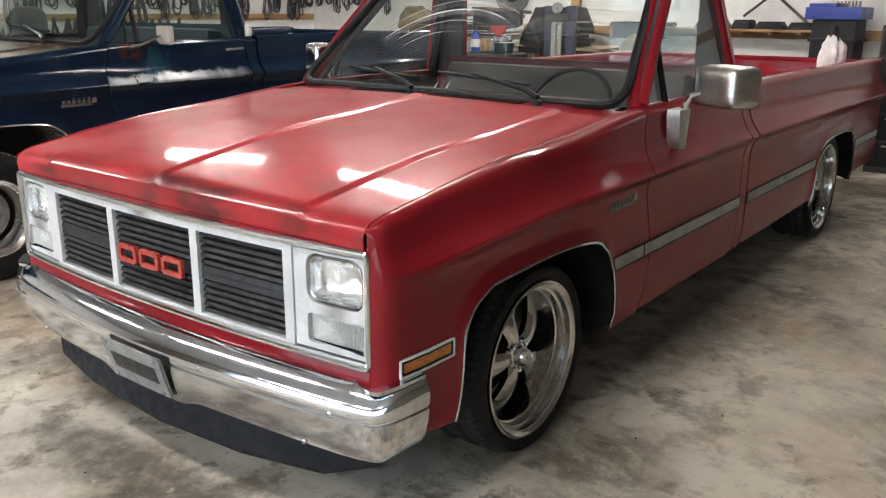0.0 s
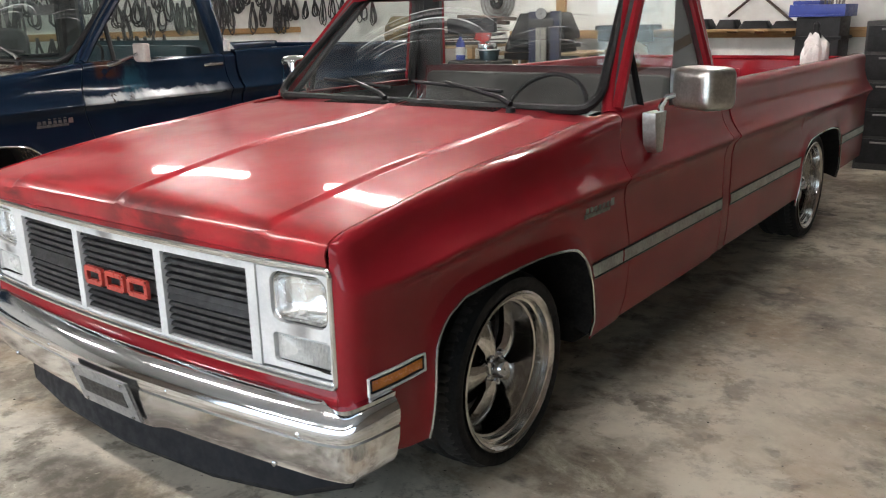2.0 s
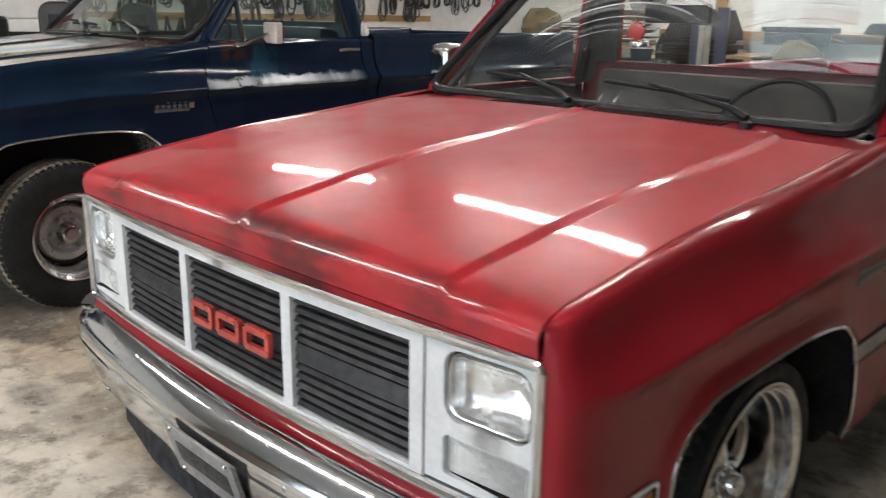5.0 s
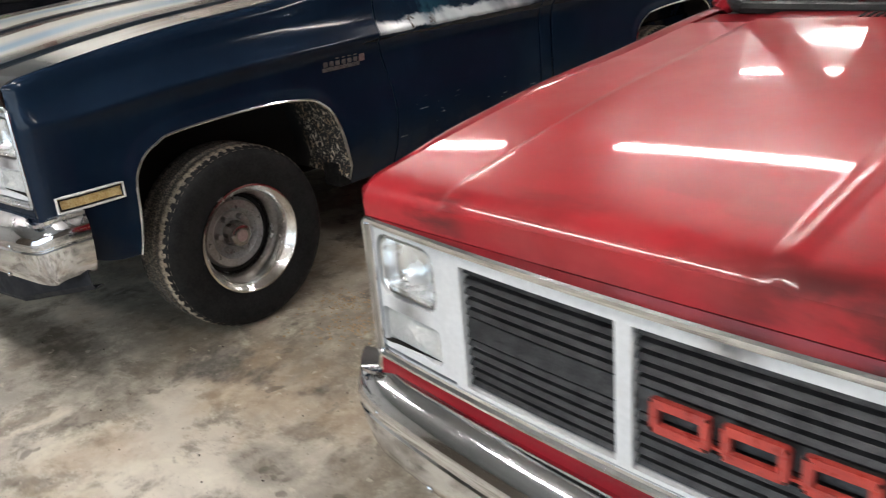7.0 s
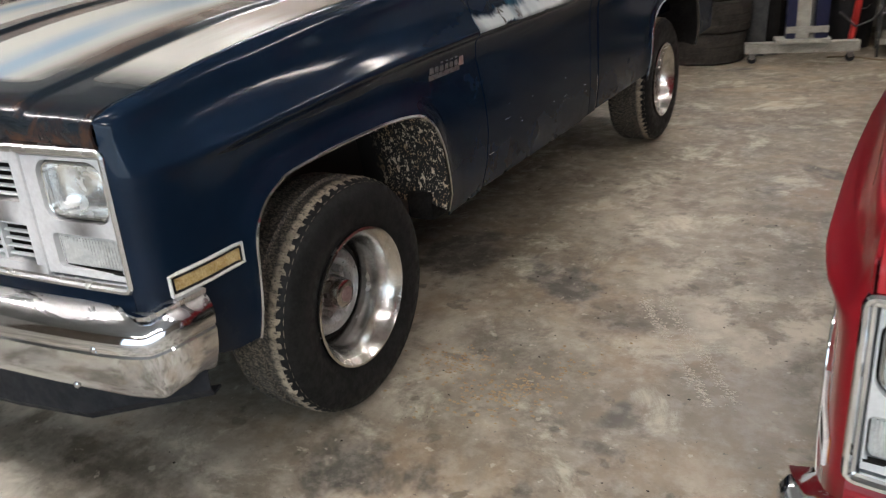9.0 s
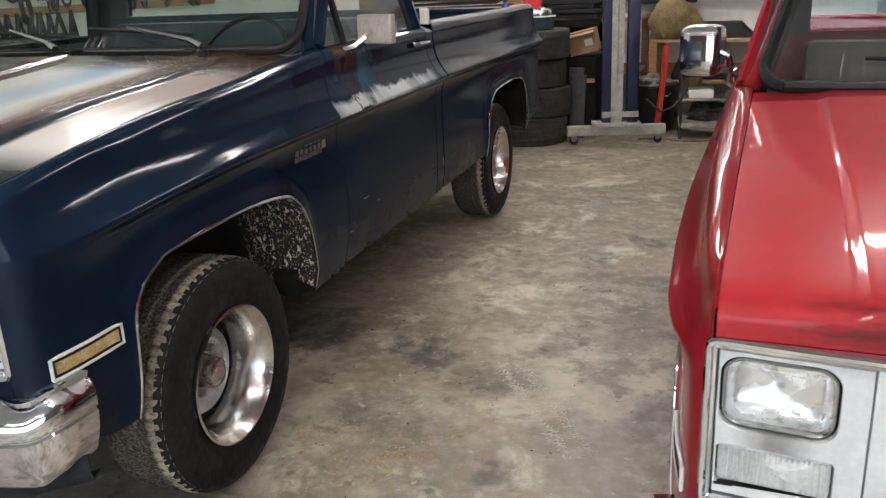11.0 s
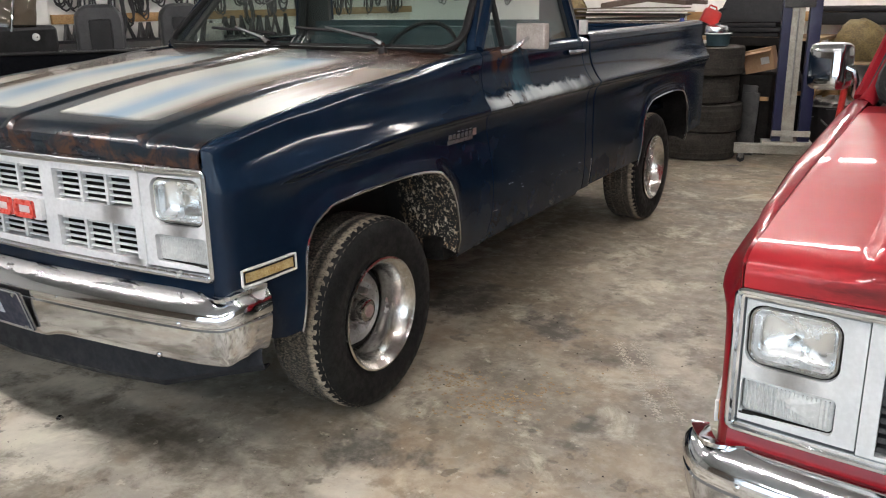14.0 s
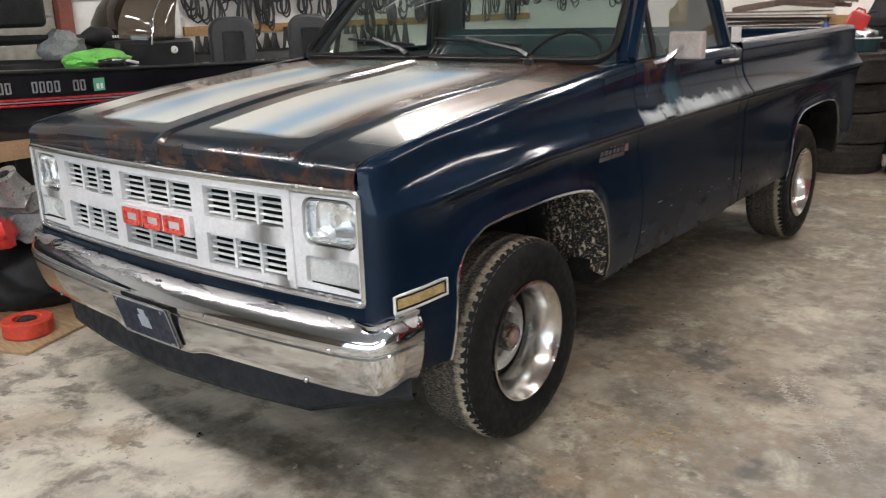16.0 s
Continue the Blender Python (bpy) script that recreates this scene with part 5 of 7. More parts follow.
        part("lamp_shadow_gap", box(hx0, hx1, bezel_y((hx0 + hx1) / 2), bezel_y((hx0 + hx1) / 2) + 0.012, 0.695, 0.699), M["void"], pod)
    # painted panel under the grille
    rows = [[(x, bezel_y(x) * 0.8 + dy, z) for x in [-0.868 + 0.056 * k for k in range(32)]] for dy, z in ((0.0, 0.662), (-0.010, 0.650), (-0.013, 0.60), (-0.013, 0.575), (-0.01, 0.555))]
    thick(part("front_panel", grid(rows), body, truck), 0.005, 0)
    # bumper, bolts, plate, air dam
    def prof(x):
        t = smooth(abs(x), 0.915, 0.976)
        dip = 0.018 * smooth(abs(x), 0.26, 0.17)
        up, lift = 0.032 * t, 0.022 * t
        keep = 1 - 0.85 * smooth(abs(x), 0.80, 0.92)
        return [(o * keep if o < -0.055 else o, z) for o, z in [(-0.085, 0.612 + up * 0.5), (-0.066, 0.622 + up * 0.5), (-0.046, 0.617 + up * 0.6), (-0.026, 0.604 + up * 0.8), (-0.010, 0.589 + up), (0.001, 0.573 + up), (0.005, 0.558 + up * 0.8), (0.003, 0.543 + up * 0.5), (-0.002, 0.539 + up * 0.5), (-0.002, 0.534 + up * 0.5),
                (0.002, 0.529 + up * 0.5), (-0.002, 0.50 + lift * 0.5), (-0.012, 0.455 + lift * 0.8), (-0.022, 0.425 + lift - dip), (-0.030, 0.415 + lift - dip), (-0.042, 0.413 + lift - dip)]]
    path = []
    bp = rounder(bumper_path(red), 4)
    for a, b in zip(bp, bp[1:]):
        n = max(int(math.hypot(b[0] - a[0], b[1] - a[1]) / 0.035), 1)
        path += [(a[0] + (b[0] - a[0]) * k / n, a[1] + (b[1] - a[1]) * k / n) for k in range(n)]
    path.append(bp[-1])
    bump = thick(part("front_bumper", grid(sweep_plan(path, prof)), M["chrome"] if red else M["scuffed"], truck, "bright chrome front bumper" if red else "chrome front bumper, scuffed along its ledge", 30), 0.004, 0)
    for x, y, z in ((0.31, -0.133, 0.556), (-0.32, -0.133, 0.556), (0.79, -0.086, 0.545), (-0.82, -0.081, 0.556), (0.36, -0.110, 0.447), (-0.28, -0.114, 0.452), (0.68, -0.077, 0.425), (-0.68, -0.077, 0.425)):
        part("bumper_bolt", lathe([(0.006, 0.010), (-0.001, 0.0095), (-0.004, 0.006), (-0.005, 0.001)], 12, "y", (x, y, z)), M["chrome"], bump)
    pl = pose(0.008, -0.152, 0.492, 15, 0, 0)
    pb = part("plate_bracket", moved(box(-0.158, 0.158, 0.0035, 0.007, -0.078, 0.062, 0.0), pl), M["steel"], truck)
    plate = part("licence_plate", moved(box(-0.152, 0.152, -0.001, 0.003, -0.080, 0.064, 0.0), pl), M["plate_metal"] if red else M["plate_blue"], pb, "bare metal plate, scratched" if red else "dark blue plate with a pale plain shape")
    if red:
        part("plate_band", moved(box(-0.115, 0.115, -0.003, -0.001, -0.036, 0.020), pl), M["slat_black"], plate)
    else:
        part("plate_rim", moved(ring_sweep(rounded(-0.152, 0.152, -0.080, 0.064, 0.008, 3), [(0, 0), (0, 0.003), (0.005, 0.003), (0.005, 0)], lambda q: 0.0), pl), M["plate_metal"], plate)
        for a, b, c, d in ((-0.030, 0.026, -0.034, 0.010), (-0.016, 0.018, 0.011, 0.036)):
            part("plate_shape", moved(box(a, b, -0.003, -0.001, c, d), pl), M["pale_print"], plate)
    for x in (-0.125, 0.125):
        for z in (-0.068, 0.052):
            part("plate_screw", moved(lathe([(0.0, 0.007), (-0.006, 0.006), (-0.008, 0.001)], 10, "y", (x, 0, z)), pl), M["chrome"], plate)
    dam = [(-0.68, 0.10), (-0.66, -0.035), (-0.40, -0.082), (0.0, -0.098), (0.40, -0.082), (0.70, -0.035), (0.84, 0.05)] if red else [(-0.95, 0.07), (-0.82, 0.02), (-0.65, -0.050), (-0.40, -0.082), (0.0, -0.098), (0.40, -0.082), (0.65, -0.050), (0.82, 0.02), (0.95, 0.07)]
    def damp(x):
        low = (-0.028 if red else -0.02) + lerp(abs(x), [(0.0, 0.305), (0.65, 0.325), (0.95, 0.395)])
        return [(-0.03, 0.45), (0.0, 0.44), (0.0, low + 0.02), (-0.012, low), (-0.05, low)]
    thick(part("air_dam", grid(sweep_plan(dam, damp)), M["dam"], truck, "matt dark grey air dam", 25), 0.006, 0)
    return truck


# ---- the shop ----
def wall(name, x0, x1, y0, y1, z0, z1, mat, label="", bevel=0.0):
    return tagged(finish(name, box(x0, x1, y0, y1, z0, z1, bevel), mat), label, kind="structure")


X0, X1, Y0, Y1, H = -7.4, 4.6, -5.6, 7.75, 3.35
tagged(finish("floor", grid([[(X0 - 0.2 + (X1 - X0 + 0.4) * i / 12, Y0 + (Y1 - Y0 + 0.2) * j / 12, 0.0) for i in range(13)] for j in range(13)]), M["concrete"]), "stained grey-brown concrete slab with the trucks' shade in its colour", kind="structure")
wall("ceiling", X0 - 0.2, X1 + 0.2, Y0 - 0.2, Y1 + 0.2, H, H + 0.15, M["ceiling"], "white metal ceiling")
wall("wall_north", X0 - 0.2, X1 + 0.2, Y1, Y1 + 0.15, 0, H, M["wall"], "white panelled back wall")
wall("wall_west", X0 - 0.2, X0, Y0, Y1, 0, H, M["wall"], "white side wall hung with cables")
# east and front walls are out of view, browned to keep truck reflections dark
wall("wall_east", X1, X1 + 0.2, Y0, Y1, 0, H, M["dim_wall"], "unseen side wall, dark brown to cut reflections")
wall("wall_south_left", X0 - 0.2, -4.0, Y0 - 0.2, Y0, 0, H, M["dim_wall"], "brown front wall beside the doorway")
wall("wall_south_right", 4.35, X1 + 0.2, Y0 - 0.2, Y0, 0, H, M["dim_wall"], "brown front wall beside the doorway")
wall("wall_south_lintel", -4.0, 4.35, Y0 - 0.2, Y0, 2.75, H, M["dim_wall"], "brown wall over the open doorway")
tagged(finish("ground", grid([[(-60 + 120 * i / 8, Y0 - 60 * j / 8, -0.03) for i in range(9)] for j in range(9)]), M["gravel"]), "pale gravel yard outside the door", kind="structure")
tagged(finish("backdrop", grid([[(-60 + 120 * i / 40, -30 - 4 * math.sin(i * 0.7), z * (5 + 2.5 * noise.noise(Vector((i * 0.37, 3.1, 0))))) for i in range(41)] for z in (0, 0.3, 0.6, 0.85, 1.0)]), M["leaf"]), "far line of green trees", kind="structure")


def tube_light(x0, x1, y):
    bm = box(x0 - 0.03, x1 + 0.03, y - 0.06, y + 0.06, H - 0.10, H - 0.05, 0.01)
    lamp = thing("ceiling_light", bm, M["ceiling"], "white strip light with lit tubes on the ceiling", "ceiling light", "strip lights")
    for d in (-0.035, 0.035):
        part("tube", tube([(x0, y + d, H - 0.125), (x1, y + d, H - 0.125)], 0.017, 10), M["tube_glow"], lamp)
    for x in (x0, x1):
        part("lamp_holder", box(x - 0.012, x + 0.012, y - 0.06, y + 0.06, H - 0.15, H - 0.10), M["plastic_white"], lamp)


# the two at y = -4.7 are unseen, added to light the fronts
for x0, x1, y in ((-3.1, -1.2, 3.44), (-5.9, -4.2, 3.44), (-0.4, 1.5, 3.44), (-3.8, -1.6, 6.95), (-5.9, -4.2, -1.2), (-3.1, -1.2, -1.2), (-0.4, 1.5, -1.2), (-3.1, -1.2, -4.7), (-0.4, 1.5, -4.7)):
    tube_light(x0, x1, y)


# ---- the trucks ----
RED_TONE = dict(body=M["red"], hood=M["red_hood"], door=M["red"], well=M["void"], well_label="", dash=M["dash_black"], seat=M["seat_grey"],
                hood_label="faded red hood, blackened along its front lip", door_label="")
BLUE_TONE = dict(body=M["blue"], hood=M["blue_hood"], door=M["blue_door"], well=M["splashed"], well_label="wheel well caked with pale dried mud", dash=M["dash_blue"], seat=M["dash_blue"],
                 hood_label="hood bleached to pale primer with rust streaks", door_label="navy door with a bleached white band and teal stains")
RED = Matrix.Translation((0, 0, -0.146))
BLUE = Matrix.Translation((-3.108, -0.259, 0)) @ Matrix.Rotation(0.045, 4, "Z")
red = pickup("pickup_truck", RED, "faded red lowered pickup truck with polished five-spoke wheels", RED_TONE, 5.42, 4.17, True)
for s in (1, -1):
    wheel(red, s * 0.805, 0.705, 0.320 + 0.146, s, "five_spoke", False)
    wheel(red, s * 0.810, 4.17, 0.335 + 0.146, s, "five_spoke", False, 0.335 / 0.320)
blue = pickup("pickup_truck", BLUE, "worn navy blue pickup truck with bleached hood and muddy tyres", BLUE_TONE, 4.66, 3.723, False)
for s in (1, -1):
    wheel(blue, s * 0.825, 0.685, 0.346, s, "rally", True)
    wheel(blue, s * 0.815, 3.723, 0.346, s, "rally", True)


# ---- back wall: girts, braces, shelves ----
for z0, z1 in ((0.40, 0.51), (1.14, 1.235), (2.1, 2.2)):
    wall("trim_girt", -3.6, X1, Y1 - 0.045, Y1 + 0.002, z0, z1, M["timber"], "yellow timber rail on the back wall", 0.004)
wall("trim_stud", -2.92, -2.80, Y1 - 0.09, Y1 - 0.045, 1.24, 2.9, M["timber"], "upright timber stud", 0.004)


def brace(a, b, w=0.028):
    a, b = Vector(a), Vector(b)
    return thing("wall_brace", tube([a, b], w, 4, flat=0.5), M["girder"], "brown steel diagonal brace on the wall", "brace", "wall braces")


brace((-0.62, Y1 - 0.06, 1.62), (-0.19, Y1 - 0.06, 1.27))
brace((-0.56, Y1 - 0.10, 1.60), (-0.86, Y1 - 0.10, 1.36))


def shelf_unit(x0, x1, y0, y1, heights, name="shelf_unit", label="rough timber shelf unit crowded with parts"):
    top = heights[-1]
    t = thing(name, box(x0, x1, y0, y1, top - 0.03, top, 0.004), M["plywood"], label, "shelf", "back wall shelves")
    for z in heights[:-1]:
        part("shelf_board", box(x0 + 0.02, x1 - 0.02, y0 + 0.02, y1, z - 0.028, z, 0.003), M["timber"], t)
    for x in (x0 + 0.04, x1 - 0.04):
        for y in (y0 + 0.04, y1 - 0.04):
            part("shelf_post", box(x - 0.035, x + 0.035, y - 0.03, y + 0.03, 0, top - 0.03, 0.003), M["timber"], t)
    return t


shelf_unit(-3.30, -2.02, 6.72, 7.55, (0.52, 1.02))
shelf_unit(-5.60, -3.36, 6.55, 7.55, (0.50, 1.10), "workbench", "cluttered rough timber workbench along the wall")
shelf_unit(-1.95, -0.95, 6.95, 7.6, (0.42, 0.80))


def black_tray(x, y, z, w, d, h, turn, slope=0.25):
    rows = []
    for f, zz in ((1.0, 0.0), (1.0, h * 0.25), (1 - slope * 0.5, h * 0.6), (1 - slope, h), (0.5, h * 1.02), (0.1, h * 1.02)):
        rows.append([(px * f, pz * f, zz) for px, pz in rounded(-w / 2, w / 2, -d / 2, d / 2, 0.03, 3)])
    bm = grid(rows, True)
    cap(bm, rows[-1])
    cap(bm, rows[0])
    t = thing("plastic_tray", moved(bm, pose(x, y, z, 0, 0, turn)), M["black"], "upturned black plastic truck part on a shelf", "truck part", "stored black parts")
    return t


for a in ((-2.66, 6.98, 1.158, 0.66, 0.42, 0.28, 4), (-3.1, 7.2, 1.02, 0.3, 0.3, 0.18, -6), (-2.5, 7.0, 0.52, 0.6, 0.4, 0.26, 8), (-2.95, 6.95, 0.52, 0.4, 0.35, 0.3, -5), (-1.45, 7.2, 0.80, 0.85, 0.3, 0.14, 2), (-1.5, 7.2, 0.42, 0.5, 0.35, 0.2, 3),
          (-0.52, 7.50, 1.235, 0.30, 0.2, 0.075, 3), (-0.80, 7.52, 1.235, 0.22, 0.2, 0.09, -5), (-0.22, 7.5, 1.235, 0.26, 0.2, 0.07, 4), (-1.12, 7.5, 1.235, 0.34, 0.2, 0.10, -3)):
    black_tray(*a)
for k, (x0, x1, y0) in enumerate(((-3.02, -2.40, 6.75), (-2.98, -2.33, 6.72), (-3.00, -2.44, 6.78))):
    thing("flat_panel", box(x0, x1, y0, y0 + 0.48, 1.022 + 0.045 * k, 1.062 + 0.045 * k, 0.012), M["black"], "flat black plastic panel stacked on the shelf", "panel", "stacked black panels")
wall("trim_shelf_edge", -3.02, -2.36, 6.69, 6.717, 0.945, 1.02, M["void"], "dark edge board of the shelf", 0.003)
# added sheet that turns the wall behind the shelf dark
wall("trim_shelf_back", -3.26, -2.30, 7.555, 7.575, 0.0, 0.985, M["void"], "dark sheet added over the wall behind the shelf", 0.003)
wall("trim_black_rail", -2.20, -1.56, 7.33, 7.378, 1.115, 1.233, M["black"], "long black plastic rail along the ledge", 0.012)
for k, (x, y, r) in enumerate(((-2.86, 6.86, 0.15), (-2.60, 6.84, 0.13), (-2.42, 6.88, 0.12))):
    thing("engine_part", moved(lump(r, r * 0.9, r * 1.1, 0.4, 2.8, 70 + k), pose(x, y, 0.52)), M["dark_steel"], "greasy dark engine part on the lower shelf", "engine part", "shelved engine parts")
for x in (-1.12, -0.80, -0.52, -0.22):
    wall("trim_bracket", x - 0.02, x + 0.02, 7.40, Y1 - 0.045, 1.19, 1.233, M["timber"], "timber bracket")
wall("trim_ledge", -2.0, 0.0, 7.38, Y1 - 0.05, 1.212, 1.234, M["timber"], "narrow timber ledge", 0.003)


def cardboard_box(x, y, z, w, d, h, rx, ry, rz):
    m = pose(x, y, z, rx, ry, rz)
    b = thing("cardboard_box", moved(box(-w / 2, w / 2, -d / 2, d / 2, 0, h, 0.003), m), M["card"], "open brown cardboard box tipped on the shelf", "box")
    part("flap", moved(box(-w / 2, w / 2, -d / 2 - 0.10, -d / 2, h - 0.004, h, 0.001), m @ pose(0, 0, 0, 8, 0, 0)), M["card"], b)
    part("printed_mark", moved(box(0.02, 0.09, -d / 2 - 0.002, -d / 2, h * 0.3, h * 0.6), m), M["plastic_white"], b)


wall("trim_crate", -2.62, -2.30, 6.22, 6.62, 0.0, 0.712, M["void"], "dark crate under the box", 0.01)
cardboard_box(-2.415, 6.34, 0.742, 0.25, 0.22, 0.20, 0, -13, 4)
wall("trim_crate_slat", -2.53, -2.31, 6.195, 6.218, 0.49, 0.525, M["timber"], "timber slat across the dark crate", 0.003)


# ---- tyres ----
def loose_tyre(m, r, w, label, group):
    half = [(w / 2 - 0.012, r), (w / 2 - 0.004, r * 0.965), (w / 2, r * 0.90), (w / 2 - 0.006, r * 0.70), (w / 2 - 0.014, r * 0.60), (w / 2 - 0.026, r * 0.62)]
    prof, prof2 = [(-u, v) for u, v in half[-2::-1]], half + [(0, r * 0.90), (-w / 2 + 0.026, r * 0.62), (-w / 2 + 0.014, r * 0.60)]
    t = thing("tyre", lathe(prof + prof2, 44, "z"), M["dusty_rubber"], label, "tyre", group)
    t.matrix_world = m
    part("tread", moved(tread_bm(r + 0.004, w - 0.02, 60, False), Matrix.Rotation(radians(90), 4, "Y")), M["dusty_rubber"], t)
    return t


for k, (dx, dy) in enumerate(((0.0, 0.0), (0.03, 0.02), (-0.02, 0.03), (0.02, -0.01))):
    loose_tyre(pose(-2.84 + dx, 5.94 + dy, 0.123 + k * 0.246, 0, 0, k * 40), 0.335, 0.244, "worn black truck tyre in a stack of four", "stacked tyres")
loose_tyre(pose(-2.56, 6.52, 0.30, 0, 78, 8), 0.30, 0.15, "narrow black tyre leaning upright", "leaning tyres").location.z = 0.305
for k in range(2):
    thing("body_panel", moved(box(-0.065, 0.065, -0.012, 0.012, 0, 0.62 - 0.06 * k, 0.008), pose(-2.49 + 0.035 * k, 6.17 - 0.045 * k, 0.004, -4, 2, 6)), M["dark_steel"], "narrow grey body panel leaning on the crate", "panel", "leaning panels")


def gas_can(m):
    rows = []
    for z, f in ((0, 0.96), (0.01, 1), (0.15, 1), (0.185, 0.9), (0.20, 0.6)):
        rows.append([(x * f, y * f, z) for x, y in rounded(-0.12, 0.12, -0.085, 0.085, 0.03)])
    bm = grid(rows, True)
    cap(bm, rows[-1])
    cap(bm, rows[0])
    c = thing("gas_can", moved(bm, m), M["plastic_red"], "red plastic fuel can lying on the tyre stack", "fuel can")
    part("spout", moved(tube([(0.06, 0, 0.19), (0.09, 0, 0.24), (0.14, 0, 0.27)], 0.018, 8), m), M["black"], c)
    part("handle", moved(tube([(-0.08, 0, 0.19), (-0.07, 0, 0.235), (0.02, 0, 0.235), (0.04, 0, 0.195)], 0.013, 8), m), M["plastic_red"], c)


gas_can(pose(-2.83, 5.97, 1.168, 0, 22, 25) @ Matrix.Scale(0.64, 4))
bk = thing("bucket", lathe([(0.0, 0.01), (0.0, 0.092), (0.10, 0.108), (0.104, 0.114), (0.092, 0.114), (0.09, 0.102), (0.01, 0.086), (0.01, 0.01)], 26, "z", (-2.72, 5.95, 0.982)), M["dash_blue"], "low faded blue plastic tub on the tyre stack", "tub")
part("rim", lathe([(0.100, 0.109), (0.108, 0.116), (0.100, 0.119)], 26, "z", (-2.72, 5.95, 0.982)), M["plastic_white"], bk)
bo = thing("oil_bottle", moved(lathe([(0, 0.005), (0, 0.052), (0.15, 0.054), (0.19, 0.040), (0.215, 0.018), (0.235, 0.017)], 20, "z"), pose(-3.03, 5.88, 0.984) @ Matrix.Diagonal((1.0, 0.62, 1.0, 1))), M["plastic_blue"], "blue plastic oil bottle on the tyre stack", "bottle")
part("bottle_cap", lathe([(0.235, 0.021), (0.268, 0.020), (0.270, 0.004)], 16, "z", (-3.03, 5.88, 0.984)), M["black"], bo)
part("bottle_label", moved(lathe([(0.05, 0.0548), (0.13, 0.0552)], 20, "z"), pose(-3.03, 5.88, 0.984) @ Matrix.Diagonal((1.0, 0.62, 1.0, 1))), M["plastic_white"], bo)
thing("air_cleaner", moved(lathe([(0, 0.10), (0.045, 0.10), (0.06, 0.09), (0.068, 0.03), (0.08, 0.02)], 28, "z"), pose(-2.74, 5.95, 1.092, 5, 6, 0)), M["dull_chrome"], "chrome air cleaner lid on the blue tub", "car part")


# ---- transmission lift on castors ----
def rolling_lift():
    along = pose(-2.06, 5.90, 0, 0, 0, 18.6)
    t = thing("rolling_lift", moved(box(-0.42, 0.42, -0.045, 0.045, 0.085, 0.165, 0.006), along), M["dirty_white"], "tall blue rolling lift on a white castor base", "lift")
    part("base_plate", moved(box(-0.20, 0.20, -0.10, 0.10, 0.166, 0.196, 0.004), along), M["dirty_white"], t)
    for x in (-0.36, 0.36):
        c = part("castor_fork", moved(box(x - 0.022, x + 0.022, -0.02, 0.02, 0.04, 0.085, 0.004), along), M["steel"], t)
        part("castor_wheel", moved(lathe([(-0.012, 0.01), (-0.012, 0.034), (0, 0.036), (0.012, 0.034), (0.012, 0.01)], 18, "y", (x, 0, 0.036)), along), M["black"], c)
    for x in (-0.125, 0.085):
        part("post", moved(box(x, x + 0.092, -0.05, 0.05, 0.196, 1.45, 0.004), along), M["lift_blue"], t)
    part("mast", moved(box(-0.055, 0.045, -0.055, -0.01, 0.196, 1.36, 0.004), along), M["dirty_white"], t, "chipped off-white mast")
    part("cross_piece", moved(box(-0.13, 0.18, -0.066, -0.056, 0.24, 0.29, 0.003), along), M["dirty_white"], t)
    part("head", moved(box(-0.12, 0.12, -0.07, 0.05, 1.30, 1.38, 0.01), along), M["dark_steel"], t)
    part("chain", moved(tube([(-0.005, -0.06, 1.40), (-0.005, -0.062, 0.5)], 0.006, 5), along), M["steel"], t)
    part("pulley", moved(lathe([(-0.02, 0.01), (-0.02, 0.05), (-0.008, 0.04), (0.008, 0.04), (0.02, 0.05), (0.02, 0.01)], 20, "y", (0, -0.06, 1.43)), along), M["steel"], t)


rolling_lift()
b = thing("spray_bottle", lathe([(0, 0.005), (0, 0.05), (0.18, 0.05), (0.23, 0.018), (0.25, 0.016)], 20, "z"), M["plastic_white"], "white plastic bottle standing on the floor", "bottle")
b.matrix_world = pose(-2.34, 6.36, 0) @ Matrix.Diagonal((0.8, 0.8, 0.8, 1))
part("bottle_cap", lathe([(0.25, 0.02), (0.29, 0.02), (0.295, 0.005)], 14, "z"), M["plastic_red"], b)
part("bottle_label", lathe([(0.05, 0.0508), (0.14, 0.0508)], 20, "z"), M["post_red"], b)
part_bar = thing("bumper_bar", box(-2.22, -1.56, 7.30, 7.60, 1.236, 1.29, 0.02), M["black"], "long black plastic bumper part on the ledge", "truck part")
hose = [Vector((-1.86, 6.26, 0.34)), Vector((-1.72, 6.18, 0.24)), Vector((-1.6, 6.15, 0.30)), Vector((-1.5, 6.2, 0.44))]
thing("air_hose", tube(hose, 0.010, 6), M["cable"], "black air hose draped off the lift", "hose")


def bucket(x, y, r, h, mat, label):
    b = thing("bucket", lathe([(0.0, 0.01), (0.0, r * 0.85), (h, r), (h + 0.004, r + 0.008), (h - 0.01, r + 0.008), (h - 0.012, r - 0.006), (0.01, r * 0.8), (0.01, 0.01)], 26, "z", (x, y, 0)), mat, label, "bucket")
    part("handle", tube([(x - r, y, h - 0.02), (x - r * 0.7, y - r * 0.8, h - 0.09), (x + r * 0.7, y - r * 0.8, h - 0.09), (x + r, y, h - 0.02)], 0.004, 5), M["steel"], b)


bucket(-2.40, 6.62, 0.13, 0.34, M["plastic_white"], "white plastic bucket with faded print")
bucket(-1.86, 6.72, 0.22, 0.42, M["black"], "black rubber tub full of scrap")
thing("scrap", moved(lump(0.17, 0.17, 0.09, 0.5, 3, 5), pose(-1.86, 6.72, 0.36)), M["steel"], "grey scrap metal heaped in the tub", "scrap")
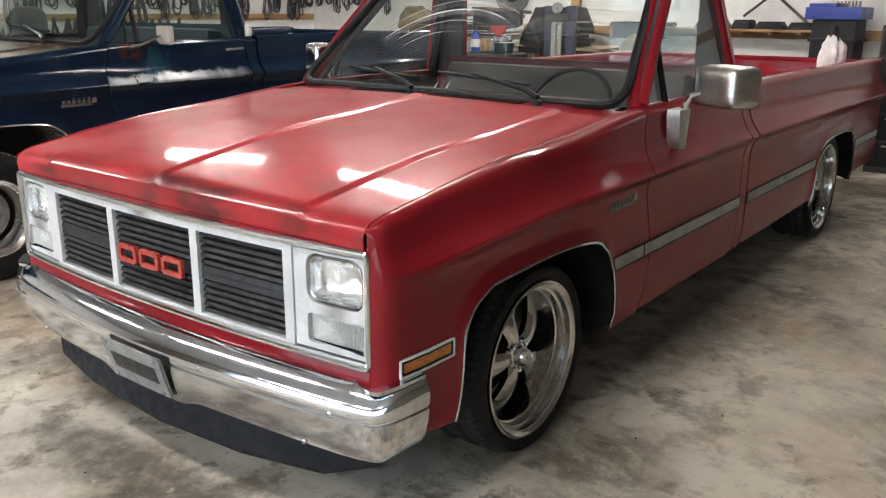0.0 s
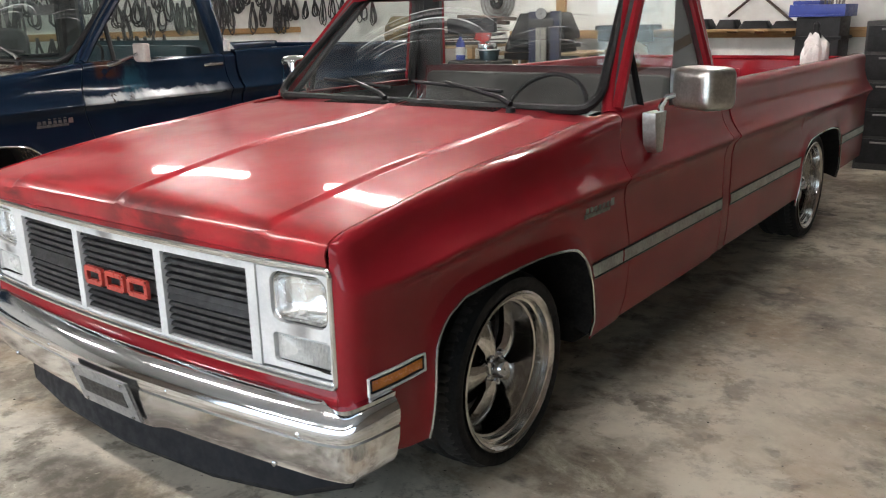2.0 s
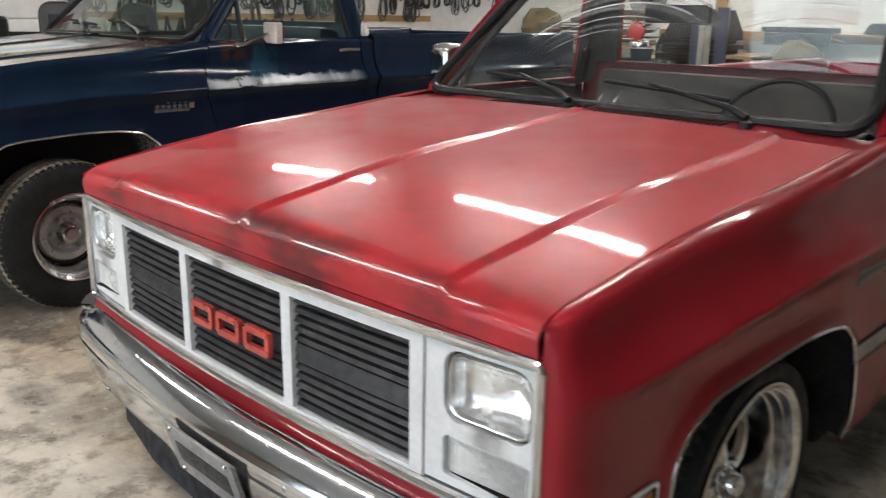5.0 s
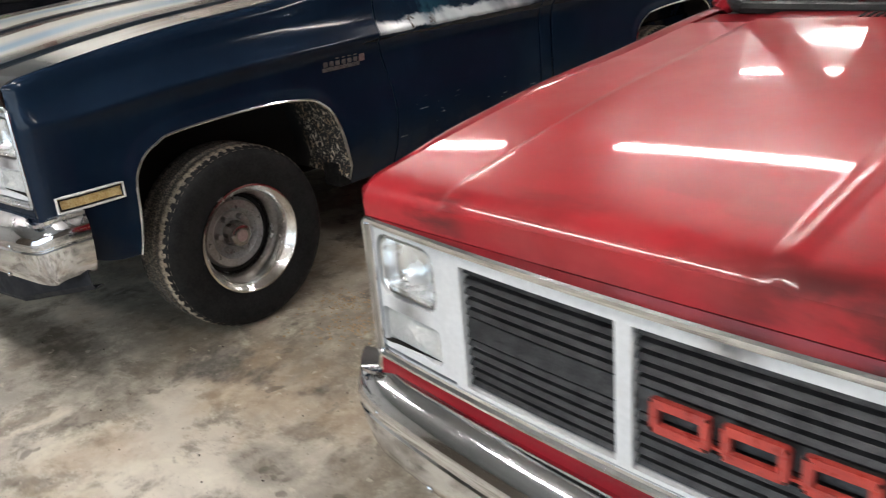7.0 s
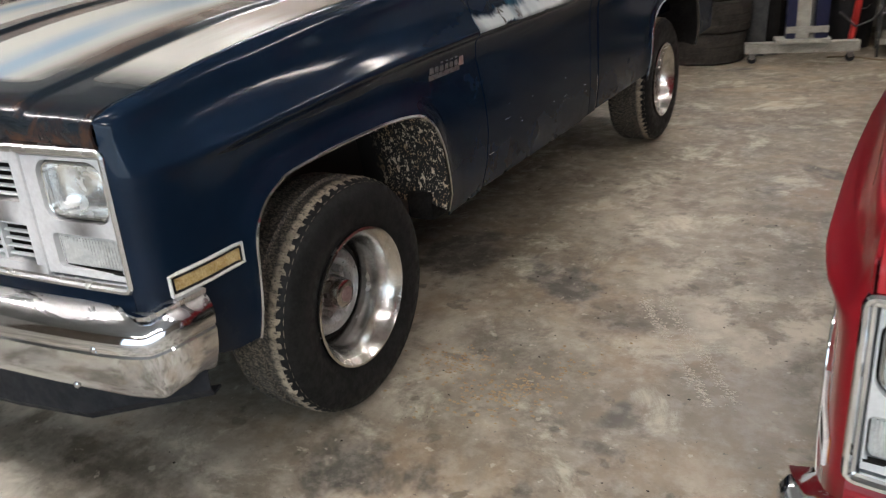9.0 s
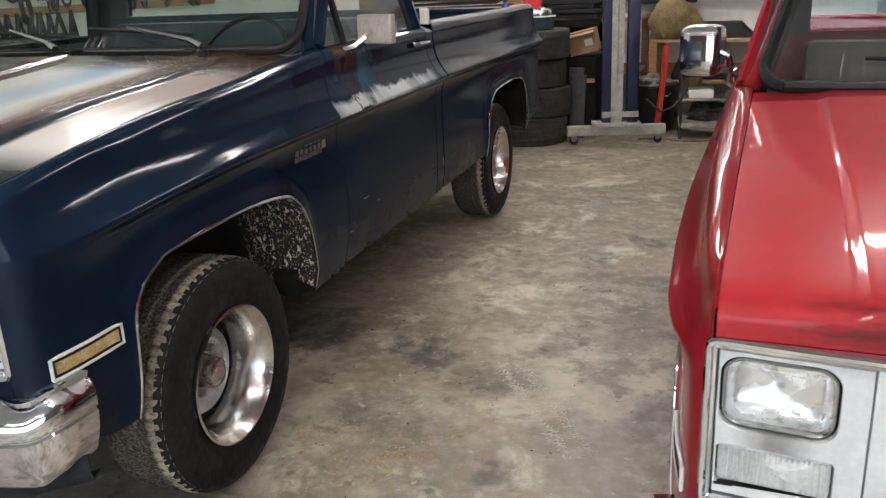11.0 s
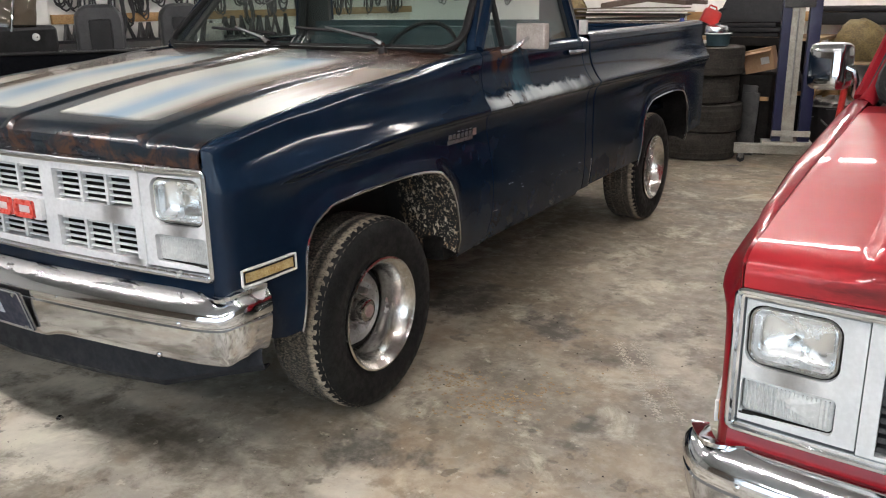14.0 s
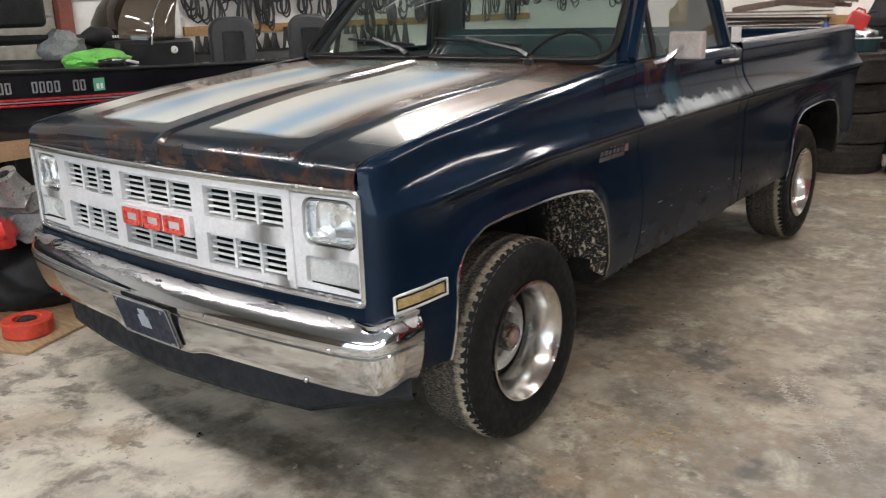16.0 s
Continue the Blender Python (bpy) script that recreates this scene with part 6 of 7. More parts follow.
thing("floor_jack", moved(tube([(-1.78, 6.42, 0.06), (-1.75, 6.47, 0.42), (-1.73, 6.52, 0.78)], 0.028, 8), Matrix.Identity(4)), M["plastic_red"], "red jack handle leaning by the shelf", "jack")


def folding_cart():
    m = pose(-1.36, 6.42, 0, 0, 0, 8)
    t = thing("folding_cart", moved(box(-0.23, 0.23, -0.20, 0.22, 0.535, 0.57, 0.014), m), M["black"], "dark folding cart loaded with tools", "cart")
    for x in (-0.22, 0.22):
        for y in (-0.18, 0.20):
            part("leg", moved(tube([(x, y, 0), (x, y, 0.54)], 0.012, 6), m), M["dark_steel"], t)
    part("lower_shelf", moved(box(-0.23, 0.23, -0.19, 0.21, 0.10, 0.145, 0.004), m), M["dirty_white"], t)
    part("middle_shelf", moved(box(-0.23, 0.23, -0.19, 0.21, 0.33, 0.35, 0.004), m), M["steel"], t)
    thing("tool_case", moved(box(-0.16, 0.05, -0.17, 0.05, 0.352, 0.43, 0.012), m), M["bag"], "cream plastic tool case on the cart", "tool case")
    thing("greasy_housing", moved(lump(0.18, 0.14, 0.10, 0.5, 3, 9), m @ pose(0.02, 0.0, 0.145)), M["dark_steel"], "dark greasy cast housing on the cart", "engine part")


folding_cart()


def cable_hank(eye, drop, wide, mat, label, loops=4, r=0.010, normal="y", seed=0, group="cable hanks"):
    """Loops of cable that hang from one hook."""
    rnd = random.Random(seed)
    bm = bmesh.new()
    for k in range(loops):
        d, w = drop * rnd.uniform(0.82, 1.05), wide * rnd.uniform(0.7, 1.1)
        off, lean = rnd.uniform(0.0, 0.045), rnd.uniform(-0.025, 0.025)
        pts = []
        for i in range(15):
            a = 6.28318 * i / 14
            sx = math.sin(a) * w * 0.5 * (1 - math.cos(a)) * 0.62
            z = -(1 - math.cos(a)) * 0.5 * d
            p = (sx + lean * (1 - math.cos(a)), -off, z) if normal == "y" else (off, sx + lean * (1 - math.cos(a)), z)
            pts.append((eye[0] + p[0], eye[1] + p[1], eye[2] + p[2]))
        tube(pts, r, 5, bm, ends=False)
    return thing("cable_hank", bm, mat, label, "cable", group)


thing("rope_coil", moved(lump(0.16, 0.11, 0.34, 0.22, 3.2, 11), pose(-1.05, 6.42, 0)), M["tan_rope"], "tan rope heaped beside the cart", "rope")
for k in range(3):
    cable_hank((-1.08 + 0.05 * k, 6.29 - 0.01 * k, 0.56), 0.50, 0.22, M["tan_rope"], "tan extension cable hanging in loops by the cart", 5, 0.011, "y", 40 + k, "tan cables")
wall("trim_cable_rail", -1.16, -0.86, 6.31, 6.335, 0.555, 0.58, M["dark_steel"], "steel rail for cables")
wall("trim_cable_post", -0.885, -0.86, 6.31, 6.335, 0.0, 0.555, M["dark_steel"], "steel post for cables")
thing("extension_cord", tube([(-1.9 + 0.08 * k, 6.12 + 0.05 * math.sin(k * 0.9), 0.008) for k in range(14)], 0.007, 5), M["tan_rope"], "thin cord lying on the floor", "cord")
thing("canvas_bag", moved(lump(0.24, 0.20, 0.24, 0.28, 2.2, 21), pose(-1.74, 7.12, 0.80)), M["tarp"], "gold-brown canvas bag slumped on the shelf", "bag")
thing("canvas_bag", moved(lump(0.26, 0.2, 0.22, 0.28, 2.2, 22), pose(-4.75, 7.0, 1.10)), M["tarp"], "gold-brown cushion on the workbench", "bag")
thing("canvas_sheet", moved(lump(0.10, 0.06, 0.22, 0.35, 2.6, 23, flat=False), pose(-1.52, 6.92, 0.56)), M["tarp"], "gold-brown canvas hanging off the shelf", "cloth")


def sheet_stack():
    for k in range(6):
        z = 1.102 + k * 0.035
        bm = box(-0.55, 0.55, -0.32, 0.32, 0, 0.012, 0.002)
        for v in bm.verts:
            v.co.z += 0.02 * noise.noise(Vector((v.co.x * 2, v.co.y * 2, k)))
        thing("metal_sheet", moved(bm, pose(-3.95 + 0.05 * math.sin(k * 2.1), 7.0, z + 0.01, random.uniform(-1, 1), random.uniform(-1.2, 1.2), random.uniform(-12, 12))), M["sheet"] if k > 3 else M["girder"] if k % 2 else M["dark_steel"], "bent sheet metal panel stacked on the workbench", "sheet", "stacked sheets")
    for k in range(4):
        thing("wood_offcut", moved(box(-0.30, 0.30, -0.05, 0.05, 0, 0.04, 0.004), pose(-3.55 + 0.04 * k, 6.85 + 0.06 * k, 1.34 + 0.042 * (k % 2), 0, 4, 14 * k - 20)), M["girder"], "dark wood offcut on the pile", "wood", "wood offcuts")
    thing("tool_tray_lid", moved(box(-0.30, 0.30, -0.14, 0.14, 0, 0.06, 0.02), pose(-4.0, 7.1, 1.33, 3, -8, 6)), M["girder"], "dark brown tray lid on the pile", "tray")


sheet_stack()
for x, z, r in ((-3.79, 1.60, 0.25),):
    t = thing("hose_reel", lathe([(0, 0.02), (0.0, 0.05), (-0.02, 0.06), (-0.02, 0.09), (0.0, 0.10)], 32, "y", (x, Y1 - 0.05, z)), M["dark_steel"], "coiled grey hose hung on the white wall", "hose")
    for k in range(7):
        part("coil", lathe([(0.012 * math.cos(a), 0.105 + k * 0.023 + 0.012 * math.sin(a)) for a in [6.2832 * j / 8 for j in range(9)]], 40, "y", (x, Y1 - 0.03, z)), M["rim_grey"] if k % 2 else M["steel"], t)


# blue parts bin on its black stand, cabinet and jack behind the red truck
# a stack of black trays, built as one tall banded block
stand = thing("storage_crate", box(0.0, 0.38, 7.0, 7.4, 0, 1.34, 0.01), M["black"], "tall stack of black plastic trays by the wall", "crate")
for k in range(6):
    part("crate_band", box(-0.02, 0.40, 6.98, 7.42, 0.2 * k + 0.14, 0.2 * k + 0.17, 0.006), M["black"], stand)
pb = thing("parts_bin", box(-0.06, 0.42, 6.96, 7.44, 1.342, 1.36, 0.004), M["plastic_blue"], "open blue parts bin full of small tools", "bin")
for a in ((-0.06, 0.42, 6.96, 6.975), (-0.06, 0.42, 7.425, 7.44), (-0.06, -0.045, 6.975, 7.425), (0.405, 0.42, 6.975, 7.425)):
    part("bin_side", box(*a, 1.36, 1.45, 0.003), M["plastic_blue"], pb)
part("bin_tray", box(-0.04, 0.2, 6.98, 7.42, 1.45, 1.485, 0.01), M["plastic_blue"], pb)
for k in range(9):
    thing("hand_tool", tube([(0.20 + 0.022 * k, 7.05 + 0.03 * (k % 3), 1.37), (0.18 + 0.024 * k, 7.1 + 0.03 * (k % 4), 1.50)], 0.008, 6), M["steel"], "steel hand tool standing in the blue bin", "tool", "tools in the bin")
cab = thing("tool_cabinet", box(0.62, 1.30, 6.9, 7.5, 0, 1.30, 0.012), M["dark_steel"], "dark steel tool cabinet", "cabinet")
for k in range(5):
    d = part("drawer", box(0.64, 1.28, 6.885, 6.9, 0.06 + k * 0.245, 0.28 + k * 0.245, 0.004), M["black"], cab)
    part("drawer_handle", tube([(0.75, 6.87, 0.25 + k * 0.245), (1.17, 6.87, 0.25 + k * 0.245)], 0.009, 6), M["steel"], d)
thing("trolley_jack", box(0.32, 0.50, 7.50, 7.68, 0, 0.14, 0.02), M["plastic_red"], "low red trolley jack by the wall", "jack")


# ---- loads in the beds ----
thing("shopping_bag", moved(lump(0.085, 0.08, 0.20, 0.24, 2.6, 31, 4), pose(0.75, 4.72, 0.95)), M["bag"], "white plastic bag in the red truck's bed", "bag")
thing("bag_knot", moved(lathe([(0, 0.05), (0.05, 0.02), (0.09, 0.022), (0.11, 0.005)], 12, "z"), pose(0.75, 4.72, 1.22)), M["black"], "dark knot of the bag's neck", "bag")
thing("bed_crate", box(0.58, 0.80, 4.60, 4.84, 0.556, 0.95, 0.008), M["black"], "black crate under the bag", "crate")
thing("tarpaulin", moved(lump(0.62, 0.42, 0.36, 0.30, 2.6, 33, 4), BLUE @ pose(0.05, 3.05, 0.70)), M["grey_cloth"], "crumpled grey tarpaulin in the blue truck's bed", "tarpaulin")
thing("plastic_wrap", moved(lump(0.13, 0.12, 0.08, 0.35, 3.2, 34, 4), BLUE @ pose(0.58, 2.80, 1.10)), M["bag"], "white plastic sheet stuffed beside the tarpaulin", "plastic")
thing("bed_box", moved(box(0.44, 0.76, 2.62, 2.98, 0.70, 1.10, 0.008), BLUE), M["dark_steel"], "dark box in the blue truck's bed", "box")
thing("wire_tag", moved(box(-0.02, 0.02, -0.012, 0.012, -0.035, 0.035, 0.004), BLUE @ pose(0.915, 2.50, 1.265)), M["bag"], "white latch block on the cab corner", "tag")


# ---- left wall: sectional door, cables on a white board ----
wall("trim_door_post", X0, X0 + 0.10, 1.44, 1.55, 0, 2.5, M["post_red"], "rust-red door post", 0.006)
for k in range(8):
    wall("door_panel", X0, X0 + 0.05, 1.57, 2.52, 0.02 + 0.31 * k, 0.32 + 0.31 * k, M["wall"], "white sectional door panel", 0.012)
for k in range(7):
    wall("door_panel", X0, X0 + 0.05, -1.0, 1.42, 0.02 + 0.36 * k, 0.37 + 0.36 * k, M["dirty_white"], "grey sectional door panel", 0.012)
wall("trim_cable_board", X0, X0 + 0.03, 2.56, Y1, 1.255, 1.335, M["timber"], "timber strip under the hung cables", 0.004)
rnd = random.Random(5)
for k in range(52):
    y = 2.62 + k * 0.098 + rnd.uniform(-0.03, 0.03)
    cable_hank((X0 + 0.02, y, rnd.uniform(1.62, 1.95)), rnd.uniform(0.28, 0.5), rnd.uniform(0.10, 0.18), M["cable"], "black cable hank hung on the white wall", rnd.randint(3, 5), 0.009, "x", 100 + k)
for k in range(22):
    y = 2.66 + k * 0.125 + rnd.uniform(-0.04, 0.04)
    cable_hank((X0 + 0.05, y, rnd.uniform(1.24, 1.30)), rnd.uniform(0.3, 0.55), rnd.uniform(0.12, 0.2), M["cable"], "black cable hank hung under the timber strip", rnd.randint(3, 5), 0.011, "x", 200 + k)
for k in range(8):
    x = -7.2 + k * 0.19
    cable_hank((x, Y1 - 0.02, rnd.uniform(1.6, 1.85)), rnd.uniform(0.25, 0.42), rnd.uniform(0.12, 0.18), M["cable"], "black cable hank hung on the back wall", 3, 0.008, "y", 300 + k)
for k in range(9):
    y = 2.75 + k * 0.5
    thing("cable_tag", box(X0 + 0.04, X0 + 0.045, y, y + 0.05, 1.50 + 0.1 * (k % 3), 1.55 + 0.1 * (k % 3)), M["bag"], "white paper tag on a cable", "tag", "cable tags")


# ---- bass boat on its trailer ----
def padded(half, high, r, deep):
    """A cushion with a domed top."""
    rows = []
    for y, q in ((-deep, 0.86), (-deep * 0.8, 0.96), (-deep * 0.3, 1.0), (deep * 0.3, 1.0), (deep * 0.8, 0.96), (deep, 0.86)):
        rows.append([(x * q, y, high / 2 + (z - high / 2) * q) for x, z in rounded(-half, half, 0, high, r, 6)])
    bm = grid(rows, True)
    cap(bm, rows[0])
    cap(bm, rows[-1])
    return bm


def boat():
    keel = [(-0.9, 0.55), (0.0, 0.52), (2.0, 0.50), (4.8, 0.50)]
    def gun(y):
        return lerp(y, [(-2.2, 1.29), (-0.9, 1.235), (0.0, 1.192), (1.3, 1.152), (4.8, 1.10)])
    def half(y):
        return lerp(y, [(-2.2, 0.12), (-1.8, 0.42), (-1.2, 0.68), (-0.5, 0.84), (0.3, 0.92), (4.8, 0.96)])
    cx = -5.92
    rows = []
    for y in [-2.2, -1.8, -1.4, -1.0, -0.6, -0.2, 0.3, 1.0, 2.0, 3.2, 4.8]:
        g, h = gun(y), half(y)
        low = lerp(y, [(-2.2, 0.95), (-1.2, 0.70), (0.3, 0.60), (4.8, 0.58)])
        sec = [(0.0, low - 0.05), (0.62, low), (0.86, low + 0.10), (0.93, low + 0.22), (0.99, g - 0.10), (1.0, g - 0.012), (0.99, g), (0.93, g + 0.004), (0.9, g - 0.02), (0.88, g - 0.16), (0.0, g - 0.16)]
        rows.append([(cx + h * a, y, z) for a, z in sec] + [(cx - h * a, y, z) for a, z in sec[-2::-1]])
    bm = grid(rows)
    cap(bm, rows[-1])
    b = thing("bass_boat", bm, M["hull"], "glossy black bass boat with red and silver stripes on a trailer", "boat")
    for dz, t, mat in ((-0.140, 0.006, "stripe_red"), (-0.153, 0.004, "plate_metal"), (-0.168, 0.006, "stripe_red")):
        pts = [(cx + half(y) * 0.985 + 0.004 + 0.010 * (y > 0.2), y, gun(y) + dz) for y in [-1.2 + 0.3 * k for k in range(20)]]
        part("hull_stripe", tube(pts, t, 5), M[mat], b)
    part("gunwale_trim", tube([(cx + half(y) + 0.004, y, gun(y) - 0.006) for y in [-1.8 + 0.33 * k for k in range(20)]], 0.010, 6), M["black"], b)
    # hull number: plain bars, then a green tag
    for y0, n in ((0.01, 2), (0.17, 4), (0.375, 2)):
        for k in range(n):
            y = y0 + 0.036 * k
            part("hull_number_bar", moved(ring_sweep(rounded(0, 0.028, -0.028, 0.028, 0.004, 2), [(0, 0), (0, 0.003), (0.008, 0.003), (0.008, 0)], lambda q: 0.0), Matrix.Translation((cx + half(y) * 0.992 + 0.006, y, gun(y) - 0.082)) @ Matrix.Rotation(radians(90), 4, "Z")), M["plate_metal"], b)
    tag = part("registration_tag", box(cx + half(0.5) * 0.99 + 0.004, cx + half(0.5) * 0.99 + 0.008, 0.485, 0.545, gun(0.5) - 0.115, gun(0.5) - 0.05), M["green_tag"], b)
    for k in range(2):
        part("tag_bar", box(cx + half(0.5) * 0.99 + 0.008, cx + half(0.5) * 0.99 + 0.010, 0.498 + 0.022 * k, 0.512 + 0.022 * k, gun(0.5) - 0.105, gun(0.5) - 0.078), M["plastic_white"], tag)
    # console with its smoked screen
    con = part("console", moved(box(-0.30, 0.30, -0.26, 0.26, 0, 0.30, 0.06, seg=3), pose(-5.60, 1.06, 1.0)), M["black"], b, "dark grey steering console")
    rows = []
    for z, f, dy in ((0, 1.0, 0.0), (0.06, 1.01, 0.01), (0.12, 0.99, 0.02), (0.2, 0.94, 0.05), (0.27, 0.86, 0.09), (0.33, 0.74, 0.13), (0.37, 0.58, 0.17), (0.39, 0.35, 0.21)):
        rows.append([(-5.62 + 0.34 * f * math.sin(a), 1.12 - 0.26 * f * math.cos(a) + dy, 1.29 + z) for a in [-1.75 + 3.5 * k / 18 for k in range(19)]])
    scr = part("windscreen", grid(rows), M["smoke"], con, "smoked acrylic windscreen")
    scr.visible_shadow = False
    for k in range(8):
        part("screen_mark", box(-5.45, -5.447, 0.86 + 0.016 * k, 0.87 + 0.016 * k, 1.315, 1.33), M["plastic_white"], con)
    part("grab_rail", tube([(-5.30, 1.02, 1.27), (-5.30, 1.06, 1.45), (-5.34, 1.18, 1.60), (-5.45, 1.3, 1.66)], 0.007, 6), M["chrome"], con)
    part("console_knob", lathe([(0, 0.022), (0.012, 0.020), (0.016, 0.004)], 16, "x", (-5.262, 1.14, 1.235)), M["plastic_white"], con)
    for y in (1.80, 2.48):
        st = part("boat_seat", moved(padded(0.155, 0.385, 0.10, 0.06), pose(-5.6, y, 1.03, -8, 0, 58)), M["vinyl_grey"], b, "dark grey padded boat seat")
        part("seat_insert", moved(box(-0.070, 0.070, -0.070, -0.058, 0.06, 0.28, 0.012), pose(-5.6, y, 1.03, -8, 0, 58)), M["black"], st)
    # trolling motor laid on the bow deck
    tm = part("trolling_motor", tube([(-5.5, -0.05, 1.33), (-5.5, 0.48, 1.325), (-5.5, 0.80, 1.32)], [0.03, 0.025, 0.02], 8), M["black"], b, "black trolling motor folded on the deck")
    part("motor_head", moved(box(-0.10, 0.10, -0.20, 0.20, -0.07, 0.12, 0.05, seg=3), pose(-5.5, 0.28, 1.46)), M["black"], tm)
    part("motor_lower_unit", tube([(-5.5, 0.70, 1.32), (-5.5, 0.76, 1.325), (-5.5, 0.86, 1.32), (-5.5, 0.90, 1.32)], [0.025, 0.06, 0.055, 0.02], 12), M["black"], tm)
    part("motor_mount", tube([(-5.5, 0.50, 1.31), (-5.5, 0.62, 1.14)], 0.018, 6), M["black"], tm)
    # trailer
    tr = thing("boat_trailer", box(-6.45, -6.37, -1.9, 4.6, 0.40, 0.48, 0.006), M["dark_steel"], "dark steel boat trailer", "trailer")
    part("frame_rail", box(-5.47, -5.39, -1.9, 4.6, 0.40, 0.48, 0.006), M["dark_steel"], tr)
    for y in (-1.6, 0.4, 2.4, 4.4):
        part("cross_member", box(-6.37, -5.47, y, y + 0.07, 0.41, 0.47, 0.004), M["dark_steel"], tr)
    for x in (-6.41, -5.43):
        part("bunk", box(x - 0.05, x + 0.05, -0.8, 4.5, 0.48, 0.60, 0.01), M["plywood"], tr)
    for x in (-6.75, -5.1):
        part("trailer_wheel", lathe([(-0.09, 0.02), (-0.09, 0.30), (-0.06, 0.33), (0.06, 0.33), (0.09, 0.30), (0.09, 0.19), (0.06, 0.18), (0.05, 0.02)], 36, "x", (x, 3.2, 0.33)), M["side_rubber"], tr)
    part("tongue", tube([(-5.92, -1.8, 0.44), (-5.92, -2.9, 0.44)], 0.045, 4), M["dark_steel"], tr)
    part("jack_stand", tube([(-5.92, -2.7, 0.0), (-5.92, -2.7, 0.6)], 0.03, 8), M["dark_steel"], tr)
    part("bow_stand", tube([(-5.92, -2.3, 0.44), (-5.92, -2.28, 0.98)], 0.035, 6), M["dark_steel"], tr)


boat()
bm = lump(0.12, 0.19, 0.062, 0.16, 2.2, 51, 4)
vest = thing("life_vest", moved(bm, pose(-5.28, 0.665, 1.17, 0, 0, 0)), M["lime"], "lime green life vest on the boat's deck", "life vest")
# black lump in place of the dark hollow beneath the vest
part("vest_lining", moved(lump(0.05, 0.10, 0.028, 0.3, 3.0, 57), pose(-5.165, 0.69, 1.172)), M["black"], vest, "dark lump standing in for the shaded opening under the vest")
part("vest_strap", tube([(-5.15, 0.60, 1.19), (-5.135, 0.68, 1.205), (-5.14, 0.78, 1.195), (-5.16, 0.84, 1.18)], 0.009, 6), M["plastic_white"], vest, "white strap")
thing("rolled_cloth", moved(lump(0.13, 0.13, 0.10, 0.35, 2.6, 52), pose(-5.5, 0.58, 1.21)), M["grey_cloth"], "grey and tan rolled cloth behind the vest", "cloth")


# ---- by the boat: board, reel, bag, engine parts ----
thing("plywood_board", moved(box(-0.75, 0.45, -0.55, 0.55, 0.0, 0.014, 0.002), pose(-4.98, 0.02, 0.0, 0, 0, 22)), M["plywood"], "dirty plywood board on the floor", "board")
rl = thing("cable_reel", lathe([(0.015, 0.03), (0.015, 0.105), (0.022, 0.113), (0.085, 0.113), (0.092, 0.107), (0.092, 0.062), (0.078, 0.058), (0.078, 0.03)], 36, "z", (-4.60, -0.20, 0)), M["reel_red"], "orange-red round cable reel on the plywood", "reel")
part("reel_core", moved(lump(0.045, 0.04, 0.012, 0.4, 4, 53), Matrix.Translation((-4.60, -0.20, 0.078))), M["dark_steel"], rl)
thing("duffel_bag", moved(lump(0.34, 0.46, 0.24, 0.16, 1.8, 54, 4), pose(-5.12, 0.22, 0.014)), M["black"], "slumped black duffel bag on the plywood", "bag")
thing("tool_sack", moved(lump(0.22, 0.26, 0.13, 0.3, 2.4, 55), pose(-5.0, 0.16, 0.37)), M["grey_cloth"], "dark sack on the duffel bag", "sack")
thing("plastic_jug", moved(lump(0.16, 0.14, 0.10, 0.2, 2.2, 56), pose(-4.92, -0.20, 0.38)), M["plastic_red"], "red plastic jug on the heap", "jug")
mo = thing("carburettor", moved(box(-0.08, 0.08, -0.07, 0.07, 0, 0.10, 0.02, seg=2), pose(-4.92, 0.02, 0.53, 8, 0, 20)), M["rim_grey"], "dull grey cast engine part on the heap", "engine part")
part("throat", moved(lathe([(0, 0.07), (0.05, 0.06), (0.10, 0.055), (0.12, 0.062), (0.12, 0.03)], 22, "z"), pose(-4.92, -0.02, 0.62, 30, 12, 0)), M["rim_grey"], mo)
part("flange", moved(box(-0.09, 0.09, -0.05, 0.05, 0, 0.02, 0.006), pose(-4.90, -0.05, 0.58, 40, 0, 30)), M["steel"], mo)
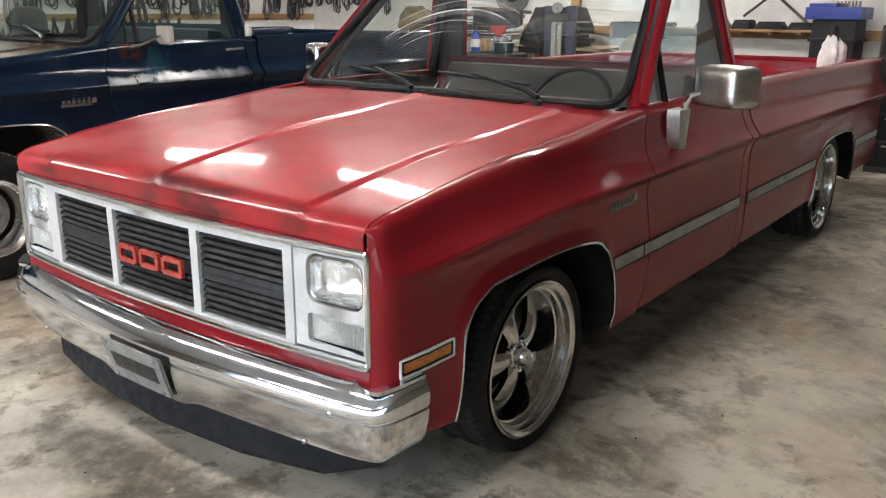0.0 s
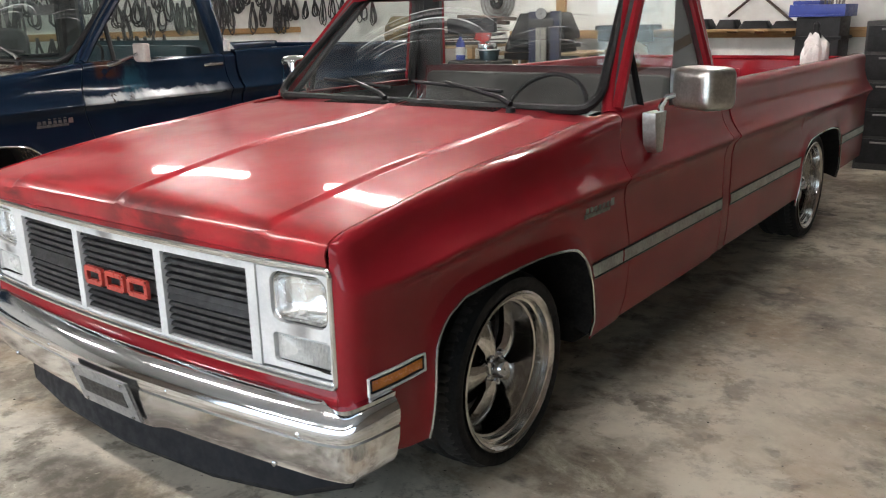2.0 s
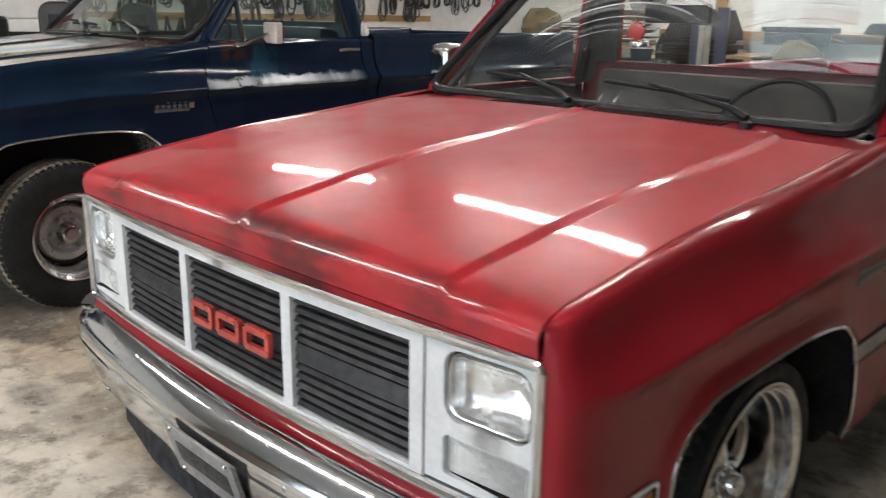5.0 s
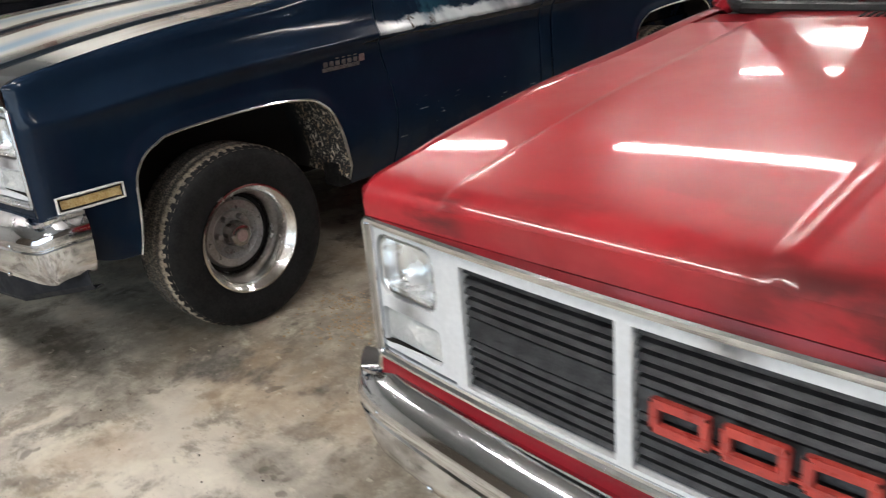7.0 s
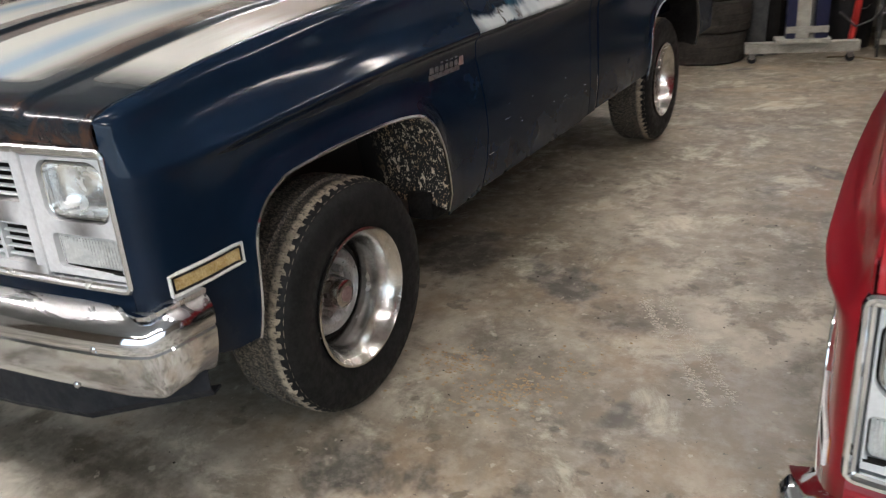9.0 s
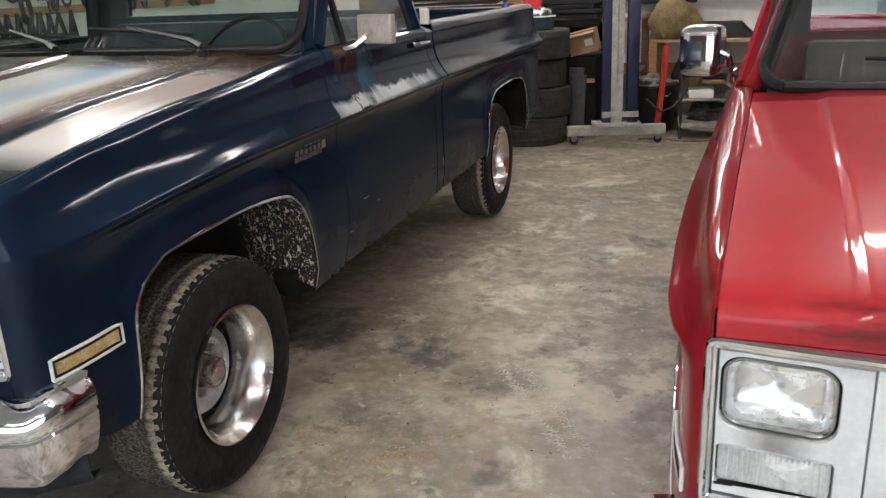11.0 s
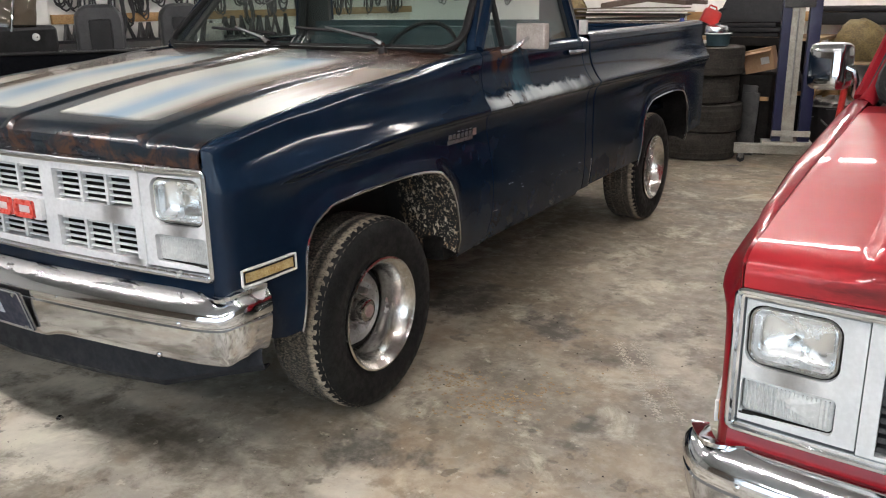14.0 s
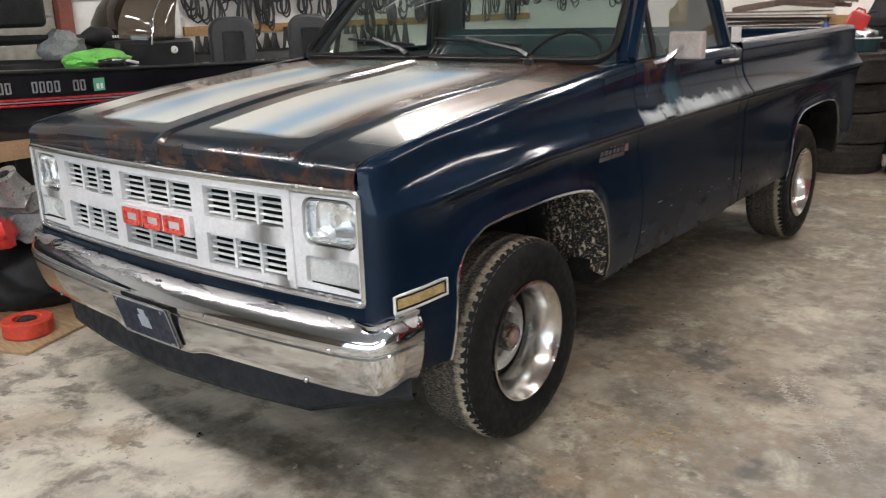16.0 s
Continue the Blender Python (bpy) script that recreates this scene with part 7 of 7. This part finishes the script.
thing("long_box", moved(box(-0.10, 0.10, -0.55, 0.55, 0, 0.09, 0.006), pose(-5.16, 0.3, 0.76, 0, 0, 8)), M["card"], "long tan box under the boat's side", "box")
thing("crate", moved(box(-0.12, 0.12, -0.4, 0.4, 0, 0.745, 0.008), pose(-5.22, 0.42, 0.014, 0, 0, 8)), M["void"], "dark crate by the trailer", "crate")


# ---- loose grit on the slab ----
def grit(name, spots, mat, label, count, size, seed):
    rnd = random.Random(seed)
    verts, faces = [], []
    for k in range(count):
        cx, cy, sx, sy, turn = spots[k % len(spots)]
        a, b = rnd.gauss(0, sx), rnd.gauss(0, sy)
        x, y = cx + a * math.cos(turn) - b * math.sin(turn), cy + a * math.sin(turn) + b * math.cos(turn)
        q, r = size * rnd.uniform(0.4, 1.3), rnd.uniform(0, 6.28)
        n = len(verts)
        for i in range(4):
            e = r + i * 1.5708 + rnd.uniform(-0.4, 0.4)
            verts.append((x + q * math.cos(e), y + q * 0.7 * math.sin(e), 0.0008))
        verts.append((x, y, q * 0.45 + 0.001))
        faces += [(n, n + 1, n + 4), (n + 1, n + 2, n + 4), (n + 2, n + 3, n + 4), (n + 3, n, n + 4)]
    me = bpy.data.meshes.new(name)
    me.from_pydata(verts, [], faces)
    me.materials.append(mat)
    return tagged(new(name, me), label, kind="stuff")


grit("sawdust", [(-1.97, 0.70, 0.13, 0.10, 0.4), (-1.86, 0.62, 0.10, 0.07, 0.2), (-1.80, 0.80, 0.12, 0.05, 1.0), (-2.1, 0.78, 0.06, 0.05, 0)], M["plywood"], "pale sawdust and leaf crumbs on the slab", 420, 0.0075, 61)
trail = [(-1.70 + 0.024 * k + o, 1.42 - 0.034 * k + o * 0.7, 0.012, 0.02, 0.63) for k in range(17) for o in (0.0, 0.06)]
grit("tyre_dust", trail, M["dust"], "dusty pale tyre print on the slab", 800, 0.005, 62)
grit("dirt_crumbs", [(-2.2 + 0.9 * (k % 4), 0.2 + 0.8 * (k // 4), 0.5, 0.5, 0) for k in range(16)], M["void"], "scattered dark crumbs on the slab", 260, 0.005, 63)
